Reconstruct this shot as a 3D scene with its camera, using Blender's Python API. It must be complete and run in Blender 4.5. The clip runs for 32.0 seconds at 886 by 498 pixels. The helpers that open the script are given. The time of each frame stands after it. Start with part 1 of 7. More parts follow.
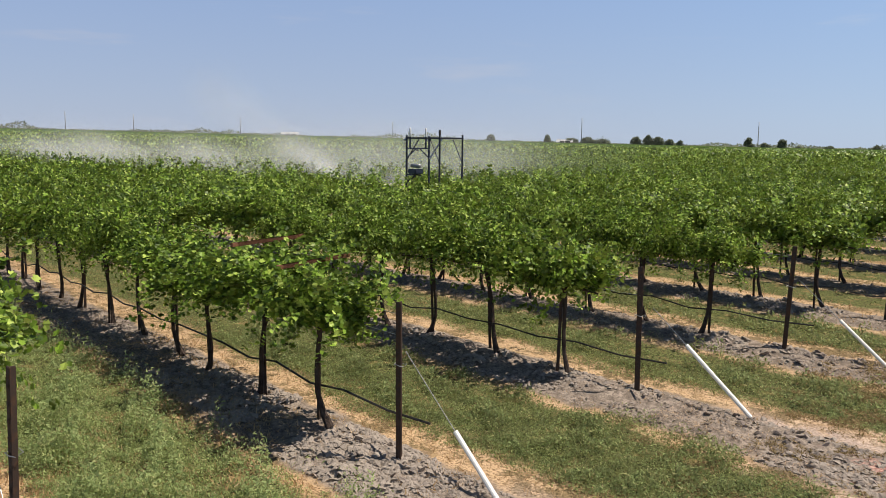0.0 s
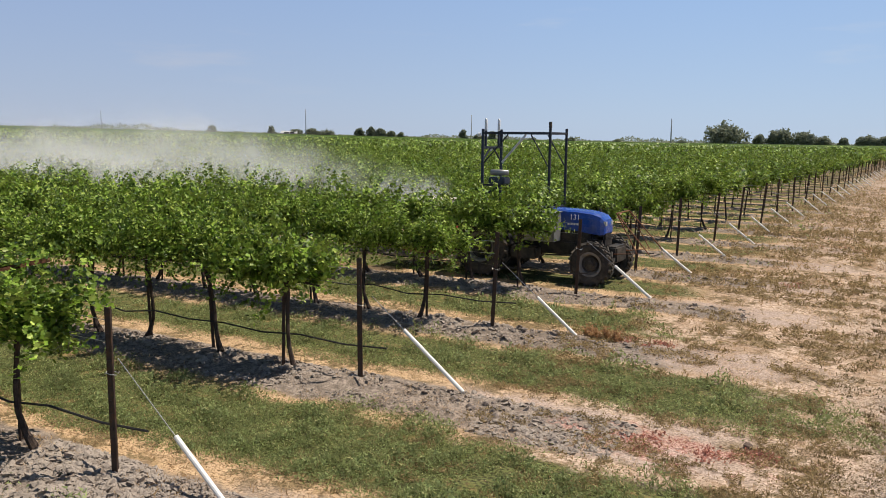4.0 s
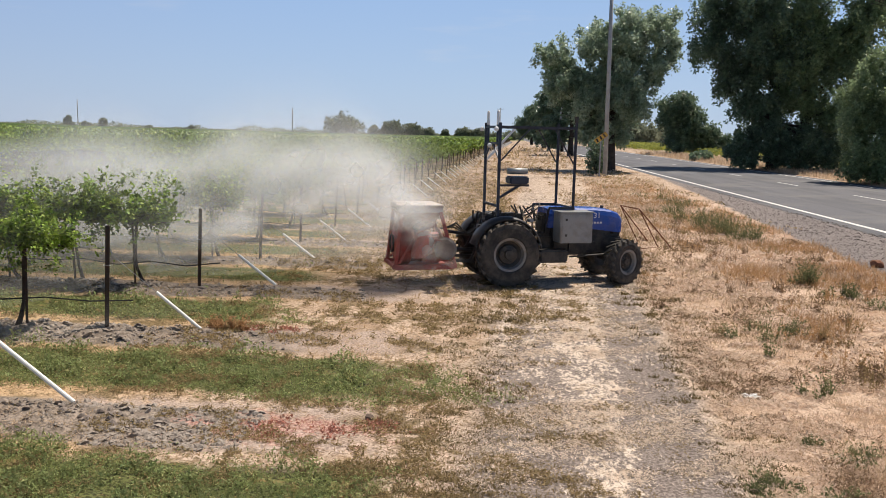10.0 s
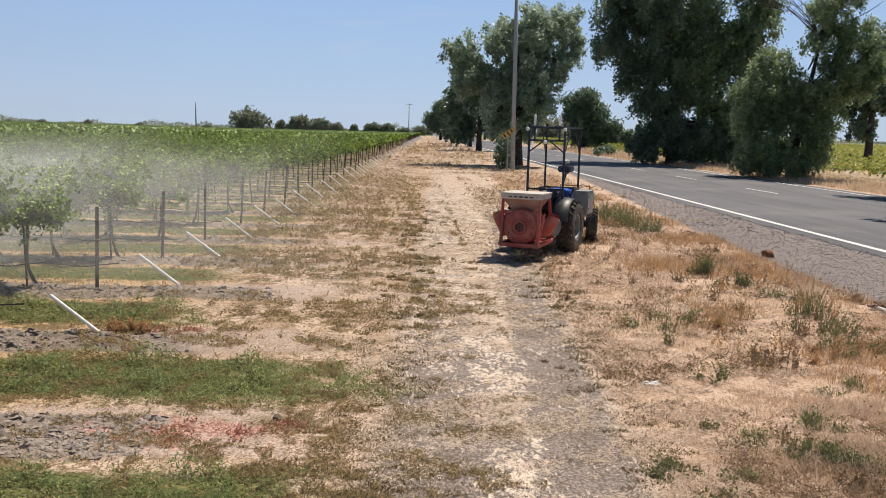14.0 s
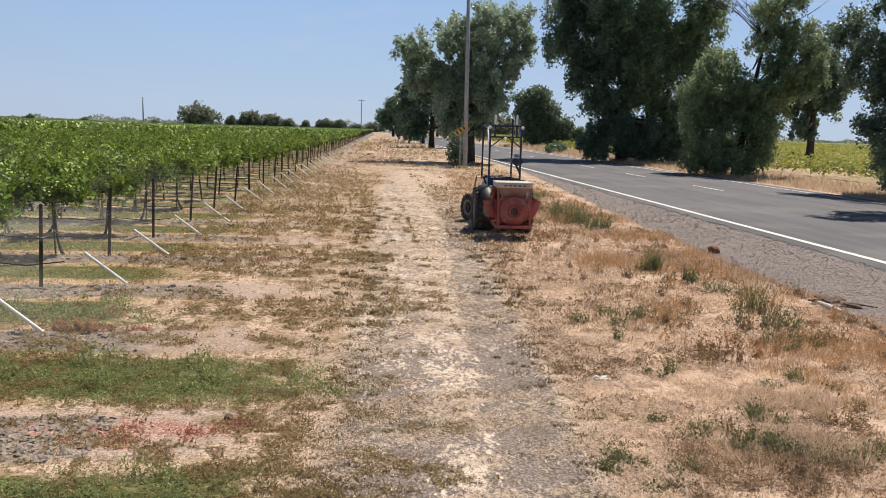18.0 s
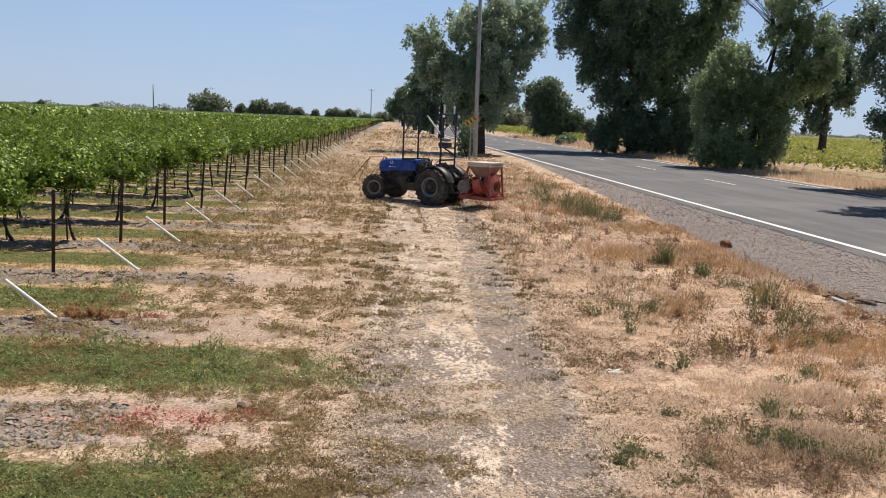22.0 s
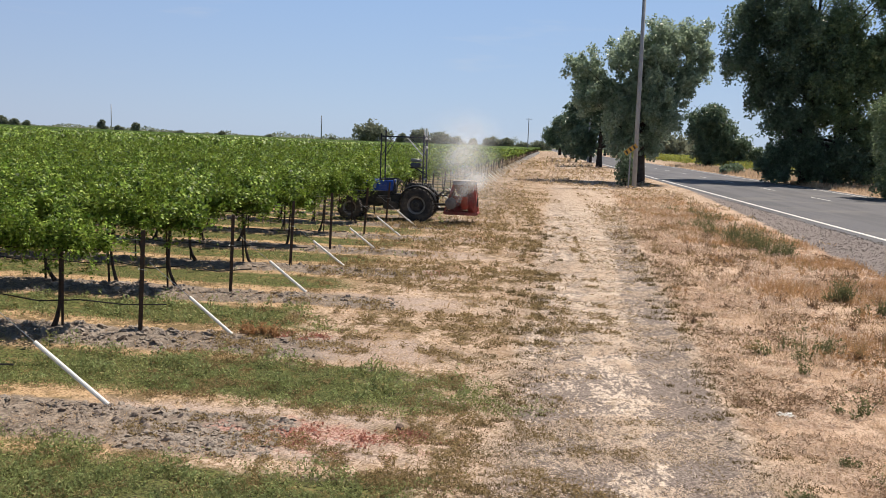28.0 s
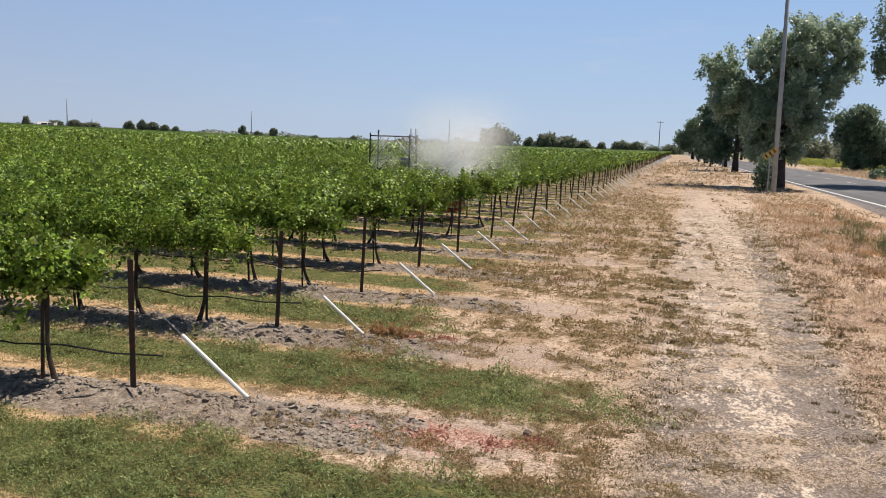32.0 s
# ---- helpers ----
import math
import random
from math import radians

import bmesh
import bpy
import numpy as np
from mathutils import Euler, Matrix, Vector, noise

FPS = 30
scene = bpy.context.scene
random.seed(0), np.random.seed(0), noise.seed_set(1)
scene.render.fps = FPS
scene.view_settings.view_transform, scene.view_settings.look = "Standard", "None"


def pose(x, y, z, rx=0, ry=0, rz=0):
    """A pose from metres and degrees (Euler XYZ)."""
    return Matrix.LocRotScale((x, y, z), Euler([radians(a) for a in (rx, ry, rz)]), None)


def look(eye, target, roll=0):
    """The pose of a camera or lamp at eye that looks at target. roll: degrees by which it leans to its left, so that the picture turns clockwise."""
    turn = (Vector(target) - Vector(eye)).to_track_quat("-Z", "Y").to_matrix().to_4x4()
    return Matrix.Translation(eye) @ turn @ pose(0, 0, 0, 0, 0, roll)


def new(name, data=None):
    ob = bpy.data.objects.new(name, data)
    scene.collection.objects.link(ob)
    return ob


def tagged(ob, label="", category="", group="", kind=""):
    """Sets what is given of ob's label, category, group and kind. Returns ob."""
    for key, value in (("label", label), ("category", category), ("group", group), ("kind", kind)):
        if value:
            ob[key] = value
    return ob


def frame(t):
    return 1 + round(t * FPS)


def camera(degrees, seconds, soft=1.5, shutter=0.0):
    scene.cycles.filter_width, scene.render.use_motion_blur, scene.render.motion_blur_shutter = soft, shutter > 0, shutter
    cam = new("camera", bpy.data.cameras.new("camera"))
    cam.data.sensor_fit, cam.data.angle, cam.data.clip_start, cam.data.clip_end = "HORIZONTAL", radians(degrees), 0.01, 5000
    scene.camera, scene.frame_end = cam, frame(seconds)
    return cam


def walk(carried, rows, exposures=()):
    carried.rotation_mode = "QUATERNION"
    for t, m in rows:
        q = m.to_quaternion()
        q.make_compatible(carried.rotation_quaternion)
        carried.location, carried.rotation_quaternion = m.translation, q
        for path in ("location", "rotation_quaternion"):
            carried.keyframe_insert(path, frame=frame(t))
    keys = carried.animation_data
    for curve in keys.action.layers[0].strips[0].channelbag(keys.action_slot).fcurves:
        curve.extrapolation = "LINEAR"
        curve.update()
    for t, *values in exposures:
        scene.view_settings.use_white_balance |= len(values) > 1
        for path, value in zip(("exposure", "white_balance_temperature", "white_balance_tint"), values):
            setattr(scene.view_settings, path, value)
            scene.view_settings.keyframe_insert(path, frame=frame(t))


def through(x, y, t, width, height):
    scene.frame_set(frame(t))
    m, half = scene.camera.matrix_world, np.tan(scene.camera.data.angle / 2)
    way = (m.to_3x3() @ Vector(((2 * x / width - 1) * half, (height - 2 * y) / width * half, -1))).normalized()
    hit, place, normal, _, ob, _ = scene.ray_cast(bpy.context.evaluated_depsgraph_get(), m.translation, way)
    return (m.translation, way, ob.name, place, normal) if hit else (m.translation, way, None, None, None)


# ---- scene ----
cam = camera(56.77, 32.0, soft=0.6)

PATH = [  # seconds, x, y, z, tilt, lean, turn
    (0.0, -0.195, -0.022, 2.717, -7.25, 0.62, 48.88),
    (0.5, -0.206, -0.021, 2.706, -7.47, 0.72, 47.68),
    (1.0, -0.193, -0.022, 2.709, -7.52, 0.65, 46.51),
    (1.5, -0.154, -0.033, 2.720, -7.50, 0.62, 44.31),
    (2.0, -0.119, -0.043, 2.736, -7.56, 0.74, 41.48),
    (2.5, -0.110, -0.039, 2.737, -7.57, 0.90, 38.63),
    (3.0, -0.083, -0.047, 2.745, -7.58, 0.76, 36.02),
    (3.5, -0.045, -0.056, 2.758, -7.63, 0.55, 33.41),
    (4.0, -0.026, -0.061, 2.763, -7.64, 0.67, 29.98),
    (4.5, 0.007, -0.068, 2.765, -7.68, 0.88, 24.78),
    (6.5, 0.019, 0.018, 2.730, -7.69, 0.82, 11.88),
    (7.0, 0.022, 0.009, 2.730, -7.74, 0.79, 11.40),
    (7.5, 0.020, 0.016, 2.734, -7.79, 0.92, 10.92),
    (8.0, 0.025, 0.020, 2.733, -7.84, 0.95, 10.43),
    (8.5, 0.043, 0.007, 2.739, -7.89, 0.94, 9.78),
    (9.0, 0.045, 0.005, 2.733, -7.90, 1.06, 8.28),
    (9.5, 0.045, 0.011, 2.735, -7.93, 1.22, 6.01),
    (10.0, 0.045, 0.006, 2.741, -7.96, 1.29, 4.19),
    (10.5, 0.050, 0.011, 2.740, -7.98, 1.26, 2.82),
    (11.0, 0.059, 0.008, 2.741, -7.99, 1.28, 1.61),
    (11.5, 0.059, 0.007, 2.747, -8.03, 1.32, 0.65),
    (12.0, 0.068, 0.000, 2.746, -8.06, 1.31, -0.07),
    (12.5, 0.064, 0.004, 2.747, -8.08, 1.36, -0.68),
    (13.0, 0.076, -0.014, 2.751, -8.11, 1.36, -1.21),
    (13.5, 0.079, 0.005, 2.746, -8.13, 1.38, -1.68),
    (14.0, 0.080, 0.014, 2.749, -8.15, 1.35, -2.10),
    (14.5, 0.084, 0.008, 2.746, -8.17, 1.36, -2.50),
    (16.5, 0.089, -0.013, 2.749, -8.22, 1.59, -4.41),
    (17.0, 0.089, -0.015, 2.754, -8.26, 1.58, -4.77),
    (17.5, 0.082, -0.022, 2.755, -8.26, 1.63, -5.14),
    (18.0, 0.083, -0.020, 2.760, -8.29, 1.64, -5.42),
    (18.5, 0.069, -0.020, 2.764, -8.31, 1.70, -5.60),
    (19.0, 0.069, -0.003, 2.757, -8.56, 1.83, -6.43),
    (19.5, 0.051, 0.008, 2.753, -8.77, 2.01, -7.06),
    (20.0, 0.046, 0.026, 2.745, -8.87, 2.06, -7.24),
    (20.5, 0.037, 0.032, 2.749, -8.93, 2.09, -7.12),
    (21.0, 0.030, 0.034, 2.749, -8.92, 2.15, -6.56),
    (21.5, 0.027, 0.027, 2.752, -8.96, 2.21, -5.63),
    (22.0, 0.023, 0.030, 2.752, -8.96, 2.28, -4.88),
    (22.5, 0.024, 0.031, 2.750, -8.60, 2.15, -4.26),
    (23.0, 0.016, 0.020, 2.762, -8.15, 2.22, -3.78),
    (23.5, 0.015, 0.021, 2.761, -7.64, 2.19, -3.26),
    (24.0, 0.005, 0.026, 2.758, -7.32, 2.25, -2.71),
    (24.5, -0.003, 0.021, 2.757, -7.22, 2.20, -1.86),
    (25.0, -0.004, 0.005, 2.760, -7.20, 2.20, -0.48),
    (25.5, -0.008, 0.010, 2.763, -7.26, 2.15, 0.84),
    (26.0, -0.013, 0.003, 2.758, -7.29, 2.17, 2.01),
    (26.5, -0.022, -0.002, 2.757, -7.33, 2.17, 3.24),
    (28.5, -0.043, 0.011, 2.757, -7.43, 2.06, 7.42),
    (29.0, -0.059, 0.014, 2.756, -7.47, 2.00, 9.31),
    (29.5, -0.050, 0.010, 2.754, -7.47, 1.91, 10.99),
    (30.0, -0.055, 0.015, 2.756, -7.47, 1.99, 12.00),
    (30.5, -0.068, 0.017, 2.765, -7.51, 2.08, 12.78),
    (31.0, -0.074, 0.033, 2.749, -7.47, 2.01, 13.36),
    (31.5, -0.083, 0.038, 2.758, -7.48, 2.15, 13.86),
    (32.0, -0.092, 0.035, 2.749, -7.42, 1.94, 14.82),
]

walk(cam, [(t, pose(x, y, z, 90 + a, 0, c) @ pose(0, 0, 0, 0, 0, b)) for t, x, y, z, a, b, c in PATH],
     exposures=[(0.0, 0.22), (32.0, 0.22)])

# world, sun
world = bpy.data.worlds.new("sky")
scene.world = world
world.use_nodes = True
SUN_UP, SUN_FROM = 62.0, 46.0      # degrees above the ground; from +y towards +x
_wn = world.node_tree
_bg = _wn.nodes["Background"]
_sky = _wn.nodes.new("ShaderNodeTexSky")
_sky.sky_type = "NISHITA"
_sky.sun_disc = False
_sky.sun_elevation, _sky.sun_rotation = radians(SUN_UP), radians(SUN_FROM)
_sky.air_density, _sky.dust_density, _sky.ozone_density = 1.0, 0.35, 2.5
# summer haze over the clear sky, and a few thin wisps of cloud
_gen = _wn.nodes.new("ShaderNodeTexCoord").outputs["Generated"]
_sep = _wn.nodes.new("ShaderNodeSeparateXYZ")
_wn.links.new(_gen, _sep.inputs[0])
_ramp = _wn.nodes.new("ShaderNodeValToRGB")
_ramp.color_ramp.elements[0].position, _ramp.color_ramp.elements[0].color = 0.0, (3.55, 4.56, 6.1, 1)
_ramp.color_ramp.elements[1].position, _ramp.color_ramp.elements[1].color = 0.24, (2.30, 3.72, 6.4, 1)
_mid = _ramp.color_ramp.elements.new(0.42)
_mid.color = (0.90, 1.65, 3.3, 1)
_top = _ramp.color_ramp.elements.new(1.0)
_top.color = (0.22, 0.35, 0.64, 1)
_deep = _ramp.color_ramp.elements.new(0.64)
_deep.color = (0.40, 0.68, 1.30, 1)
_wn.links.new(_sep.outputs[2], _ramp.inputs[0])
_map = _wn.nodes.new("ShaderNodeMapping")
_map.inputs["Scale"].default_value = (3.0, 3.0, 22.0)
_wn.links.new(_gen, _map.inputs[0])
_wisp = _wn.nodes.new("ShaderNodeTexNoise")
_wisp.inputs["Scale"].default_value, _wisp.inputs["Detail"].default_value = 1.6, 6.0
_wn.links.new(_map.outputs[0], _wisp.inputs["Vector"])
_thin = _wn.nodes.new("ShaderNodeMapRange")
_thin.interpolation_type = "SMOOTHSTEP"
for _i, _q in enumerate((0.60, 0.80, 0.0, 0.30)):
    _thin.inputs[_i + 1].default_value = _q
_wn.links.new(_wisp.outputs["Fac"], _thin.inputs[0])
_haze = _wn.nodes.new("ShaderNodeMix")
_haze.data_type = "RGBA"
_haze.inputs[0].default_value = 0.88
_wn.links.new(_sky.outputs[0], _haze.inputs[6])
_wn.links.new(_ramp.outputs[0], _haze.inputs[7])
_cloud = _wn.nodes.new("ShaderNodeMix")
_cloud.data_type = "RGBA"
_cloud.inputs[7].default_value = (5.2, 5.4, 5.8, 1)
_wn.links.new(_thin.outputs[0], _cloud.inputs[0])
_wn.links.new(_haze.outputs[2], _cloud.inputs[6])
# duller and a little pinker away from the sun
_west = _wn.nodes.new("ShaderNodeMapRange")
_west.interpolation_type = "SMOOTHSTEP"
for _i, _q in enumerate((-0.15, -0.95, 0.0, 1.0)):
    _west.inputs[_i + 1].default_value = _q
_wn.links.new(_sep.outputs[0], _west.inputs[0])
_dull = _wn.nodes.new("ShaderNodeMix")
_dull.data_type, _dull.blend_type = "RGBA", "MULTIPLY"
_dull.inputs[7].default_value = (0.93, 0.86, 0.85, 1)
_wn.links.new(_west.outputs[0], _dull.inputs[0])
_wn.links.new(_cloud.outputs[2], _dull.inputs[6])
_wn.links.new(_dull.outputs[2], _bg.inputs[0])
_bg.inputs[1].default_value = 0.107
sun = new("sun", bpy.data.lights.new("sun", "SUN"))
sun.data.energy, sun.data.angle, sun.data.color = 5.0, radians(0.53), (1.0, 0.905, 0.785)
_d = Vector((math.cos(radians(SUN_UP)) * math.sin(radians(SUN_FROM)), math.cos(radians(SUN_UP)) * math.cos(radians(SUN_FROM)), math.sin(radians(SUN_UP))))
sun.matrix_world = look(_d * 100, (0, 0, 0))
scene.cycles.transparent_max_bounces = 48

ROW0, PITCH = 0.95, 3.20            # first vine row and the step between rows
VINE_STEP = 1.18                    # step between vines


def end_x(y):
    """Where a row ends: the headland narrows with distance."""
    return -5.50 + 0.034 * np.clip(y - 4.1, -4.0, 36.0) + 0.0195 * np.maximum(y - 40.0, 0.0)


def land(x, y):
    """The far fields rise a little towards the west."""
    x, y = np.asarray(x, float), np.asarray(y, float)
    r = np.hypot(x, y)
    s = np.clip((r - 30.0) / 110.0, 0, 1)
    u = np.maximum(0.0, -0.996 * x - 0.087 * y)
    return 0.0153 * u * u / np.maximum(r, 1.0) * s * s * (3 - 2 * s)


def row_y(k):
    return ROW0 + PITCH * k


# ---- material helpers ----
class Nodes:
    """Short ways to write a node material."""

    def __init__(self, name):
        self.m = bpy.data.materials.new(name)
        self.m.use_nodes = True
        self.t = self.m.node_tree
        self.b = self.t.nodes["Principled BSDF"]
        self.out = self.t.nodes["Material Output"]
        self.coord = self.t.nodes.new("ShaderNodeTexCoord").outputs["Object"]

    def put(self, sock, v):
        if isinstance(v, bpy.types.NodeSocket):
            self.t.links.new(v, sock)
        else:
            sock.default_value = v

    def math(self, op, a, b=0.0, c=0.0):
        n = self.t.nodes.new("ShaderNodeMath")
        n.operation = op
        for i, q in enumerate((a, b, c)):
            self.put(n.inputs[i], q)
        return n.outputs[0]

    def step(self, v, lo, hi):
        n = self.t.nodes.new("ShaderNodeMapRange")
        n.interpolation_type = "SMOOTHSTEP"
        for i, q in enumerate((v, lo, hi, 0.0, 1.0)):
            self.put(n.inputs[i], q)
        return n.outputs[0]

    def noise(self, scale, detail=3.0, rough=0.55, co=None, stretch=None):
        n = self.t.nodes.new("ShaderNodeTexNoise")
        co = co or self.coord
        if stretch:
            mp = self.t.nodes.new("ShaderNodeMapping")
            mp.inputs["Scale"].default_value = stretch
            self.t.links.new(co, mp.inputs[0])
            co = mp.outputs[0]
        self.t.links.new(co, n.inputs["Vector"])
        n.inputs["Scale"].default_value, n.inputs["Detail"].default_value, n.inputs["Roughness"].default_value = scale, detail, rough
        return n.outputs["Fac"]

    def voronoi(self, scale, out="Distance", feature="F1"):
        n = self.t.nodes.new("ShaderNodeTexVoronoi")
        n.feature = feature
        self.t.links.new(self.coord, n.inputs["Vector"])
        n.inputs["Scale"].default_value = scale
        return n.outputs[out]

    def mix(self, f, a, b, how="MIX"):
        n = self.t.nodes.new("ShaderNodeMix")
        n.data_type, n.blend_type = "RGBA", how
        self.put(n.inputs[0], f)
        for s, q in ((n.inputs[6], a), (n.inputs[7], b)):
            self.put(s, q if isinstance(q, bpy.types.NodeSocket) else (*q, 1.0))
        return n.outputs[2]

    def xyz(self):
        n = self.t.nodes.new("ShaderNodeSeparateXYZ")
        self.t.links.new(self.coord, n.inputs[0])
        return n.outputs

    def island(self):
        return self.t.nodes.new("ShaderNodeNewGeometry").outputs["Random Per Island"]

    def each(self):
        return self.t.nodes.new("ShaderNodeObjectInfo").outputs["Random"]

    def bump(self, h, strength=0.4, dist=0.02):
        n = self.t.nodes.new("ShaderNodeBump")
        n.inputs["Strength"].default_value, n.inputs["Distance"].default_value = strength, dist
        self.put(n.inputs["Height"], h)
        self.t.links.new(n.outputs[0], self.b.inputs["Normal"])
        return self

    def done(self, color, rough=0.8, metal=0.0, spec=0.4):
        c = color if isinstance(color, bpy.types.NodeSocket) else (*color, 1.0)
        self.put(self.b.inputs["Base Color"], c)
        self.put(self.b.inputs["Roughness"], rough)
        self.b.inputs["Metallic"].default_value = metal
        self.b.inputs["Specular IOR Level"].default_value = spec
        return self.m


def worn(name, color, dark, scale=6.0, rough=0.6, metal=0.0, amount=0.5, bump=0.2, dust=0.0):
    """Paint, metal, rubber or wood with stains at two scales, and pale field dust."""
    n = Nodes(name)
    s = n.math("MULTIPLY", n.step(n.noise(scale, 5), 0.45, 0.7), amount)
    c = n.mix(s, color, dark)
    c = n.mix(n.math("MULTIPLY", n.step(n.noise(scale * 9, 2), 0.5, 0.75), amount * 0.5), c, dark)
    if dust:
        c = n.mix(n.math("MULTIPLY", n.step(n.noise(scale * 0.6, 6, 0.7), 0.35, 0.7), dust), c, (0.38, 0.31, 0.23))
    n.bump(n.noise(scale * 12, 3), bump, 0.01)
    return n.done(c, n.math("ADD", rough, n.math("MULTIPLY", s, 0.2)), metal)


def leafy(name, light, dark, yellow, gloss=0.35, through=0.35, share=0.12, spec=0.16, clump=0.8):
    """Leaves: tint differs from leaf to leaf; light also passes through them."""
    n = Nodes(name)
    r = n.island()
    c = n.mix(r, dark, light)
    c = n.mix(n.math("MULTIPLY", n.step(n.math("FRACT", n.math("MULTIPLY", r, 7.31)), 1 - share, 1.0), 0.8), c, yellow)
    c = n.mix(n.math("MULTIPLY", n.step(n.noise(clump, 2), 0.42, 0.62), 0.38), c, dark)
    m = n.done(c, gloss, 0.0, spec)
    tr = n.t.nodes.new("ShaderNodeBsdfTranslucent")
    n.put(tr.inputs[0], n.mix(0.6, c, yellow))
    mx = n.t.nodes.new("ShaderNodeMixShader")
    mx.inputs[0].default_value = through
    n.t.links.new(n.b.outputs[0], mx.inputs[1])
    n.t.links.new(tr.outputs[0], mx.inputs[2])
    n.t.links.new(mx.outputs[0], n.out.inputs[0])
    return m


def ground_material():
    n = Nodes("field_ground")
    x, y, _ = n.xyz()
    wob = n.math("SUBTRACT", n.noise(1.1, 5, 0.62), 0.5)
    fine = n.noise(9, 4, 0.65)
    mid = n.noise(3.2, 6, 0.7)
    big = n.noise(0.42, 3)
    grit = n.noise(38, 4, 0.7)
    xw = n.math("ADD", x, n.math("MULTIPLY", wob, 2.2))
    ph = n.math("SUBTRACT", n.math("FRACT", n.math("ADD", n.math("DIVIDE", n.math("SUBTRACT", y, ROW0), PITCH), 0.5)), 0.5)
    d = n.math("ADD", n.math("MULTIPLY", ph, PITCH), n.math("MULTIPLY", wob, 0.55))
    ad = n.math("ABSOLUTE", n.math("ADD", d, 0.10))
    brown = n.mix(n.step(grit, 0.42, 0.58), (0.085, 0.058, 0.032), (0.26, 0.175, 0.10))
    # dry stubble that covers the whole place
    straw = n.mix(n.step(grit, 0.38, 0.52), (0.21, 0.145, 0.095), (0.60, 0.465, 0.36))
    straw = n.mix(n.math("MULTIPLY", n.step(fine, 0.52, 0.60), 0.8), straw, (0.25, 0.17, 0.105))
    straw = n.mix(n.math("MULTIPLY", n.step(mid, 0.54, 0.62), 0.75), straw, brown)
    streak = n.step(n.noise(0.8, 6, 0.7, stretch=(1.0, 0.4, 1.0)), 0.49, 0.60)
    straw = n.mix(n.math("MULTIPLY", streak, n.math("ADD", 0.5, n.math("MULTIPLY", n.step(y, 10.0, 22.0), 0.35))), straw, n.mix(n.step(fine, 0.42, 0.58), (0.16, 0.10, 0.052), (0.36, 0.245, 0.15)))
    # tawny long straw on the verge
    tawny = n.mix(n.step(grit, 0.36, 0.52), (0.20, 0.135, 0.092), (0.60, 0.445, 0.335))
    tawny = n.mix(n.math("MULTIPLY", n.step(mid, 0.54, 0.62), 0.6), tawny, n.mix(n.step(fine, 0.4, 0.6), (0.16, 0.095, 0.05), (0.46, 0.295, 0.175)))
    c = n.mix(n.math("MULTIPLY", n.step(xw, 2.0, 3.0), n.step(y, 60.0, 30.0)), straw, tawny)
    # warmer dry grass among the vines
    dry = n.mix(n.step(grit, 0.38, 0.54), (0.19, 0.115, 0.055), (0.56, 0.385, 0.215))
    dry = n.mix(n.math("MULTIPLY", n.step(mid, 0.50, 0.60), 0.7), dry, n.mix(n.step(fine, 0.4, 0.6), (0.12, 0.08, 0.035), (0.34, 0.235, 0.12)))
    c = n.mix(n.math("MULTIPLY", n.step(xw, -2.6, -4.2), 0.8), c, dry)
    soil = n.mix(n.step(fine, 0.3, 0.7), (0.160, 0.128, 0.102), (0.37, 0.305, 0.25))
    soil = n.mix(n.math("MULTIPLY", n.step(grit, 0.46, 0.60), 0.75), soil, (0.10, 0.082, 0.069))
    green = n.mix(n.step(n.noise(30, 2, 0.6), 0.40, 0.58), (0.022, 0.03, 0.009), (0.12, 0.14, 0.045))
    green = n.mix(n.math("MULTIPLY", n.step(mid, 0.52, 0.66), 0.8), green, n.mix(fine, (0.15, 0.10, 0.04), (0.42, 0.29, 0.14)))
    pink = n.mix(n.step(grit, 0.35, 0.65), (0.24, 0.18, 0.145), (0.54, 0.43, 0.36))
    # patches of brown-green growth on the headland
    spot = n.math("ADD", n.math("MULTIPLY", n.noise(1.3, 6, 0.72), 0.6), n.math("MULTIPLY", n.noise(6.0, 4, 0.7), 0.4))
    patch = n.math("MULTIPLY", n.step(spot, 0.50, 0.545), n.step(xw, 0.5, -0.5))
    c = n.mix(n.math("MULTIPLY", patch, 0.9), c, n.mix(n.step(grit, 0.35, 0.65), (0.075, 0.056, 0.026), (0.25, 0.18, 0.095)))
    # the pinkish ends of the tilled strips
    ends = n.math("MULTIPLY", n.step(ad, 0.75, 0.5), n.math("MULTIPLY", n.math("MULTIPLY", n.step(xw, -0.6, -1.6), n.step(xw, -5.0, -3.4)), n.step(mid, 0.35, 0.5)))
    c = n.mix(ends, c, pink)
    # green strips between rows, dry at their margins
    strip = n.math("MULTIPLY", n.step(ad, 0.82, 1.05), n.step(xw, n.math("SUBTRACT", -0.5, n.math("MULTIPLY", n.step(y, 9.0, 12.5), 2.6)), n.math("SUBTRACT", -1.4, n.math("MULTIPLY", n.step(y, 9.0, 12.5), 2.6))))
    c = n.mix(n.math("MULTIPLY", strip, 0.93), c, green)
    # tilled soil under the vines
    ab = n.math("ABSOLUTE", n.math("ADD", d, 0.24))
    till = n.math("MULTIPLY", n.step(ab, 0.60, 0.46), n.step(xw, -2.0, -3.1))
    c = n.mix(till, c, soil)
    # rust-red stain of dried weed on the bare soil
    rx = n.math("DIVIDE", n.math("ADD", x, 1.90), 1.30)
    ry = n.math("DIVIDE", n.math("SUBTRACT", y, 7.2), 0.42)
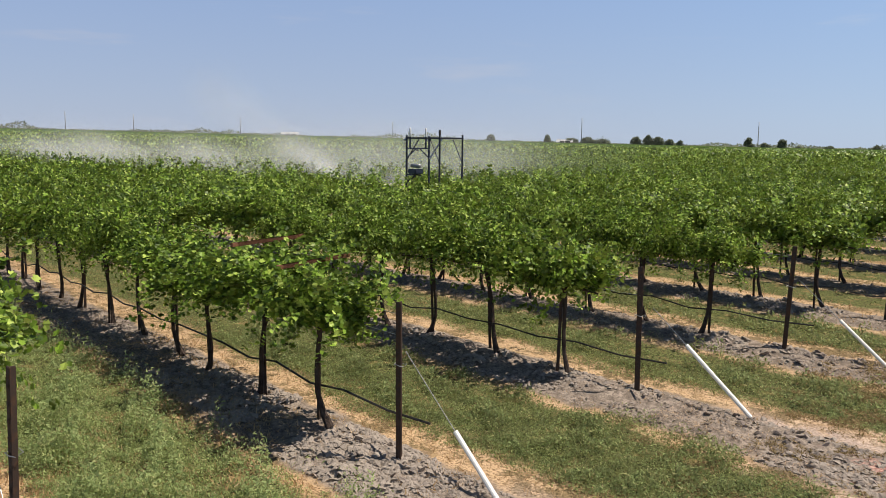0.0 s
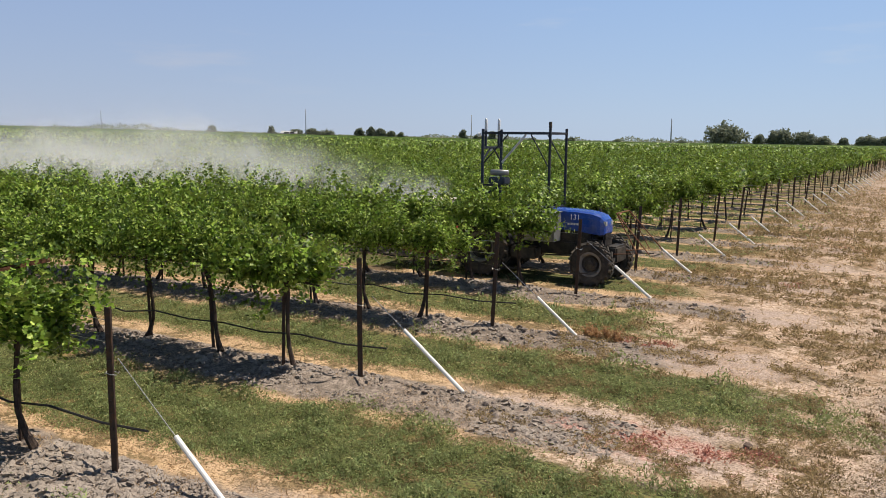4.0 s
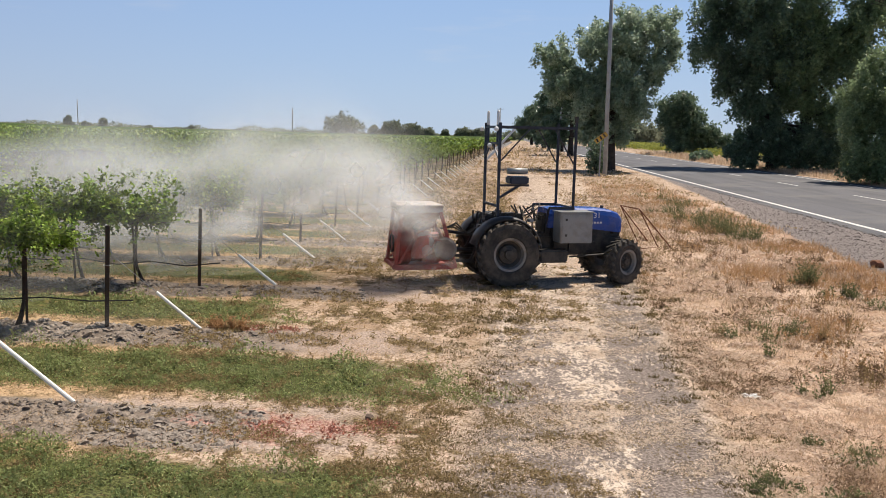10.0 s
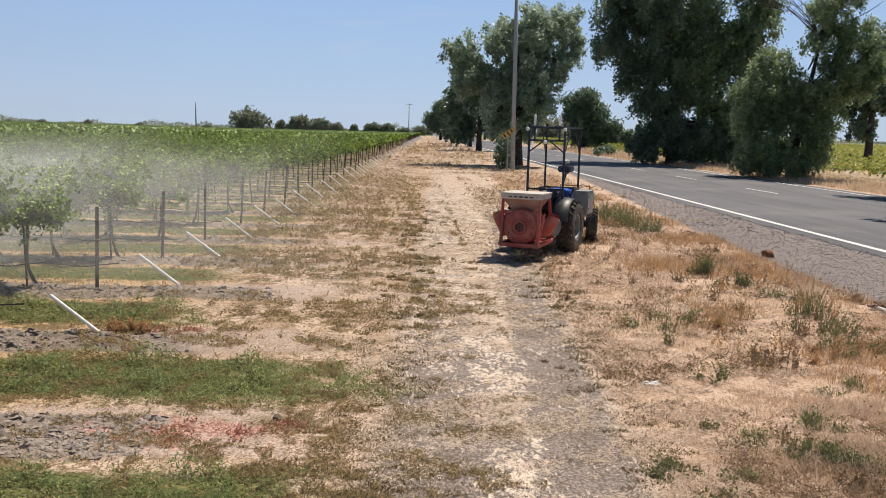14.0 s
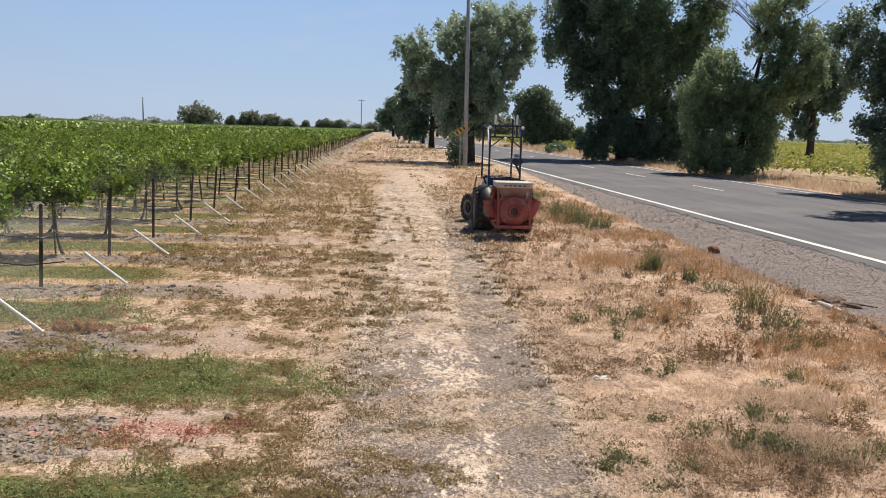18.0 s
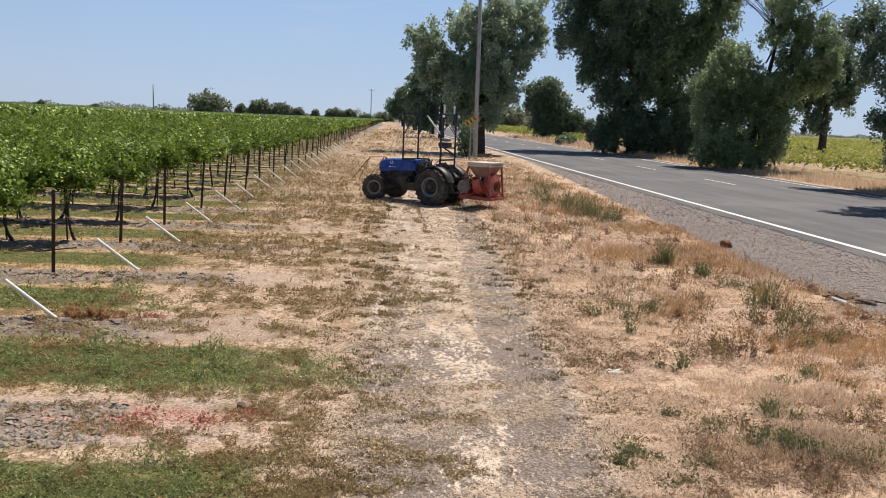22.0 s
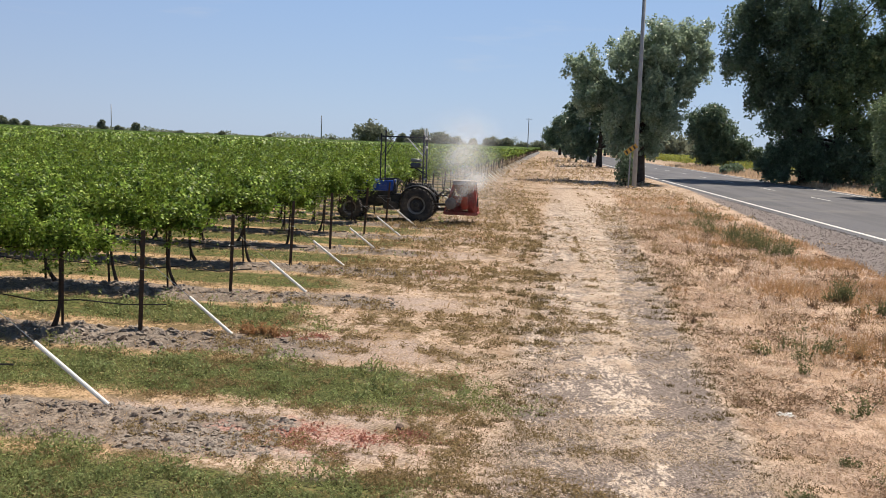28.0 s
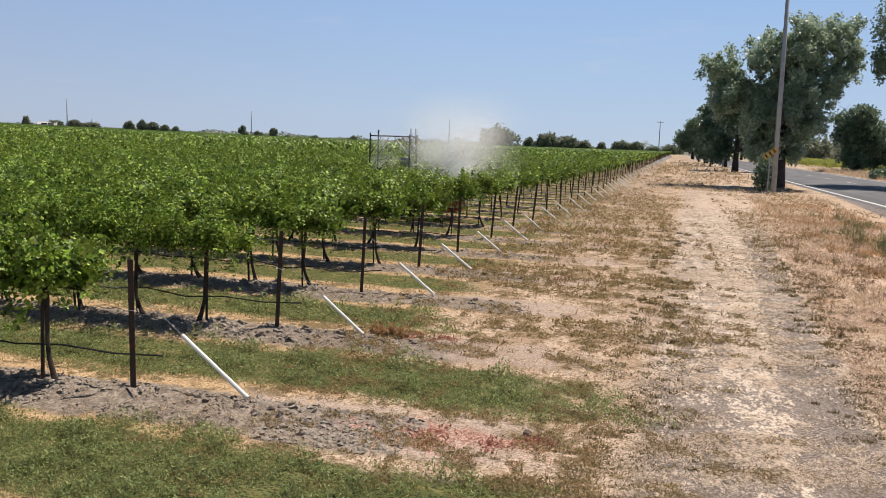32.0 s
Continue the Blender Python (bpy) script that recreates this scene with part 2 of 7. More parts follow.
    blot = n.math("ADD", n.math("ADD", n.math("MULTIPLY", rx, rx), n.math("MULTIPLY", ry, ry)), n.math("MULTIPLY", n.math("SUBTRACT", mid, 0.5), 7.0))
    c = n.mix(n.math("MULTIPLY", n.step(blot, 1.0, -0.2), 0.85), c, n.mix(n.step(grit, 0.4, 0.6), (0.24, 0.085, 0.065), (0.58, 0.38, 0.32)))
    # the track: grey dirt with flecks of pale stubble, barer in the ruts
    xl = n.math("ADD", x, n.math("ADD", n.math("MULTIPLY", wob, 0.6), n.math("MULTIPLY", y, -0.03)))
    xr = n.math("ADD", x, n.math("ADD", n.math("MULTIPLY", wob, 0.5), n.math("MULTIPLY", y, -0.061)))
    track = n.math("MULTIPLY", n.math("MULTIPLY", n.step(xl, -0.65, -0.2), n.step(xr, 1.85, 1.5)), n.math("SUBTRACT", 1.0, n.math("MULTIPLY", n.step(y, 26.0, 48.0), 0.65)))
    dirt = n.mix(n.step(grit, 0.42, 0.60), (0.130, 0.105, 0.092), (0.315, 0.262, 0.230))
    fleck = n.math("ADD", n.math("MULTIPLY", n.noise(20, 5, 0.75, stretch=(1.0, 0.45, 1.0)), 0.60), n.math("MULTIPLY", n.noise(4.0, 5, 0.7, stretch=(1.0, 0.3, 1.0)), 0.40))
    bare = n.math("MULTIPLY", n.math("MULTIPLY", n.step(xr, 0.68, 0.95), n.step(xr, 1.75, 1.45)), n.step(y, 44.0, 20.0))
    bare = n.math("MAXIMUM", bare, n.math("MULTIPLY", n.step(xl, 0.80, 0.35), n.math("ADD", 0.35, n.math("MULTIPLY", n.step(y, 12.0, 7.0), 0.40))))
    thin = n.math("ADD", n.math("SUBTRACT", 0.505, n.math("MULTIPLY", n.step(y, 6.0, 16.0), 0.03)), n.math("MULTIPLY", bare, 0.082))
    pale = n.mix(n.step(grit, 0.38, 0.52), (0.32, 0.25, 0.195), (0.70, 0.585, 0.48))
    pale = n.mix(n.math("MULTIPLY", n.step(spot, 0.52, 0.58), 0.6), pale, brown)
    c = n.mix(track, c, n.mix(n.step(fleck, n.math("SUBTRACT", thin, 0.035), n.math("ADD", thin, 0.025)), dirt, pale))
    # reddish verge
    red = n.math("MULTIPLY", n.math("MULTIPLY", n.step(xw, 5.2, 7.2), n.step(y, 34.0, 20.0)), n.step(big, 0.3, 0.55))
    c = n.mix(n.math("MULTIPLY", red, 0.7), c, n.mix(n.step(grit, 0.35, 0.65), (0.18, 0.085, 0.04), (0.45, 0.25, 0.13)))
    # gravel shoulder
    edge = n.math("ADD", 7.7, n.math("MULTIPLY", n.math("MAXIMUM", n.math("SUBTRACT", y, 16.0), 0.0), 0.075))
    xg = n.math("ADD", x, n.math("MULTIPLY", wob, 0.8))
    grav = n.math("MULTIPLY", n.step(xg, edge, n.math("ADD", edge, 0.35)), n.step(x, 24.5, 24.0))
    stone = n.mix(n.voronoi(36, "Color"), (0.085, 0.072, 0.068), (0.35, 0.305, 0.285))
    c = n.mix(grav, c, stone)
    # far farmland
    c = n.mix(n.math("MULTIPLY", n.step(x, 26, 40), n.step(n.noise(0.02, 2), 0.4, 0.6)), c, (0.34, 0.28, 0.15))
    c = n.mix(n.step(n.math("ABSOLUTE", y), 470, 490), c, n.mix(n.step(n.noise(0.012, 2), 0.4, 0.6), (0.13, 0.17, 0.07), (0.24, 0.23, 0.12)))
    n.bump(n.noise(34, 4, 0.6), 0.55, 0.02)
    return n.done(c, 0.95, 0.0, 0.1)


def asphalt_material():
    n = Nodes("asphalt")
    x, y, _ = n.xyz()
    c = n.mix(n.noise(120, 2), (0.097, 0.096, 0.104), (0.175, 0.174, 0.187))
    w = n.noise(0.9, 4, 0.6, stretch=(1.0, 0.08, 1.0))
    c = n.mix(n.math("MULTIPLY", n.step(w, 0.42, 0.62), 0.55), c, (0.085, 0.085, 0.092))
    c = n.mix(n.math("MULTIPLY", n.step(n.noise(0.25, 3), 0.5, 0.65), 0.4), c, (0.21, 0.20, 0.19))
    n.bump(n.noise(150, 2), 0.3, 0.01)
    return n.done(c, 0.85, 0, 0.3)


MAT = {
    "ground": ground_material(),
    "asphalt": asphalt_material(),
    "line": worn("road_paint", (0.72, 0.71, 0.68), (0.35, 0.33, 0.31), 9, 0.7, amount=0.35),
    "rust_post": worn("dark_rusty_steel", (0.060, 0.042, 0.034), (0.13, 0.065, 0.035), 18, 0.7, 0.3, 0.7),
    "rust": worn("brown_rust", (0.22, 0.095, 0.05), (0.10, 0.045, 0.03), 10, 0.8, 0.2, 0.7),
    "pvc": worn("white_pvc", (0.80, 0.79, 0.75), (0.55, 0.50, 0.42), 8, 0.45, amount=0.35),
    "hose": worn("black_hose", (0.022, 0.022, 0.022), (0.06, 0.05, 0.045), 20, 0.55),
    "wire": worn("galvanised_wire", (0.42, 0.42, 0.41), (0.22, 0.2, 0.18), 20, 0.4, 0.9),
    "bark": worn("vine_bark", (0.062, 0.042, 0.032), (0.028, 0.020, 0.016), 14, 0.9, amount=0.8, bump=0.8),
    "tree_bark": worn("tree_bark", (0.075, 0.06, 0.05), (0.035, 0.028, 0.024), 3, 0.95, amount=0.8, bump=0.9),
    "pole": worn("weathered_pole_wood", (0.33, 0.345, 0.36), (0.22, 0.225, 0.23), 2, 0.85, amount=0.5, bump=0.4),
    # near-black leaves and dark clumps stand in for shade inside the canopy
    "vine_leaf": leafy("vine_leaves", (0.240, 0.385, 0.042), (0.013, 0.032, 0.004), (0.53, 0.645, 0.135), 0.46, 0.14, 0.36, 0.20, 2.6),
    "lush": leafy("lush_clover", (0.46, 0.55, 0.235), (0.13, 0.20, 0.065), (0.62, 0.58, 0.28), 0.6, 0.40, 0.18, 0.16, 3.0),
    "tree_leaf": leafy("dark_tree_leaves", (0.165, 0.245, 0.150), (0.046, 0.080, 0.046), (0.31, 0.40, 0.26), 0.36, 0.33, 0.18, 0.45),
    "walnut_leaf": leafy("walnut_leaves", (0.37, 0.47, 0.33), (0.14, 0.20, 0.12), (0.52, 0.61, 0.47), 0.34, 0.45, 0.24, 0.5),
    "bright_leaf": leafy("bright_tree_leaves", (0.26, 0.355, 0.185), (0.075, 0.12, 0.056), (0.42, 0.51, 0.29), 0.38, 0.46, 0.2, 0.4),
    # far leaves greyed and paled: distance haze is put into their colour
    "hazed_leaf": leafy("hazed_tree_leaves", (0.27, 0.30, 0.215), (0.135, 0.16, 0.115), (0.34, 0.36, 0.26), 0.7, 0.4, 0.2, 0.1),
    "grass": leafy("green_grass", (0.345, 0.425, 0.165), (0.06, 0.092, 0.030), (0.56, 0.51, 0.24), 0.6, 0.36, 0.20, 0.2, 3.0),
    "straw": leafy("dry_grass", (0.64, 0.48, 0.32), (0.34, 0.225, 0.135), (0.78, 0.63, 0.47), 0.8, 0.42, 0.3),
    "red_weed": leafy("reddish_dry_weed", (0.60, 0.27, 0.20), (0.36, 0.14, 0.10), (0.66, 0.45, 0.34), 0.7, 0.2),
    "weed": leafy("green_roadside_weed", (0.18, 0.215, 0.09), (0.055, 0.07, 0.03), (0.36, 0.34, 0.17), 0.6, 0.3, 0.24),
    "dry_stalk": leafy("dry_brown_stalk", (0.31, 0.205, 0.125), (0.12, 0.078, 0.05), (0.44, 0.31, 0.19), 0.7, 0.25),
    "clod": worn("dry_soil_clod", (0.33, 0.28, 0.235), (0.15, 0.125, 0.104), 10, 0.95, amount=0.6, bump=0.6),
}

# ---- geometry helpers ----


def mesh_of(name, verts, faces, material, smooth=False):
    """A mesh from numpy arrays; every face has the same number of corners."""
    me = bpy.data.meshes.new(name)
    verts, faces = np.asarray(verts, np.float32), np.asarray(faces, np.int32)
    k = faces.shape[1]
    me.vertices.add(len(verts))
    me.vertices.foreach_set("co", verts.ravel())
    me.loops.add(faces.size)
    me.loops.foreach_set("vertex_index", faces.ravel())
    me.polygons.add(len(faces))
    me.polygons.foreach_set("loop_start", np.arange(0, faces.size, k, dtype=np.int32))
    me.polygons.foreach_set("loop_total", np.full(len(faces), k, np.int32))
    me.polygons.foreach_set("use_smooth", np.full(len(faces), smooth))
    me.update(calc_edges=True)
    me.validate()
    me.materials.append(material)
    return me


def turns(n, rng, tilt=1.2):
    """n random rotations: any heading, leaning by up to tilt radians."""
    a, b, c = rng.uniform(0, 2 * np.pi, n), rng.normal(0, tilt, n), rng.normal(0, tilt, n)
    ca, sa, cb, sb, cc, sc = np.cos(a), np.sin(a), np.cos(b), np.sin(b), np.cos(c), np.sin(c)
    z = np.zeros(n)
    o = np.ones(n)
    rz = np.stack([ca, -sa, z, sa, ca, z, z, z, o], -1).reshape(n, 3, 3)
    rx = np.stack([o, z, z, z, cb, -sb, z, sb, cb], -1).reshape(n, 3, 3)
    ry = np.stack([cc, z, sc, z, o, z, -sc, z, cc], -1).reshape(n, 3, 3)
    return rz @ rx @ ry


def scatter(v, f, pos, rot, size):
    """Copies of a small template at many places, as one set of arrays."""
    v, f = np.asarray(v, float), np.asarray(f)
    n = len(pos)
    out = np.einsum("nij,kj->nki", rot, v) * np.asarray(size).reshape(n, -1, 1) + np.asarray(pos)[:, None, :]
    return out.reshape(-1, 3), (f[None] + (np.arange(n) * len(v))[:, None, None]).reshape(-1, f.shape[1])


LEAF_V = [(0, 0, 0), (-0.48, 0.22, 0.10), (-0.40, 0.78, 0.08), (0, 1.0, -0.06), (0.48, 0.22, 0.10), (0.40, 0.78, 0.08)]
LEAF_F = [(0, 3, 2, 1), (0, 4, 5, 3)]
QUAD_V = [(0, 0, 0), (-0.34, 0.5, 0.12), (0, 1.0, -0.05), (0.34, 0.5, 0.12)]
QUAD_F = [(0, 3, 2, 1)]
TRI_V = [(-0.40, 0.12, 0.08), (0.40, 0.12, 0.08), (0, 1.0, -0.06)]
TRI_F = [(0, 1, 2)]

LOBED_V = [(0, 0, 0), (-0.48, 0.12, 0.10), (-0.30, 0.42, 0.0), (-0.50, 0.66, 0.08), (0, 1.0, -0.08), (0.50, 0.66, 0.08), (0.30, 0.42, 0.0), (0.48, 0.12, 0.10)]
LOBED_F = [(0, i + 1, i) for i in range(1, 7)]


def part(name, bm, material, parent=None, label="", m=None, smooth=False):
    """Links a bmesh as one mesh object under a thing or a part."""
    me = bpy.data.meshes.new(name)
    bm.to_mesh(me)
    bm.free()
    me.materials.append(material)
    if smooth:
        me.polygons.foreach_set("use_smooth", np.full(len(me.polygons), True))
    ob = new(name, me)
    if parent:
        ob.parent = parent
    if m is not None:
        ob.matrix_basis = m
    return tagged(ob, label)


def piece(name, me, parent=None, m=None, label=""):
    ob = new(name, me)
    ob.parent = parent
    if m is not None:
        ob.matrix_basis = m
    return tagged(ob, label)


def box(bm, lo, hi, bevel=0.0, m=None):
    """A box from corner to corner, with worn edges."""
    c = [(a + b) / 2 for a, b in zip(lo, hi)]
    s = [max(abs(b - a), 1e-4) for a, b in zip(lo, hi)]
    t = bmesh.ops.create_cube(bm, size=1.0, matrix=(m or Matrix()) @ Matrix.Translation(c) @ Matrix.Diagonal((*s, 1)))
    if bevel:
        es = list({e for v in t["verts"] for e in v.link_edges})
        bmesh.ops.bevel(bm, geom=es, offset=min(bevel, min(s) * 0.45), segments=2, affect="EDGES")
    return bm


def tube(bm, pts, r, sides=8, caps=True):
    """A tube along points; r is one radius or one for each point."""
    pts = [Vector(p) for p in pts]
    rs = r if isinstance(r, (list, tuple)) else [r] * len(pts)
    rings = []
    up = None
    for i, p in enumerate(pts):
        d = (pts[min(i + 1, len(pts) - 1)] - pts[max(i - 1, 0)]).normalized()
        if up is None:
            up = d.orthogonal().normalized()
        up = (up - d * up.dot(d)).normalized()
        w = d.cross(up)
        rings.append([bm.verts.new(p + (up * math.cos(2 * math.pi * k / sides) + w * math.sin(2 * math.pi * k / sides)) * rs[i]) for k in range(sides)])
    for a, b in zip(rings, rings[1:]):
        for k in range(sides):
            bm.faces.new((a[k], a[(k + 1) % sides], b[(k + 1) % sides], b[k]))
    if caps:
        bm.faces.new(rings[0][::-1])
        bm.faces.new(rings[-1])
    return bm


def lathe(bm, profile, sides=32, m=None):
    """A turned shape about the y axis from (radius, y) pairs."""
    m = m or Matrix()
    rings = [[bm.verts.new(m @ Vector((r * math.cos(2 * math.pi * k / sides), y, r * math.sin(2 * math.pi * k / sides)))) for k in range(sides)] for r, y in profile]
    for a, b in zip(rings, rings[1:]):
        for k in range(sides):
            bm.faces.new((a[k], b[k], b[(k + 1) % sides], a[(k + 1) % sides]))
    return bm


def thing(name, label, category, m=None, group="", kind=""):
    ob = new(name)
    if m is not None:
        ob.matrix_basis = m
    return tagged(ob, label, category, group, kind)


# ---- ground and road ----
def spread(lo, hi, fine_lo, fine_hi, step, grow):
    """Grid lines: fine in the middle, wider and wider outwards."""
    a = list(np.arange(fine_lo, fine_hi, step))
    s, q = step, a[-1]
    while q < hi:
        s *= grow
        q += s
        a.append(min(q, hi))
    s, q = step, a[0]
    while q > lo:
        s *= grow
        q -= s
        a.insert(0, max(q, lo))
    return np.array(a)


def waves(x, y, seed, scale, octaves=3):
    """Cheap smooth noise from sums of sines at random headings."""
    r = np.random.default_rng(seed)
    out = np.zeros_like(x)
    for o in range(octaves):
        for _ in range(5):
            a, p = r.uniform(0, 2 * np.pi), r.uniform(0, 2 * np.pi)
            k = scale * 2 ** o * r.uniform(0.7, 1.4)
            out += np.sin((np.cos(a) * x + np.sin(a) * y) * k + p) * 0.55 ** o / 5
    return out


def ground_height(x, y):
    near = np.exp(-np.maximum(np.hypot(x, y - 10) - 25, 0) / 15)
    d = ((y - ROW0) / PITCH + 0.5) % 1.0 - 0.5
    strip = np.clip((0.54 - np.abs(d * PITCH + 0.24)) / 0.2, 0, 1) * np.clip((-3.0 - x) / 1.0, 0, 1)
    z = 0.018 * waves(x, y, 3, 1.2) + 0.012 * waves(x, y, 4, 7.0)
    z += strip * (0.035 + 0.05 * waves(x, y, 5, 11.0) + 0.03 * waves(x, y, 6, 26.0, 2))
    z -= 0.03 * np.clip(1 - np.abs(x - 1.19 - 0.061 * y) / 0.42, 0, 1)
    return z * near + land(x, y)


def build_ground():
    xs = spread(-3200, 3200, -14, 9, 0.13, 1.08)
    ys = spread(-400, 3600, 4.5, 22, 0.13, 1.07)
    X, Y = np.meshgrid(xs, ys)
    Z = ground_height(X, Y)
    Z = np.where((X > 11.4) & (X < 24.4), -0.06, Z)
    nx, ny = len(xs), len(ys)
    i = (np.arange(ny - 1)[:, None] * nx + np.arange(nx - 1)[None]).ravel()
    me = mesh_of("ground", np.stack([X, Y, Z], -1).reshape(-1, 3), np.stack([i, i + 1, i + 1 + nx, i + nx], -1), MAT["ground"], True)
    tagged(new("ground", me), "dry stubble headland, tilled vine strips and gravel shoulder", "ground", kind="structure")


build_ground()


def build_road():
    ys = np.concatenate([np.arange(-60, 120, 4.0), np.arange(120, 1500, 40.0)])
    prof = [(11.35, -0.05), (11.55, 0.012), (14.8, 0.06), (18.1, 0.09), (21.0, 0.06), (24.1, 0.012), (24.4, -0.05)]
    v = [(px, y, pz) for y in ys for px, pz in prof]
    k = len(prof)
    f = [(a * k + b, a * k + b + 1, (a + 1) * k + b + 1, (a + 1) * k + b) for a in range(len(ys) - 1) for b in range(k - 1)]
    tagged(new("road", mesh_of("road", v, f, MAT["asphalt"], True)), "worn grey asphalt two-lane country road", "road", kind="structure")

    def stripe(name, x0, x1, y0, y1, z, label):
        n = max(2, int((y1 - y0) / 20) + 1)
        yy = np.linspace(y0, y1, n)
        vv = [(x, y, z + h) for y in yy for x, h in ((x0, -0.004), (x0, 0.0), (x1, 0.0), (x1, -0.004))]
        ff = [(a * 4 + b, a * 4 + b + 1, a * 4 + b + 5, a * 4 + b + 4) for a in range(n - 1) for b in range(3)]
        tagged(new(name, mesh_of(name, vv, ff, MAT["line"])), label, "road line", kind="structure")
    stripe("edge_line", 11.85, 12.07, -50, 900, 0.026, "solid white edge line painted on asphalt")
    stripe("edge_line", 23.0, 23.14, -50, 900, 0.036, "solid white edge line painted on asphalt")
    for i in range(0, 14):
        y = 40.0 + i * 12.0
        stripe("centre_dash", 18.0, 18.12, y, y + 3.9, 0.096, "short white centre dash painted on asphalt")


build_road()


# ---- vineyard ----
def place(x, y, z=0.0, rz=0.0, rx=0.0, ry=0.0):
    return pose(x, y, z, rx, ry, rz)


def canopy_arrays(rng, shoots, leaves, size, half=0.62):
    """Leaves along arching shoots that rise from the wire and droop to both sides; the leaves of a shoot face much the same way."""
    pos, siz, face = [], [], []
    for _ in range(shoots):
        x0 = rng.uniform(-half, half)
        side = rng.choice((-1, 1))
        out, up = rng.uniform(0.10, 0.80) * side, rng.uniform(0.30, 0.98)
        drift, fall = rng.normal(0, 0.28), rng.uniform(0.25, 1.0) + (0.45 if rng.random() < 0.14 else 0.0)
        t = np.sort(rng.uniform(0.03, 1.0, leaves))
        p = np.stack([x0 + drift * t, out * t * 0.95 + rng.normal(0, 0.05), 1.08 + up * t * 1.35 - fall * t * t * 0.95], -1)
        p += rng.normal(0, 0.042, p.shape)
        pos.append(p)
        siz.append(size * rng.uniform(0.7, 1.25, leaves) * (1.08 - 0.40 * t))
        a = rng.uniform(0, 2 * np.pi)
        face.append(np.stack([a + rng.normal(0, 0.9, leaves), rng.normal(0, 0.65) + rng.normal(0, 0.42, leaves), rng.normal(0, 0.65) + rng.normal(0, 0.42, leaves)], -1))
    pos = np.concatenate(pos)
    low = pos[:, 2] < 0.84
    pos[low, 2] = 0.84 + (pos[low, 2] - 0.84) * 0.3
    return pos, np.concatenate(siz), np.concatenate(face)


def facing(face):
    """Rotations from rows of heading and two tilts."""
    a, b, c = face.T
    z, o = np.zeros(len(a)), np.ones(len(a))
    ca, sa, cb, sb, cc, sc = np.cos(a), np.sin(a), np.cos(b), np.sin(b), np.cos(c), np.sin(c)
    rz = np.stack([ca, -sa, z, sa, ca, z, z, z, o], -1).reshape(-1, 3, 3)
    rx = np.stack([o, z, z, z, cb, -sb, z, sb, cb], -1).reshape(-1, 3, 3)
    ry = np.stack([cc, z, sc, z, o, z, -sc, z, cc], -1).reshape(-1, 3, 3)
    return rx @ ry @ rz


def canopy_mesh(seed, shoots, leaves, size, leaf_v, leaf_f, half=0.62):
    p, q, face = canopy_arrays(np.random.default_rng(seed), shoots, leaves, size, half)
    v, f = scatter(leaf_v, leaf_f, p, facing(face), q)
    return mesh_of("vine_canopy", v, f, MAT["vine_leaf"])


CANOPY = [canopy_mesh(20 + i, 66, 52, 0.098, TRI_V, TRI_F) for i in range(6)]
CANOPY_NEAR = [canopy_mesh(26 + i, 84, 58, 0.074, QUAD_V, QUAD_F) for i in range(4)]
CANOPY_CLOSE = [canopy_mesh(36 + i, 84, 54, 0.068, LOBED_V, LOBED_F) for i in range(4)]


def trunk_mesh(seed):
    rng = random.Random(seed)
    bm = bmesh.new()
    lean, bend = rng.uniform(-0.16, 0.12), rng.uniform(-0.07, 0.07)
    pts = [(0.03 + lean * t + bend * math.sin(3.1 * t) + 0.12 * max(0.0, 1 - t * 2.4) ** 2, 0.03 * math.sin(5 * t + seed), 1.10 * t - 0.03) for t in (0, 0.12, 0.3, 0.5, 0.7, 0.88, 1.0)]
    tube(bm, pts, [0.044, 0.032, 0.025, 0.023, 0.023, 0.029, 0.024], 7)
    top = Vector(pts[-1])
    for s in (-1, 1):
        tube(bm, [top, top + Vector((s * 0.2, 0, 0.04)), top + Vector((s * 0.55, 0.02, 0.02))], [0.02, 0.017, 0.011], 5)
    me = bpy.data.meshes.new("vine_trunk")
    bm.to_mesh(me)
    bm.free()
    me.materials.append(MAT["bark"])
    return me


TRUNK = [trunk_mesh(40 + i) for i in range(5)]


def t_post_mesh(height, w=0.025):
    """A rolled steel T-post."""
    bm = bmesh.new()
    box(bm, (-w * 0.8, -0.005, -0.1), (w * 0.8, 0.005, height), 0.002)
    box(bm, (-0.005, 0.003, -0.1), (0.005, w, height), 0.002)
    me = bpy.data.meshes.new("steel_stake")
    bm.to_mesh(me)
    bm.free()
    me.materials.append(MAT["rust_post"])
    return me


STAKE = [t_post_mesh(1.22), t_post_mesh(1.34)]


def ground_z(x, y):
    return float(ground_height(np.array([float(x)]), np.array([float(y)]))[0])


rv = random.Random(11)


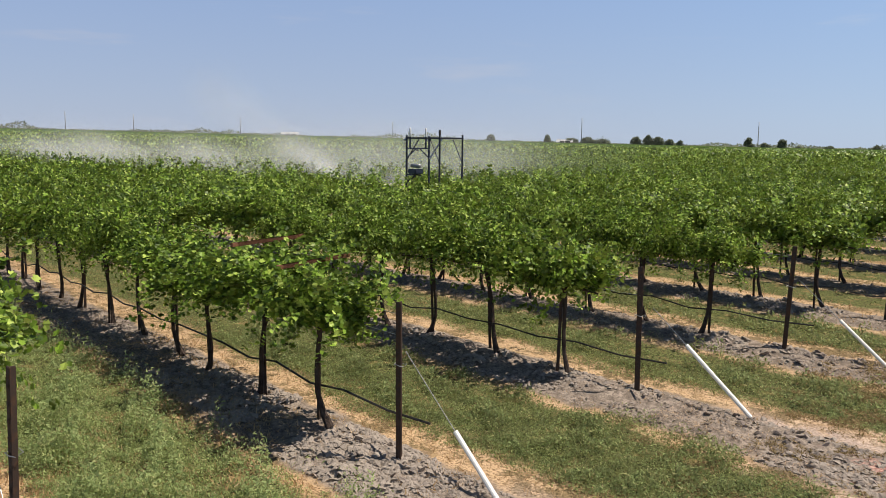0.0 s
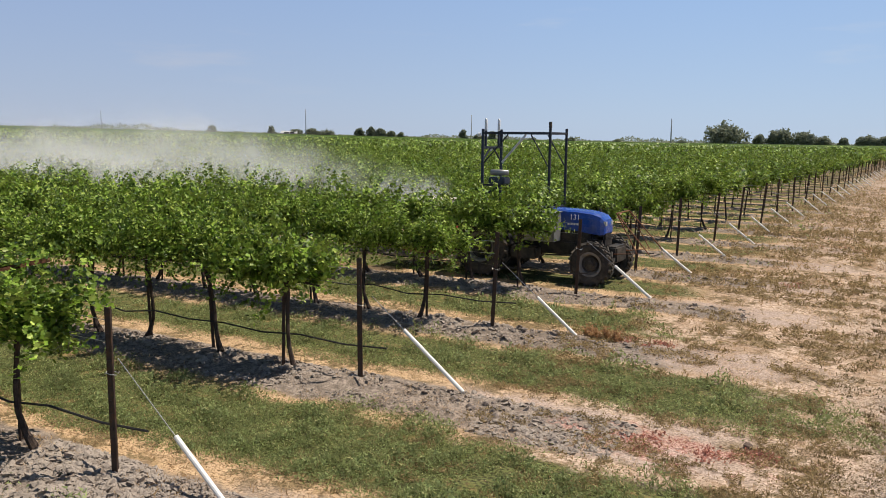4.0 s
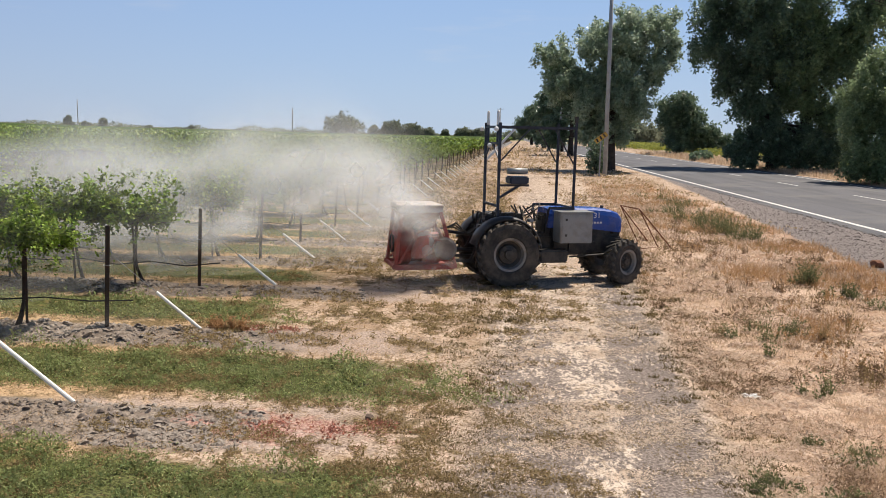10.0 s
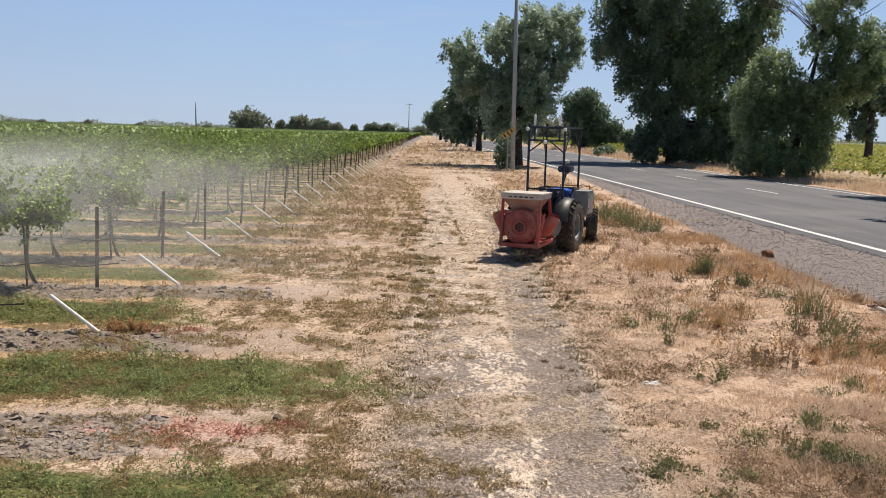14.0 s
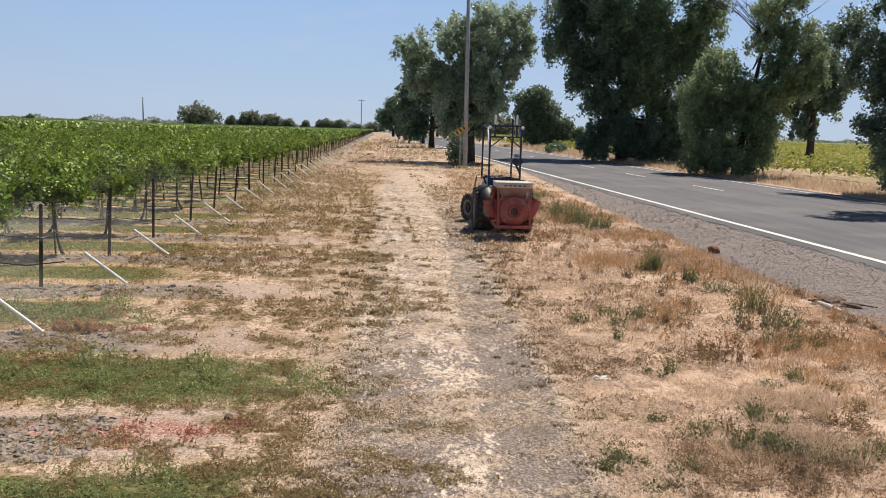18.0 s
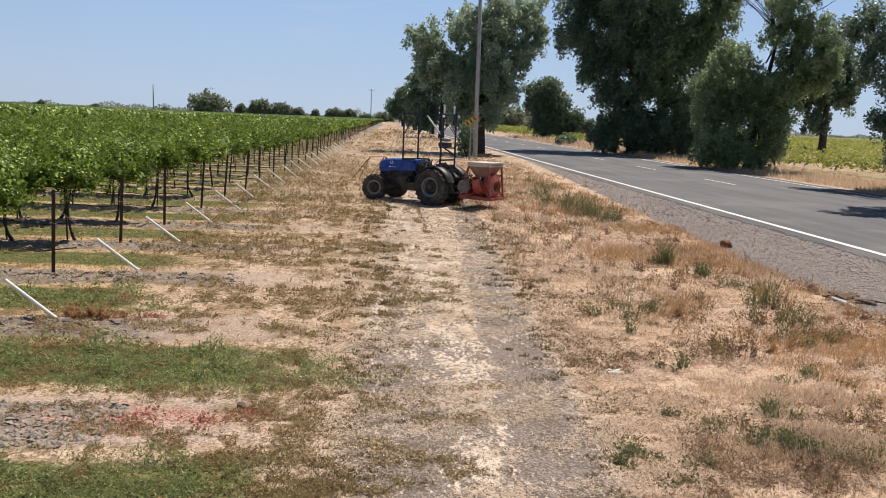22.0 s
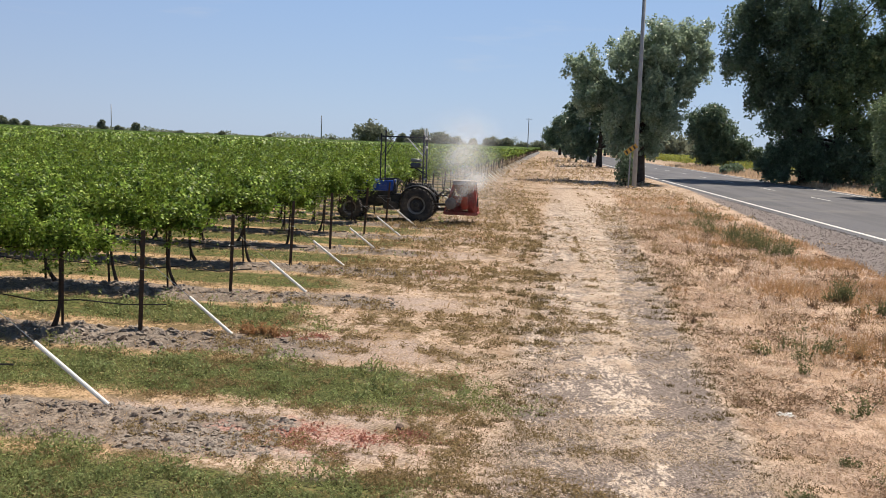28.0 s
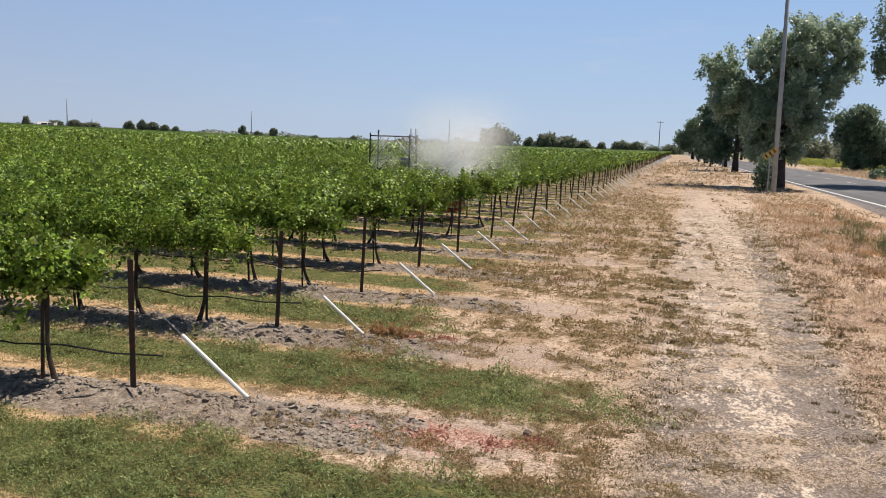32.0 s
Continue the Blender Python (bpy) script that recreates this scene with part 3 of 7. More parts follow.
def grapevine(k, x):
    y = row_y(k) + rv.uniform(-0.05, 0.05)
    ob = thing("grapevine", "leafy green grapevine trained on a wire over tilled soil", "grapevine", place(x, y, ground_z(x, y)), "vines in the near rows")
    piece("trunk", rv.choice(TRUNK), ob, pose(0.03, 0, 0, 0, 0, rv.choice((0, 180)) + rv.uniform(-14, 14)))
    piece("steel_stake", STAKE[0], ob, pose(rv.uniform(-0.05, 0.03), 0.03, 0, rv.uniform(-2, 2), rv.uniform(-3, 3), rv.uniform(0, 180)), "dark rusty steel stake")
    s = rv.uniform(0.93, 1.08) * (0.84 if k == 1 and x > -10.5 else 1.0)
    c = piece("canopy", rv.choice(CANOPY_CLOSE if math.hypot(x, y) < 10.6 else CANOPY_NEAR if math.hypot(x, y) < 15.0 else CANOPY), ob, pose(0, 0, rv.uniform(-0.05, 0.05) + (0.1 if k == 1 and x > -10.5 else 0.0), 0, 0, rv.choice((0, 180)) + rv.uniform(-8, 8)) @ Matrix.Diagonal((1.02, rv.uniform(0.85, 1.1), s, 1)), "bright green vine leaves")
    return c


NEAR = 28.0
for k in range(0, 9):
    for i in range(0, 26):
        x = end_x(row_y(k)) - 1.18 - VINE_STEP * i + rv.uniform(-0.08, 0.08)
        if math.hypot(x, row_y(k)) < NEAR and (k > 0 or i < 6):
            grapevine(k, x)


def vine_stuff(name, r0, r1, shoots, leaves, size, label, trunks, x_far):
    """The rows further off, as one mesh of leaves and one of stems."""
    rng = np.random.default_rng(int(r0))
    sets = [canopy_arrays(np.random.default_rng(90 + i), shoots, leaves, size) for i in range(7)]
    P, S, A, stem = [], [], [], []
    for k in range(0, int(r1 / PITCH) + 1):
        y = row_y(k)
        xs = end_x(y) - 1.18 - VINE_STEP * np.arange(0, int(x_far / VINE_STEP))
        r = np.hypot(xs, y)
        xs = xs[(r >= r0) & (r < r1) & (xs > -4.6 * y - 12)]
        for x in xs:
            p, s, face = sets[rng.integers(7)]
            flip = rng.choice((-1, 1), 2)
            P.append(p * np.array([flip[0], flip[1], 1.0]) * rng.uniform(0.92, 1.06) + np.array([x, y, float(land(x, y))]))
            S.append(s)
            A.append(face)
            stem.append((x + rng.uniform(-0.1, 0.1), y))
    P, S = np.concatenate(P), np.concatenate(S)
    v, f = scatter(TRI_V, TRI_F, P, facing(np.concatenate(A)), S)
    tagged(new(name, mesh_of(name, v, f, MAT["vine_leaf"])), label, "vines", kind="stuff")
    if trunks:
        st = np.array(stem)
        n = len(st)
        pos = np.column_stack([st, land(st[:, 0], st[:, 1])])
        rot = turns(n, rng, 0.06)
        v, f = scatter([(-0.03, 0, 0), (0.03, 0, 0), (0, 0.03, 0), (-0.02, 0, 1.2), (0.02, 0, 1.2), (0, 0.02, 1.2)], [(0, 1, 4, 3), (1, 2, 5, 4), (2, 0, 3, 5)], pos, rot, np.ones(n))
        tagged(new(name + "_stems", mesh_of("stems", v, f, MAT["bark"])), "dark vine trunks and stakes in rows", "vines", kind="stuff")


vine_stuff("vine_rows", NEAR, 75, 30, 17, 0.17, "dense green vine rows across the flat field", True, 80)
vine_stuff("distant_vine_rows", 75, 210, 12, 4, 0.50, "green vine rows merging into a flat field", False, 210)


def far_rows():
    """Hedge-like rows out to the end of the field."""
    rng = np.random.default_rng(5)
    V, F, n = [], [], 0
    for k in range(1, 152):
        y = row_y(k)
        xs = np.arange(end_x(y) - 0.7, -620, -5.0)
        keep = (np.hypot(xs, y) > 200) & (xs > -4.6 * y)
        xs = xs[keep]
        if len(xs) < 2:
            continue
        prof = np.array([(-0.75, 0.9), (-0.55, 1.55), (0.0, 1.85), (0.55, 1.55), (0.75, 0.9)])
        m = len(xs)
        pts = np.zeros((m, 5, 3))
        pts[:, :, 0] = xs[:, None] + rng.normal(0, 0.4, (m, 5))
        pts[:, :, 1] = y + prof[:, 0] * rng.uniform(0.7, 1.2, (m, 5))
        pts[:, :, 2] = prof[:, 1] * rng.uniform(0.9, 1.08, (m, 5)) + land(xs, y)[:, None]
        i = (np.arange(m - 1)[:, None] * 5 + np.arange(4)[None]).ravel() + n
        V.append(pts.reshape(-1, 3))
        F.append(np.stack([i, i + 1, i + 6, i + 5], -1))
        n += m * 5
    tagged(new("far_vine_rows", mesh_of("far_vine_rows", np.concatenate(V), np.concatenate(F), MAT["far_vine"])), "far green vine rows at the field's end", "vines", kind="stuff")


def far_vine_material():
    n = Nodes("far_vine_leaves")
    c = n.mix(n.noise(1.7, 5, 0.7), (0.035, 0.072, 0.011), (0.14, 0.22, 0.032))
    c = n.mix(n.math("MULTIPLY", n.noise(0.06, 2), 0.4), c, (0.06, 0.11, 0.02))
    n.bump(n.noise(3, 4), 0.8, 0.3)
    return n.done(c, 0.7, 0, 0.2)


MAT["far_vine"] = far_vine_material()
far_rows()


# ---- posts, guy stakes, drip lines ----
def end_post_mesh(height):
    bm = bmesh.new()
    box(bm, (-0.030, -0.006, -0.15), (0.030, 0.006, height), 0.003)
    box(bm, (-0.007, 0.004, -0.15), (0.007, 0.040, height), 0.003)
    for z in np.arange(0.15, height - 0.05, 0.11):
        box(bm, (-0.015, -0.012, z), (0.015, -0.005, z + 0.03), 0.002)
    me = bpy.data.meshes.new("post_bar")
    bm.to_mesh(me)
    bm.free()
    me.materials.append(MAT["rust_post"])
    return me


POST = end_post_mesh(1.38)


def ring_mesh():
    bm = bmesh.new()
    for z in (0.84,):
        tube(bm, [(0.06 * math.cos(a), 0.02 + 0.05 * math.sin(a), z + 0.01 * math.sin(3 * a)) for a in np.linspace(0, 6.0, 9)], 0.0035, 4)
    me = bpy.data.meshes.new("wire_wrap")
    bm.to_mesh(me)
    bm.free()
    me.materials.append(MAT["wire"])
    return me


WRAP = ring_mesh()
rp = random.Random(3)


def pvc_mesh():
    bm = bmesh.new()
    lathe(bm, [(0.017, 0), (0.022, 0.0), (0.022, 1.02), (0.017, 1.02), (0.017, 0.0)], 10, Matrix.Rotation(math.pi / 2, 4, "X"))
    me = bpy.data.meshes.new("pipe_sleeve")
    bm.to_mesh(me)
    bm.free()
    me.materials.append(MAT["pvc"])
    return me


PVC = pvc_mesh()


def guy_wire_mesh(length):
    bm = bmesh.new()
    tube(bm, [(0, 0, -0.12), (0, 0, 0.02), (0, 0, length)], [0.008, 0.004, 0.004], 5)
    me = bpy.data.meshes.new("guy_wire")
    bm.to_mesh(me)
    bm.free()
    me.materials.append(MAT["wire"])
    return me


GUY = guy_wire_mesh(1.52)


END_POSTS = {0: (-5.50, 1.13), 1: (-5.50, 4.13), 2: (-5.38, 7.36), 3: (-5.28, 10.52), 4: (-5.20, 13.70), 5: (-5.08, 16.88), 6: (-4.97, 19.90)}
ANCHORS = {1: (-4.38, 4.22), 2: (-4.12, 7.51), 3: (-4.02, 10.64), 4: (-3.90, 13.92), 5: (-3.98, 17.20), 6: (-3.98, 20.60), 7: (-3.72, 23.20), 8: (-3.82, 26.70)}


def row_end(k):
    y = row_y(k)
    px, py = END_POSTS.get(k, (end_x(y) + rp.uniform(-0.07, 0.07), y + rp.uniform(-0.06, 0.06)))
    lean = {1: (0.3, 0), 2: (0.2, -0.4), 3: (0, 2.4), 4: (0, 2.0), 5: (0, 2.5)}.get(k, (rp.uniform(-2, 2), rp.uniform(0, 5)))
    ob = thing("end_post", "dark rusty steel end post with wire wraps in tilled soil", "post", pose(px, py, ground_z(px, py), lean[0], lean[1], rp.uniform(-20, 20)), "end posts of the vine rows")
    piece("post_bar", POST, ob)
    piece("wire_wrap", WRAP, ob)
    bx, by = ANCHORS.get(k, (end_x(y) + 1.00 + rp.uniform(-0.1, 0.1), y + rp.uniform(0.1, 0.35)))
    long = {1: 0.66, 2: 0.97, 3: 0.78, 4: 0.84, 5: 0.86}.get(k, rp.uniform(0.75, 0.9))
    st = thing("guy_stake", "white plastic pipe slanting over a guy wire anchor", "stake", pose(bx, by, ground_z(bx, by) + 0.015, 0, -53.0 + rp.uniform(-1.5, 1.5), rp.uniform(-3, 1)), "white guy stakes along the headland")
    piece("pipe_sleeve", PVC, st, Matrix.Diagonal((1, 1, long / 1.02, 1) if k < 4 else (1.2, 1.2, long / 1.02, 1)))
    piece("guy_wire", GUY, st)
    # a sagging drip hose at the row's end
    n = 12
    xs = [px + 0.35 - 1.25 * i for i in range(n)]
    bm = bmesh.new()
    pts = []
    for i, x in enumerate(xs):
        pts.append((x, y + 0.03, 0.43 + rp.uniform(-0.02, 0.02)))
        pts.append((x - 0.6, y + 0.03 + rp.uniform(-0.03, 0.03), 0.38 + rp.uniform(-0.03, 0.02)))
    tube(bm, pts, 0.011, 6)
    hose = part("drip_hose", bm, MAT["hose"])
    tagged(hose, "black drip hose sagging along the vine row", "hose", "drip hoses")
    bm = bmesh.new()
    for z in (1.12, 1.3):
        tube(bm, [(px, y, z), (px - 14, y, z)], 0.003, 4)
    tagged(part("trellis_wire", bm, MAT["wire"]), "thin steel trellis wires along the vine row", "wire", "trellis wires")


for k in range(0, 46):
    row_end(k)


def far_row_ends():
    rng = np.random.default_rng(2)
    ks = np.arange(46, 110)
    pos = np.column_stack([end_x(row_y(ks)), row_y(ks), np.zeros(len(ks))])
    cubev = [(-0.04, -0.03, 0), (0.04, -0.03, 0), (0, 0.04, 0), (-0.04, -0.03, 1.35), (0.04, -0.03, 1.35), (0, 0.04, 1.35)]
    cubef = [(0, 1, 4, 3), (1, 2, 5, 4), (2, 0, 3, 5)]
    v, f = scatter(cubev, cubef, pos, turns(len(ks), rng, 0.04), np.ones(len(ks)))
    tagged(new("far_posts", mesh_of("far_posts", v, f, MAT["rust_post"])), "dark end posts far along the headland", "posts", kind="stuff")
    bar = [(0.98, -0.03, 0), (0.98, 0.03, 0), (1.03, 0, 0.04), (0.20, -0.03, 0.56), (0.20, 0.03, 0.56), (0.25, 0, 0.60)]
    v, f = scatter(bar, cubef, pos, np.tile(np.eye(3), (len(ks), 1, 1)), np.ones(len(ks)))
    tagged(new("far_guy_stakes", mesh_of("far_guy_stakes", v, f, MAT["pvc"])), "white guy stakes far along the headland", "stakes", kind="stuff")


far_row_ends()


def crossarm(k, x, z=1.42):
    """A rusty pair of trellis arms that shows through the leaves."""
    bm = bmesh.new()
    for dy in (-0.02, 0.05):
        box(bm, (-0.016, -0.50 + dy, 0), (0.016, 0.50 + dy, 0.038), 0.003)
    tagged(part("rusty_crossarm", bm, MAT["rust"], m=pose(x, row_y(k), z, 0, 0, 18)), "rusty steel trellis crossarm above the vine leaves", "trellis arm")


crossarm(1, -6.85, 1.58)
crossarm(1, -7.72, 1.70)


# ---- trees ----
def random_lobes(seed, height, r, low, n=14):
    """Rounded masses of a plain crown: (x, height, radius)."""
    rr = random.Random(seed)
    out = []
    for i in range(n):
        t = (i + rr.random()) / n
        w = r * math.sin(math.pi * min(1.0, 0.25 + 0.68 * t)) ** 0.6
        q = r * rr.uniform(0.30, 0.46)
        out.append((rr.uniform(-1, 1) * max(0.1, w - q * 0.8), low + q * 0.8 + (height - low - 1.7 * q) * t, q))
    return out


def tree(name, x, y, lobes, seed, leaves, leaf, label, trunk_r=0.35, deep=0.8, lean=0.0, bare=0, hang=0.25, foliage="tree_leaf"):
    """Tapered trunk, a limb to each mass of foliage, sprays of leaves with gaps between."""
    rng = np.random.default_rng(seed)
    ob = thing(name, label, "tree", place(x, y, float(land(x, y)), math.degrees(math.atan2(-x, y))))
    height = max(z + r for _, z, r in lobes)
    wide = max(abs(q) + r for q, _, r in lobes)
    bm = bmesh.new()
    tube(bm, [(0, 0, -0.2), (lean * 0.1, 0.05, height * 0.12), (lean * 0.3, 0, height * 0.3), (lean * 0.7, 0.1, height * 0.6), (lean, 0, height * 0.86)],
         [trunk_r * 1.3, trunk_r, trunk_r * 0.8, trunk_r * 0.4, 0.05], 9)
    P, S, N = [], [], []
    area = sum(r * r for _, _, r in lobes)
    for lx, lz, lr in lobes:
        for side in (-1, 1):
            c = np.array([lx + rng.normal(0, 0.12) * lr, side * rng.uniform(0.15, 1.0) * deep * max(0.6 * lr, wide * 0.42 - abs(lx) * 0.3), lz + rng.normal(0, 0.10) * lr])
            base = Vector((lean * 0.4, 0, max(height * 0.2, lz - 0.8 * abs(lx) - 1.0)))
            tube(bm, [base, base.lerp(Vector(c), 0.5) + Vector((0, 0, 0.12 * lr)), Vector(c)], [trunk_r * 0.2, trunk_r * 0.10, 0.02], 5, False)
            k = 26
            d = rng.normal(0, 1, (k, 3))
            d /= np.linalg.norm(d, axis=1)[:, None]
            sub = c + d * lr * rng.uniform(0.30, 0.98, (k, 1)) * np.array([1.0, 1.0, 0.92])
            n = max(4, int(leaves * lr * lr / area / (2 * k)))
            q = rng.normal(0, 1, (k, n, 3))
            q *= (rng.uniform(0, 1, (k, n, 1)) ** 0.45) / np.linalg.norm(q, axis=2)[:, :, None]
            q *= lr * rng.uniform(0.14, 0.36, (k, 1, 1)) * np.array([1.0, 1.0, 0.9])
            q[:, :, 2] -= hang * lr * rng.uniform(0, 1, (k, n)) ** 3
            P.append((sub[:, None, :] + q).reshape(-1, 3))
            S.append(leaf * rng.uniform(0.6, 1.3, k * n))
    for i in range(bare):
        b = Vector((lean * 0.6, 0, height * rng.uniform(0.6, 0.75)))
        e = b + Vector((rng.choice((-1, 1)) * wide * rng.uniform(0.3, 0.9), rng.normal(0, 1), height * rng.uniform(0.12, 0.24)))
        tube(bm, [b, b.lerp(e, 0.5) + Vector((0.2, 0, 0.3)), e], [0.045, 0.028, 0.010], 4, False)
        for _ in range(5):
            g = b.lerp(e, rng.uniform(0.4, 0.95))
            tube(bm, [g, g + Vector((rng.normal(0, 0.6), rng.normal(0, 0.6), rng.uniform(0.3, 1.2)))], [0.03, 0.008], 4, False)
    part("trunk", bm, MAT["tree_bark"], ob, "", None, True)
    P, S = np.concatenate(P), np.concatenate(S)
    keep = P[:, 2] > 0.12
    P, S = P[keep], S[keep]
    v, f = scatter(TRI_V, TRI_F, P, turns(len(P), rng, 0.85), S)
    piece("crown", mesh_of("crown", v, f, MAT[foliage]), ob)
    return ob


WALNUT = [(-5.2, 9.5, 1.9), (-4.7, 7.1, 1.7), (-1.7, 10.7, 2.1), (-3.1, 8.1, 1.9), (1.4, 11.8, 2.0), (3.3, 11.8, 1.8), (4.1, 10.2, 1.4), (3.5, 8.8, 1.3), (1.1, 9.0, 2.4),
          (-0.7, 8.1, 2.2), (1.1, 6.2, 1.9), (-2.1, 5.3, 2.0), (-0.3, 4.3, 1.8), (1.5, 5.0, 1.3), (0.7, 2.9, 1.1), (-1.9, 3.4, 1.2), (-0.4, 6.2, 1.8), (0.4, 10.2, 1.8), (2.3, 7.4, 1.4)]
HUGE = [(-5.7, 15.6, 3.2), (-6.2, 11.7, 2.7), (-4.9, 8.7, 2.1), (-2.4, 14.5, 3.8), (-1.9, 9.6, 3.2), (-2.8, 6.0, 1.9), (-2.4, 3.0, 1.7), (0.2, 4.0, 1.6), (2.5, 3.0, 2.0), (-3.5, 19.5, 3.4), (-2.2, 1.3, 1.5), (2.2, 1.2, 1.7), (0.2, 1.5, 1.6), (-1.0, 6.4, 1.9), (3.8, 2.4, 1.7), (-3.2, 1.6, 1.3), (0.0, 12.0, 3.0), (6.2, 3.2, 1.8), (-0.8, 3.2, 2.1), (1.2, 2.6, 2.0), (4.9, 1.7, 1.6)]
# sunward half of the same crown; paler leaves carry the sunlight
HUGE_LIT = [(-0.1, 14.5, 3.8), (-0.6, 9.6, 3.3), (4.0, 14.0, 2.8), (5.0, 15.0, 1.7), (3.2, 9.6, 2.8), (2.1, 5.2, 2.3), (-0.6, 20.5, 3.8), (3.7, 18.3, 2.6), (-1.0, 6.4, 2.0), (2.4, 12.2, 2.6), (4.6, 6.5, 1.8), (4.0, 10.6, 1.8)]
TWIN = [(-2.0, 8.0, 1.6), (-2.8, 6.0, 1.8), (-0.7, 6.4, 1.8), (1.7, 10.0, 1.8), (3.6, 10.0, 1.5), (4.4, 7.6, 1.4), (2.5, 7.6, 1.8), (2.0, 5.6, 1.5), (1.1, 5.2, 1.9), (1.4, 3.4, 1.1),
        (-2.4, 3.6, 2.0), (-2.8, 1.3, 1.3), (-0.3, 2.0, 2.0), (0.6, 0.9, 1.0), (1.3, 12.0, 1.5), (3.2, 12.9, 1.3), (-1.4, 1.0, 1.2), (0.4, 4.0, 1.6), (1.6, 1.8, 1.5), (1.8, 3.6, 1.4), (0.3, 6.0, 1.5), (-1.6, 4.8, 1.5), (4.2, 6.6, 1.1), (4.6, 9.0, 1.2)]
HANGING = [(-3.5, 8.5, 1.3), (-2.0, 7.9, 1.5), (-0.6, 6.8, 1.8), (-1.5, 5.6, 1.4), (-2.9, 6.5, 1.0), (-0.9, 3.9, 1.4), (-2.0, 3.6, 0.9), (-0.9, 2.2, 1.4), (-0.3, 1.0, 1.1),
           (1.5, 7.0, 1.9), (1.0, 4.2, 1.9), (1.2, 2.0, 1.6), (0.0, 10.0, 1.9), (2.5, 9.0, 1.7), (-1.6, 10.2, 1.4)]
tree("roadside_tree", 8.9, 70.0, WALNUT, 1, 80000, 0.24, "broad green walnut tree behind a utility pole", 0.32, 0.8, -0.4, 0, 0.25, "walnut_leaf")
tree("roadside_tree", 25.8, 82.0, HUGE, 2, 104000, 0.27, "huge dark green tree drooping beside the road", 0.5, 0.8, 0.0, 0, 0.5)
tree("roadside_tree", 28.3, 81.2, HUGE_LIT, 9, 80000, 0.27, "sunlit half of the huge tree, light put into paler leaves", 0.45, 0.8, 0.0, 0, 0.45, "bright_leaf")
tree("roadside_tree", 26.9, 58.0, TWIN, 3, 90000, 0.19, "dark green tree leaning with bare twigs on top", 0.28, 0.8, 1.6, 8, 0.4, "bright_leaf")
tree("roadside_tree", 27.9, 40.0, HANGING, 4, 62000, 0.16, "dark green roadside tree with hanging branches", 0.35, 0.8, 0.3, 0, 0.5)
# unseen tree added out of view, scaled up so its shadow reaches the road
tree("roadside_tree", 27.5, 29.0, [(q * 1.5, z * 1.5, r * 1.5) for q, z, r in HANGING], 8, 30000, 0.36, "dark green roadside tree with hanging branches", 0.35, 0.8, 0.3, 0, 0.5)
tree("roadside_tree", 47.0, 84.0, [(-0.5, 4.0, 1.6), (0.8, 6.5, 2.2), (-0.8, 8.5, 2.2), (0.6, 10.8, 2.2), (-0.4, 12.6, 1.6), (2.0, 8.6, 1.6), (-2.2, 6.4, 1.3)], 5, 18000, 0.34, "dark green tree behind the roadside trees", 0.4, 0.7, 0.0, 2)
tree("roadside_tree", 30.5, 150.0, random_lobes(6, 11.5, 5.5, 0.2, 18), 6, 26000, 0.40, "rounded green tree with a dead limb by the road", 0.45, 0.7, 0.0, 3)
tree("roadside_tree", 36.5, 150.0, random_lobes(7, 6.0, 4.0, 0.0), 7, 5000, 0.5, "low green tree at the field edge by the road", 0.3)
for i, (x, y, h, r) in enumerate(((9.5, 122, 13, 5), (10.5, 158, 15, 5.5), (9, 196, 14, 5.5), (10.5, 235, 14, 6), (8.5, 275, 14, 6), (10, 330, 14, 7), (25, 250, 15, 7), (27, 320, 15, 8))):
    tree("roadside_tree", x, y, random_lobes(30 + i, h, r, 0.8), 30 + i, 16000, 0.50, "green roadside tree in the row along the road", 0.4)
# x, y, height, half width
FAR_TREES = ((-99, 510, 14.5, 14.5), (-82, 513, 8, 5), (-71, 516, 11.5, 9), (-60, 516, 10, 8), (-49, 518, 7.5, 6), (-38, 518, 6.5, 3.5), (-27, 519, 8, 7), (-18, 519, 7.5, 6), (-7, 520, 4.5, 6), (5, 520, 6, 7),
             (-501, 489, 7.5, 4.5), (-466, 522, 8.5, 4.2), (-451, 535, 6.5, 7), (-441, 544, 7.5, 7), (-431, 551, 6.5, 7), (-410, 568, 9, 5), (-402, 573, 10, 5), (-395, 577, 9, 5), (-388, 582, 7, 5), (-381, 587, 6, 3.5),
             (-336, 614, 9.5, 4.5), (-325, 620, 5.5, 4.5), (-314, 626, 8.5, 4), (-304, 631, 3.5, 3), (-283, 640, 4, 5), (-254, 652, 5, 4.5), (-215, 655, 4, 4), (-150, 600, 4, 5), (60, 400, 13, 14), (85, 420, 12, 14), (48, 420, 12, 12))
for i, (x, y, h, r) in enumerate(FAR_TREES):
    tree("far_tree", x, y, random_lobes(60 + i, h, r, -0.3, 16), 60 + i, 4200, 0.16 * math.sqrt(h * r) * 0.62 + 0.25, "rounded far tree, distance haze put into its leaf colour", 0.4, foliage="hazed_leaf")


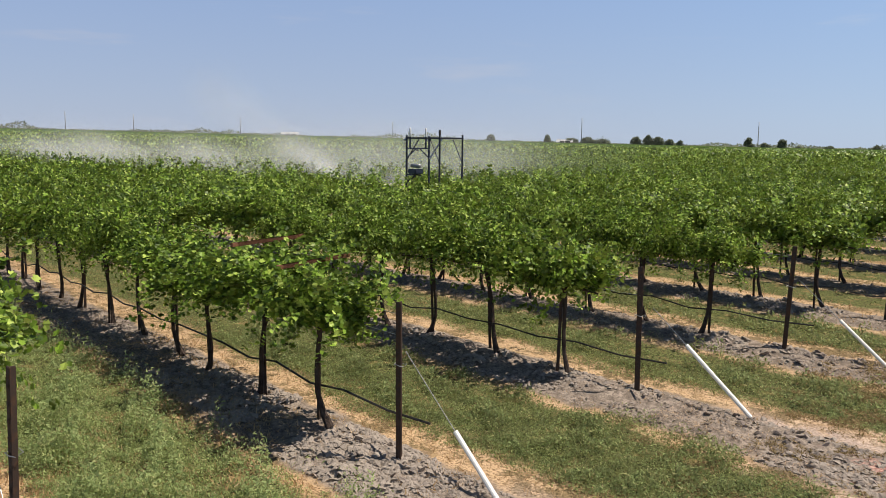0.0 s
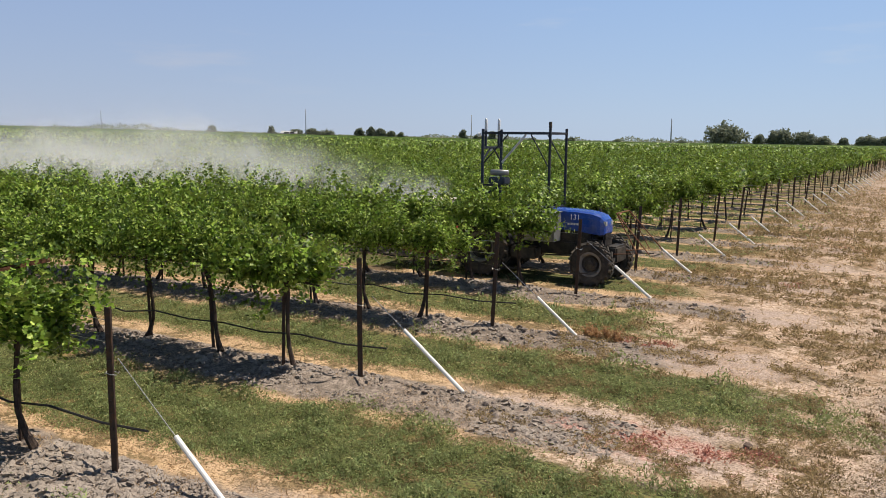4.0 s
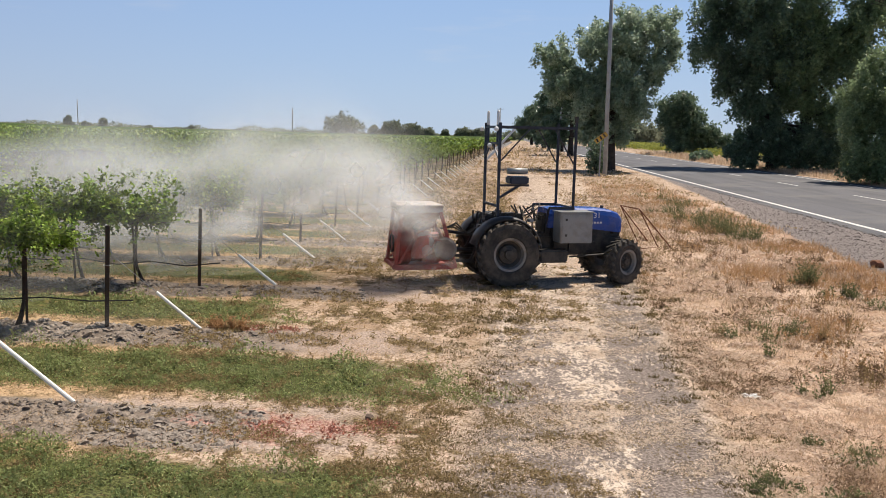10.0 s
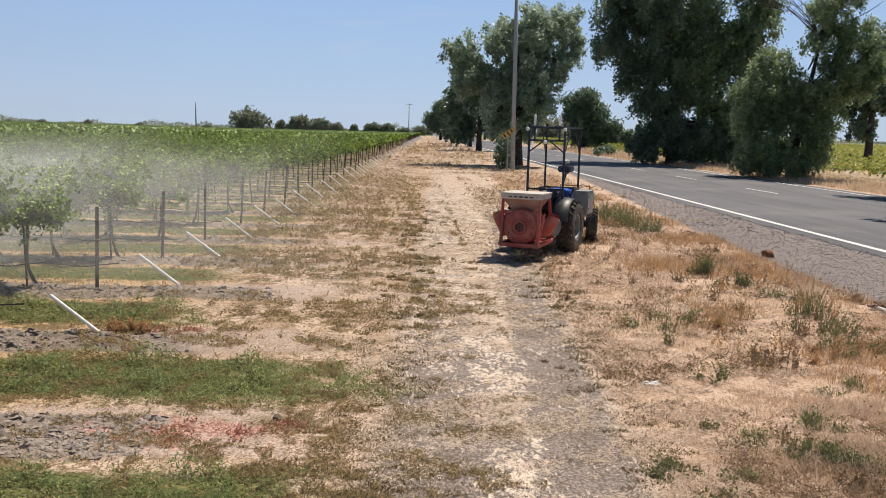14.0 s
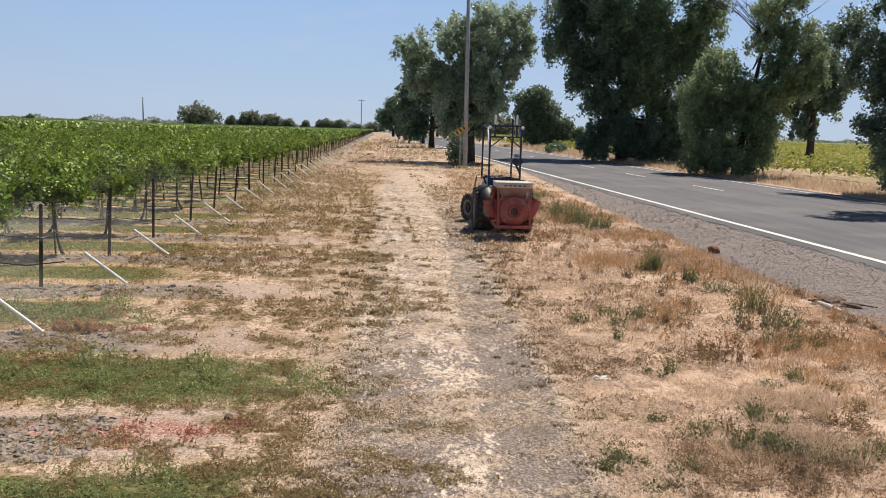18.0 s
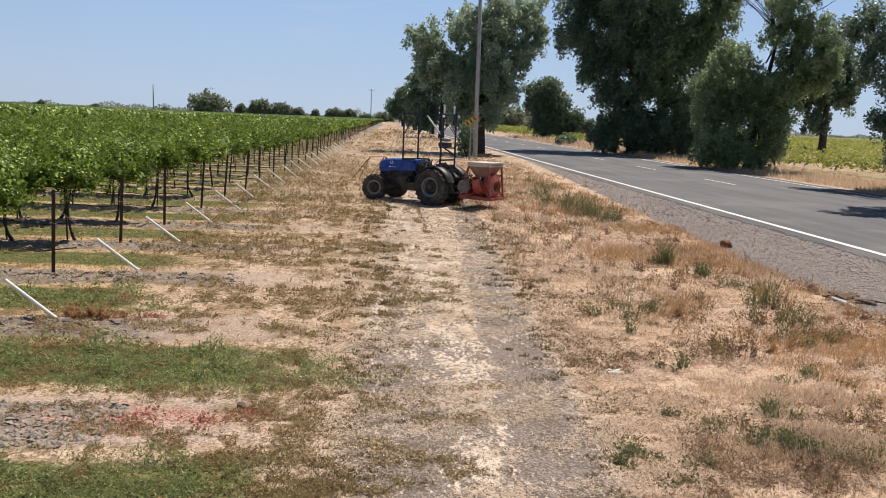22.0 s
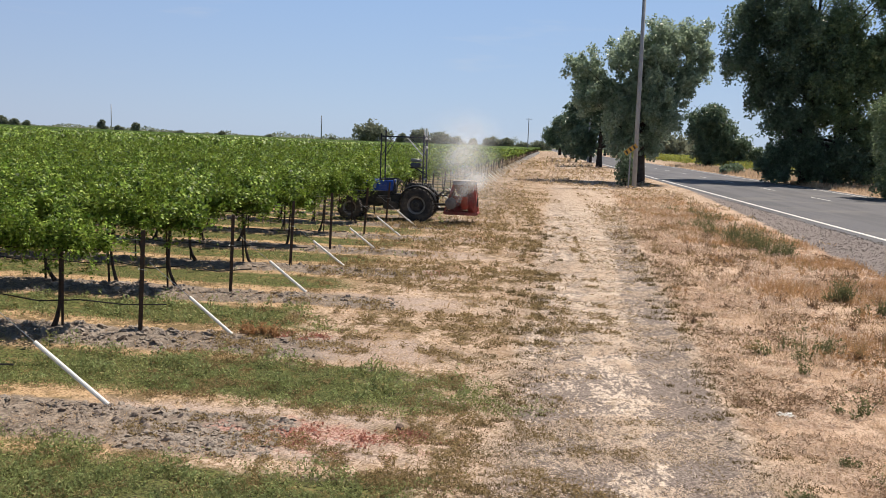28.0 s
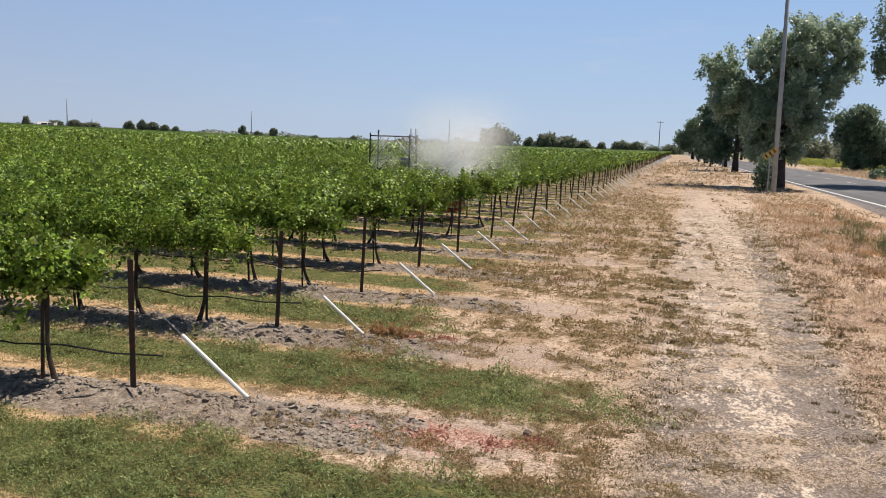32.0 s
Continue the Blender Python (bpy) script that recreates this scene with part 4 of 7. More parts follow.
def far_woods():
    """A broken low line of trees and farm rows along the horizon."""
    rng = np.random.default_rng(9)
    n = 34000
    a, r = rng.uniform(-0.7, 1.5, n), rng.uniform(1000, 1500, n)
    hump = np.clip(waves(a * 100, a * 0, 12, 0.35) * 1.6 + 0.75, 0.15, 1.5) * np.clip(1.2 + waves(a * 100, a * 0, 13, 2.0), 0.3, 2)
    x, y = -np.sin(a) * r, np.cos(a) * r
    pos = np.column_stack([x, y, land(x, y) + rng.uniform(0, 1, n) * 4.5 * hump])
    v, f = scatter(TRI_V, TRI_F, pos, turns(n, rng, 0.9), rng.uniform(1.4, 2.8, n))
    tagged(new("far_woods", mesh_of("far_woods", v, f, MAT["hazed_leaf"])), "low hazy line of far trees on the horizon", "woods", kind="stuff")


far_woods()


# ---- poles ----
def utility_pole(x, y, height, r, label, arms=0, lean=0.0):
    ob = thing("utility_pole", label, "pole", pose(x, y, float(land(x, y)), 0, lean, 0))
    bm = bmesh.new()
    tube(bm, [(0, 0, -0.3), (0, 0, height * 0.5), (0, 0, height)], [r, r * 0.85, r * 0.68], 12)
    part("shaft", bm, MAT["pole"], ob, smooth=True)
    for i in range(arms):
        bm = bmesh.new()
        box(bm, (-1.2, -0.06, height - 0.5 - i), (1.2, 0.06, height - 0.36 - i), 0.01)
        part("crossarm", bm, MAT["pole"], ob)
        for s in (-1.0, -0.4, 0.4, 1.0):
            bm = bmesh.new()
            tube(bm, [(s, 0, height - 0.36 - i), (s, 0, height - 0.2 - i)], [0.05, 0.03], 6)
            part("insulator", bm, MAT["hose"], ob)
    return ob


main_pole = utility_pole(7.25, 60.2, 16.5, 0.17, "grey weathered wooden utility pole on the dry verge", 1, -0.6)
utility_pole(10.0, 155, 13, 0.2, "weathered wooden utility pole among roadside trees", 1)
utility_pole(10.4, 200, 13, 0.2, "weathered wooden utility pole among roadside trees", 1)
utility_pole(-2.4, 309, 12.9, 0.2, "dark utility pole with a crossarm by the far road", 1)
for x, y, h in ((-105, 401, 13.6), (-279, 522, 18.5), (-383, 465, 19.8), (-560, 430, 16), (-640, 330, 16), (-640, 240, 15), (-640, 190, 15)):
    utility_pole(x, y, h, 0.35, "thin utility pole far across the vineyard", 0)


# ---- tractor ----
MAT.update({
    "blue": worn("blue_tractor_paint", (0.013, 0.072, 0.36), (0.008, 0.036, 0.16), 5, 0.26, 0.0, 0.5, 0.05, 0.14),
    "black": worn("black_machine_metal", (0.014, 0.014, 0.015), (0.035, 0.03, 0.027), 7, 0.5, 0.0, 0.6, 0.2, 0.18),
    "tyre": worn("dusty_tyre_rubber", (0.024, 0.023, 0.022), (0.05, 0.046, 0.042), 6, 0.85, 0.0, 0.6, 0.4, 0.24),
    "rim": worn("grey_rim", (0.23, 0.225, 0.215), (0.08, 0.076, 0.072), 7, 0.6, 0.3, 0.6, 0.1, 0.3),
    "steel": worn("grey_steel_box", (0.30, 0.31, 0.31), (0.18, 0.17, 0.16), 5, 0.5, 0.6, 0.5, 0.1, 0.3),
    "mast": worn("dark_square_tube", (0.04, 0.043, 0.055), (0.025, 0.025, 0.03), 9, 0.5, 0.4, 0.5),
    "mast_blue": worn("blue_square_tube", (0.034, 0.043, 0.068), (0.022, 0.024, 0.03), 9, 0.45, 0.2, 0.5),
    "white": worn("white_plastic", (0.74, 0.74, 0.72), (0.5, 0.48, 0.44), 9, 0.4, 0, 0.3),
    "red": worn("faded_red_paint", (0.36, 0.052, 0.040), (0.16, 0.043, 0.036), 4, 0.6, 0.0, 0.6, 0.15, 0.35),
    "orange": worn("faded_orange_paint", (0.27, 0.125, 0.09), (0.24, 0.15, 0.115), 4, 0.75, 0.0, 0.6, 0.15, 0.6),
    "pale": worn("sulphur_dusted_lid", (0.56, 0.50, 0.45), (0.36, 0.29, 0.245), 5, 0.8, 0, 0.6),
    "deflector": worn("dust_caked_steel", (0.18, 0.155, 0.14), (0.10, 0.082, 0.074), 6, 0.75, 0.1, 0.5, 0.1, 0.4),
    "fender": worn("black_fender_plastic", (0.016, 0.016, 0.017), (0.04, 0.036, 0.032), 7, 0.45, 0.0, 0.5, 0.1, 0.06),
    "disc": worn("dark_wheel_disc", (0.035, 0.034, 0.033), (0.06, 0.055, 0.05), 7, 0.6, 0.2, 0.5, 0.1, 0.18),
    "glass": worn("headlight_glass", (0.45, 0.48, 0.5), (0.3, 0.3, 0.3), 9, 0.12, 0.2, 0.3),
})


def bar(bm, a, b, w=0.05):
    """A square tube from a to b."""
    a, b = Vector(a), Vector(b)
    d = b - a
    m = Matrix.Translation((a + b) / 2) @ d.to_track_quat("Z", "Y").to_matrix().to_4x4()
    return box(bm, (-w / 2, -w / 2, -d.length / 2), (w / 2, w / 2, d.length / 2), w * 0.15, m)


def wheel(name, radius, width, rim_r, lugs, parent, x, y, label):
    """Tyre with slanted lugs, dished rim and hub, about its own axle."""
    ob = new(name)
    ob.parent = parent
    tagged(ob, label)
    h = width / 2
    s = 1 if y > 0 else -1
    bm = bmesh.new()
    lathe(bm, [(rim_r, -h * 0.80), (rim_r + 0.03, -h * 0.96), (radius * 0.80, -h), (radius * 0.93, -h * 0.88), (radius * 0.965, -h * 0.5), (radius * 0.97, 0),
               (radius * 0.965, h * 0.5), (radius * 0.93, h * 0.88), (radius * 0.80, h), (rim_r + 0.03, h * 0.96), (rim_r, h * 0.80), (rim_r - 0.02, 0), (rim_r, -h * 0.80)], 44)
    part("tyre", bm, MAT["tyre"], ob, "dusty black lugged tyre")
    bm = bmesh.new()
    box(bm, (-0.021, -h * 0.58, -0.028), (0.021, h * 0.58, 0.024), 0.006)
    lug = bpy.data.meshes.new("tread_lug")
    bm.to_mesh(lug)
    bm.free()
    lug.materials.append(MAT["tyre"])
    for i in range(lugs):
        for q in (-1, 1):
            a = 2 * math.pi * (i + (0.5 if q > 0 else 0)) / lugs
            piece("tread_lug", lug, ob, Matrix.Rotation(a, 4, "Y") @ Matrix.Translation((0, q * h * 0.48, radius * 0.965)) @ Matrix.Rotation(radians(38 * q), 4, "Z"))
    bm = bmesh.new()
    lathe(bm, [(rim_r + 0.012, s * h * 0.86), (rim_r - 0.03, s * h * 0.80), (rim_r - 0.055, s * h * 0.45)], 28)
    part("rim", bm, MAT["rim"], ob, "dusty grey steel rim", smooth=False)
    bm = bmesh.new()
    lathe(bm, [(rim_r - 0.05, s * h * 0.45), (rim_r * 0.62, s * h * 0.22), (rim_r * 0.55, s * h * 0.42), (rim_r * 0.30, s * h * 0.46), (rim_r * 0.27, s * h * 0.72), (0.012, s * h * 0.76)], 28)
    lathe(bm, [(rim_r - 0.01, -s * h * 0.8), (rim_r * 0.5, -s * h * 0.3), (0.05, -s * h * 0.3)], 20)
    part("wheel_disc", bm, MAT["disc"], ob, "dark dished wheel centre")
    for i in range(8):
        a = 2 * math.pi * i / 8
        bm = bmesh.new()
        lathe(bm, [(0.016, 0), (0.016, s * 0.02), (0.001, s * 0.022)], 6, Matrix.Translation((rim_r * 0.43 * math.cos(a), s * h * 0.44, rim_r * 0.43 * math.sin(a))))
        part("wheel_bolt", bm, MAT["black"], ob)
    ob.matrix_basis = pose(x, y, radius)
    return ob


WB, HALF = 2.33, 0.60               # wheelbase; axle centre to wheel centre
R_REAR, R_FRONT = 0.60, 0.42
tractor = thing("tractor", "blue and black driverless orchard tractor with a sensor mast", "tractor", place(-19.2, 15.3, 0))
wheels = [wheel("rear_wheel", R_REAR, 0.42, 0.30, 22, tractor, 0, -HALF, "large rear wheel"), wheel("rear_wheel", R_REAR, 0.42, 0.30, 22, tractor, 0, HALF, "large rear wheel"),
          wheel("front_wheel", R_FRONT, 0.30, 0.23, 20, tractor, WB, -HALF, "smaller front wheel"), wheel("front_wheel", R_FRONT, 0.30, 0.23, 20, tractor, WB, HALF, "smaller front wheel")]


def hood_mesh():
    """Sloped, rounded bonnet: sections along its length, from the dash to the nose."""
    bm = bmesh.new()
    secs = [(0.90, 0.30, 1.04, 1.40), (1.1, 0.31, 1.03, 1.42), (1.5, 0.31, 1.02, 1.415), (1.9, 0.305, 1.00, 1.405), (2.2, 0.30, 0.96, 1.375), (2.36, 0.285, 0.94, 1.32), (2.43, 0.25, 0.95, 1.24), (2.45, 0.21, 0.98, 1.15)]
    rings = []
    for x, w, z0, z1 in secs:
        r = []
        for u, q in ((-1, 0), (-1, 0.35), (-0.985, 0.70), (-0.90, 0.90), (-0.70, 0.98), (-0.3, 1.0), (0.3, 1.0), (0.70, 0.98), (0.90, 0.90), (0.985, 0.70), (1, 0.35), (1, 0)):
            r.append(bm.verts.new((x, u * w, z0 + (z1 - z0) * q)))
        rings.append(r)
    for a, b in zip(rings, rings[1:]):
        for k in range(len(a)):
            bm.faces.new((a[k], b[k], b[(k + 1) % len(a)], a[(k + 1) % len(a)]))
    bm.faces.new(rings[0])
    bm.faces.new(rings[-1][::-1])
    bmesh.ops.recalc_face_normals(bm, faces=bm.faces)
    return bm


def build_tractor():
    t = tractor
    hood = part("hood", hood_mesh(), MAT["blue"], t, "dusty blue bonnet", smooth=False)
    for s in (-1, 1):
        bm = bmesh.new()
        for i in range(7):
            box(bm, (1.75 + i * 0.065, s * 0.280, 0.84), (1.785 + i * 0.065, s * 0.292, 0.98), 0.004)
        part("side_grille", bm, MAT["black"], hood)
        bm = bmesh.new()
        box(bm, (2.34, s * 0.10, 1.10), (2.452, s * 0.245, 1.22), 0.02)
        part("headlight", bm, MAT["glass"], hood, "clear headlight")
        # model number on the bonnet side
        cu = bpy.data.curves.new("number", "FONT")
        cu.body, cu.size, cu.extrude, cu.align_x = "131", 0.15, 0.002, "CENTER"
        tmp = bpy.data.objects.new("number_text", cu)
        me = bpy.data.meshes.new_from_object(tmp)
        bpy.data.objects.remove(tmp)
        me.materials.append(MAT["white"])
        bm = bmesh.new()
        for q in range(5):
            box(bm, (1.70 + q * 0.062, s * 0.3085, 1.115), (1.742 + q * 0.062, s * 0.3135, 1.15), 0.001)
        part("faded_lettering", bm, MAT["white"], hood, "row of small unreadable white marks")
        piece("number", me, hood, pose(1.85, s * 0.314, 1.22, 90, 0, 0 if s < 0 else 180), "white number on the bonnet side")
    bm = bmesh.new()
    box(bm, (2.26, -0.2, 0.72), (2.44, 0.2, 1.0), 0.03)
    for i in range(6):
        box(bm, (2.43, -0.17, 0.80 + i * 0.03), (2.45, 0.17, 0.815 + i * 0.03), 0.003)
    part("front_grille", bm, MAT["black"], t, "black front grille")
    bm = bmesh.new()
    box(bm, (1.0, -0.25, 0.50), (2.45, 0.25, 0.90), 0.05)
    box(bm, (1.0, -0.285, 0.80), (2.2, 0.285, 1.05), 0.04)
    box(bm, (1.3, -0.30, 0.56), (1.9, 0.30, 0.80), 0.04)
    box(bm, (2.25, -0.12, 0.35), (2.5, 0.12, 0.55), 0.03)
    part("engine", bm, MAT["black"], t, "black engine block")
    bm = bmesh.new()
    box(bm, (-0.35, -0.20, 0.40), (1.1, 0.20, 0.92), 0.06)
    box(bm, (-0.15, -0.45, 0.45), (0.15, 0.45, 0.69), 0.05)
    part("gearbox", bm, MAT["black"], t, "black gearbox and rear axle housing")
    bm = bmesh.new()
    box(bm, (WB - 0.09, -0.46, 0.34), (WB + 0.09, 0.46, 0.5), 0.03)
    part("front_axle", bm, MAT["black"], t)
    bm = bmesh.new()
    box(bm, (2.48, -0.30, 0.42), (2.72, 0.30, 0.74), 0.03)
    part("front_weight", bm, MAT["black"], t, "black front ballast block")
    for s in (-1, 1):
        bm = bmesh.new()
        rings = []
        for a in np.linspace(radians(8), radians(165), 13):
            r = 0.665
            rings.append([bm.verts.new((r2 * math.cos(a), s * yy, R_REAR + r2 * math.sin(a))) for yy, r2 in ((0.30, r), (0.48, r + 0.02), (0.68, r), (0.70, r - 0.05), (0.68, r - 0.03), (0.30, r - 0.03))])
        for a, b in zip(rings, rings[1:]):
            for k in range(6):
                bm.faces.new((a[k], a[(k + 1) % 6], b[(k + 1) % 6], b[k]))
        bmesh.ops.recalc_face_normals(bm, faces=bm.faces)
        part("fender", bm, MAT["fender"], t, "black curved rear fender", smooth=True)
        bm = bmesh.new()
        box(bm, (0.62, s * 0.36, 0.42), (1.18, s * 0.66, 0.66), 0.03)
        part("foot_step", bm, MAT["black"], t)
        bm = bmesh.new()
        tube(bm, [(WB - 0.08, s * 0.30, 0.62), (2.0, s * 0.5, 0.55), (1.3, s * 0.42, 0.5)], 0.02, 6)
        part("steering_rod", bm, MAT["black"], t)
    # cabinet at the right side
    bm = bmesh.new()
    box(bm, (0.96, -0.76, 0.80), (1.60, -0.40, 1.36), 0.012)
    cab = part("control_cabinet", bm, MAT["steel"], t, "grey steel cabinet bolted to the side")
    bm = bmesh.new()
    box(bm, (0.99, -0.775, 0.83), (1.57, -0.762, 1.32), 0.004)
    part("cabinet_door", bm, MAT["steel"], cab)
    bm = bmesh.new()
    box(bm, (0.94, -0.785, 1.362), (1.62, -0.385, 1.382), 0.004)
    part("cabinet_lid", bm, MAT["steel"], cab)
    bm = bmesh.new()
    for z in (0.93, 1.22):
        box(bm, (1.05, -0.79, z), (1.09, -0.774, z + 0.04), 0.003)
    part("latch", bm, MAT["black"], cab)
    bm = bmesh.new()
    box(bm, (0.95, 0.34, 0.62), (1.45, 0.62, 0.86), 0.06)
    part("fuel_tank", bm, MAT["black"], t, "black fuel tank")
    # seat, dash and steering wheel
    bm = bmesh.new()
    box(bm, (0.02, -0.24, 0.96), (0.46, 0.24, 1.08), 0.04)
    part("seat", bm, MAT["black"], t, "black vinyl driver's seat")
    bm = bmesh.new()
    box(bm, (-0.06, -0.22, 1.06), (0.06, 0.22, 1.36), 0.05)
    part("backrest", bm, MAT["black"], t)
    bm = bmesh.new()
    box(bm, (0.82, -0.22, 0.9), (1.02, 0.22, 1.30), 0.05)
    part("dashboard", bm, MAT["black"], t)
    bm = bmesh.new()
    c, tilt = Vector((0.66, 0, 1.36)), Matrix.Rotation(radians(-35), 3, "Y")
    tube(bm, [c + tilt @ Vector((0.19 * math.cos(a), 0.19 * math.sin(a), 0)) for a in np.linspace(0, 2 * math.pi, 19)], 0.014, 6)
    for a in (0.5, 2.6, 4.7):
        tube(bm, [c, c + tilt @ Vector((0.18 * math.cos(a), 0.18 * math.sin(a), 0))], 0.01, 5)
    tube(bm, [c, c + Vector((0.22, 0, -0.25))], 0.02, 6)
    part("steering_wheel", bm, MAT["black"], t, "black steering wheel")
    # levers, valves and hoses behind the seat
    rr = random.Random(5)
    for i in range(12):
        bm = bmesh.new()
        y = -0.33 + i * 0.06
        a = Vector((-0.1 + rr.uniform(-0.1, 0.1), y, 0.95))
        tube(bm, [a, a + Vector((rr.uniform(-0.1, 0.1), rr.uniform(-0.1, 0.1), 0.28)), a + Vector((rr.uniform(-0.3, 0.25), rr.uniform(-0.1, 0.1), 0.36)), Vector((-0.45, y * 0.8, 0.85 + rr.uniform(-0.1, 0.1)))], 0.019, 6)
        part("hydraulic_hose", bm, MAT["hose"], t)
    bm = bmesh.new()
    box(bm, (-0.36, -0.28, 0.98), (-0.10, 0.28, 1.16), 0.03)
    box(bm, (-0.30, -0.18, 1.14), (-0.14, 0.10, 1.28), 0.03)
    part("valve_block", bm, MAT["black"], t, "black hydraulic valve block")
    for s in (-1, 1):
        bm = bmesh.new()
        bar(bm, (-0.3, s * 0.3, 0.42), (-1.02, s * 0.36, 0.46), 0.06)
        part("lift_arm", bm, MAT["black"], t)
        bm = bmesh.new()
        tube(bm, [(-0.62, s * 0.33, 0.46), (-0.35, s * 0.26, 0.98)], 0.025, 7)
        part("lift_rod", bm, MAT["black"], t)
    bm = bmesh.new()
    tube(bm, [(-0.3, 0, 0.85), (-0.98, 0, 0.95)], 0.03, 7)
    part("top_link", bm, MAT["black"], t)
    bm = bmesh.new()
    tube(bm, [(2.2, 0.18, 1.3), (2.2, 0.18, 1.42)], [0.035, 0.03], 8)
    part("filler_cap", bm, MAT["black"], t)
    # mast frame
    Y = 0.43
    for s in (-1, 1):
        bm = bmesh.new()
        bar(bm, (-0.15, s * Y, 1.05), (-0.15, s * Y, 2.98), 0.05)
        part("rear_mast", bm, MAT["mast_blue"], t, "blue square steel mast")
        bm = bmesh.new()
        bar(bm, (1.33, s * Y, 1.38), (1.33, s * Y, 3.0), 0.045)
        part("front_mast", bm, MAT["mast"], t, "dark square steel mast")
        bm = bmesh.new()
        bar(bm, (-0.15, s * Y, 2.90), (1.33, s * Y, 2.90), 0.045)
        part("top_rail", bm, MAT["mast"], t)
        bm = bmesh.new()
        bar(bm, (-0.13, s * Y, 2.28), (0.42, s * Y, 2.87), 0.024 if s < 0 else 0.042)
        part("rear_brace", bm, MAT["mast" if s < 0 else "white"], t, "" if s < 0 else "pale diagonal brace")
        bm = bmesh.new()
        bar(bm, (1.30, s * Y, 2.25), (0.92, s * Y, 2.87), 0.022)
        part("front_brace", bm, MAT["mast"], t)
        bm = bmesh.new()
        lathe(bm, [(0.001, 0.04), (0.024, 0.04), (0.029, 0.06), (0.029, 0.26), (0.018, 0.30), (0.001, 0.305)], 12, pose(-0.15, s * 0.30, 2.90, 90, 0, 0))
        antenna = part("antenna", bm, MAT["white"], t, "cream capsule antenna", smooth=True)
        bm = bmesh.new()
        bar(bm, (-0.15, s * 0.30, 2.58), (-0.15, s * 0.30, 2.95), 0.045)
        part("antenna_foot", bm, MAT["mast_blue"], antenna, "blue-grey square tube")
        bm = bmesh.new()
        bmesh.ops.create_uvsphere(bm, u_segments=12, v_segments=8, radius=0.045, matrix=Matrix.Translation((-0.23, s * (Y + 0.02), 2.86)))
        part("camera_dome", bm, MAT["white"], t, "white round camera", smooth=True)
        bm = bmesh.new()
        bar(bm, (0.85, s * Y, 1.42), (1.36, s * Y, 1.42), 0.05)
        bar(bm, (0.85, s * Y, 1.42), (0.85, s * 0.3, 1.1), 0.04)
        part("mast_bracket", bm, MAT["mast"], t)
    for x, z, mt in ((-0.15, 2.90, "mast_blue"), (-0.15, 2.60, "mast_blue"), (1.33, 2.90, "mast"), (1.33, 1.42, "mast")):
        bm = bmesh.new()
        bar(bm, (x, -Y, z), (x, Y, z), 0.045)
        part("cross_rail", bm, MAT[mt], t)
    bm = bmesh.new()
    bar(bm, (-0.15, -Y, 1.46), (-0.15, Y, 1.46), 0.045)
    part("lower_rail", bm, MAT["mast"], t)
    bm = bmesh.new()
    bmesh.ops.create_uvsphere(bm, u_segments=12, v_segments=8, radius=0.045, matrix=Matrix.Translation((-0.20, 0.02, 2.56)))
    part("camera_dome", bm, MAT["white"], t, "white round camera", smooth=True)
    rr = random.Random(15)
    for i in range(10):
        bm = bmesh.new()
        p = Vector((rr.uniform(-0.42, 0.55), rr.uniform(-0.36, 0.36), rr.uniform(0.98, 1.26)))
        q = [rr.uniform(0.03, 0.09) for _ in range(3)]
        box(bm, tuple(p - Vector(q)), tuple(p + Vector(q)), 0.012)
        part("valve_part", bm, MAT["steel" if i % 4 == 0 else "black"], t)
    for i in range(8):
        bm = bmesh.new()
        p = Vector((rr.uniform(0.1, 0.7), rr.uniform(-0.42, 0.42), 0.98))
        tube(bm, [p, p + Vector((rr.uniform(-0.06, 0.06), 0, 0.22)), p + Vector((rr.uniform(-0.2, 0.2), rr.uniform(-0.1, 0.1), rr.uniform(0.34, 0.48)))], [0.016, 0.012, 0.016], 6)
        part("lever", bm, MAT["black"], t)
    for s in (-1, 1):
        bm = bmesh.new()
        bar(bm, (-0.16, s * Y, 2.32), (-0.16, s * 0.06, 2.60), 0.03)
        part("cross_brace", bm, MAT["mast_blue"], t)
    bm = bmesh.new()
    bar(bm, (-0.12, -Y, 1.62), (0.3, -Y + 0.05, 1.86), 0.045)
    bar(bm, (-0.12, -Y, 1.84), (0.46, -Y + 0.05, 1.84), 0.04)
    part("sensor_arm", bm, MAT["mast"], t)
    bm = bmesh.new()
    box(bm, (0.04, -0.54, 1.87), (0.40, -0.24, 2.01), 0.02)
    sens = part("sensor_box", bm, MAT["mast_blue"], t, "blue sensor unit on an arm")
    bm = bmesh.new()
    lathe(bm, [(0.001, -0.19), (0.055, -0.19), (0.06, 0.0), (0.055, 0.19), (0.001, 0.19)], 12, pose(0.22, -0.38, 2.10, 0, 0, 90))
    part("sensor_drum", bm, MAT["steel"], sens, "grey sensor drum", smooth=True)
    bm = bmesh.new()
    tube(bm, [(1.33, -Y, 3.0), (1.33, -Y, 3.12)], 0.035, 8)
    part("beacon", bm, MAT["black"], t)
    # sprung guard of thin bars at the nose
    for s in (-1, 1):
        bm = bmesh.new()
        tube(bm, [(2.65, s * 0.3, 0.60), (3.15, s * 0.42, 0.66), (2.72, s * 0.40, 1.40)], 0.012, 6)
        tube(bm, [(2.72, s * 0.40, 1.40), (3.40, s * 0.46, 0.66)], 0.012, 6)
        part("front_guard", bm, MAT["rust"], t, "thin rusty guard bars")
    bm = bmesh.new()
    tube(bm, [(2.72, -0.40, 1.40), (2.72, 0.40, 1.40)], 0.012, 6)
    part("guard_rail", bm, MAT["rust"], t)


build_tractor()

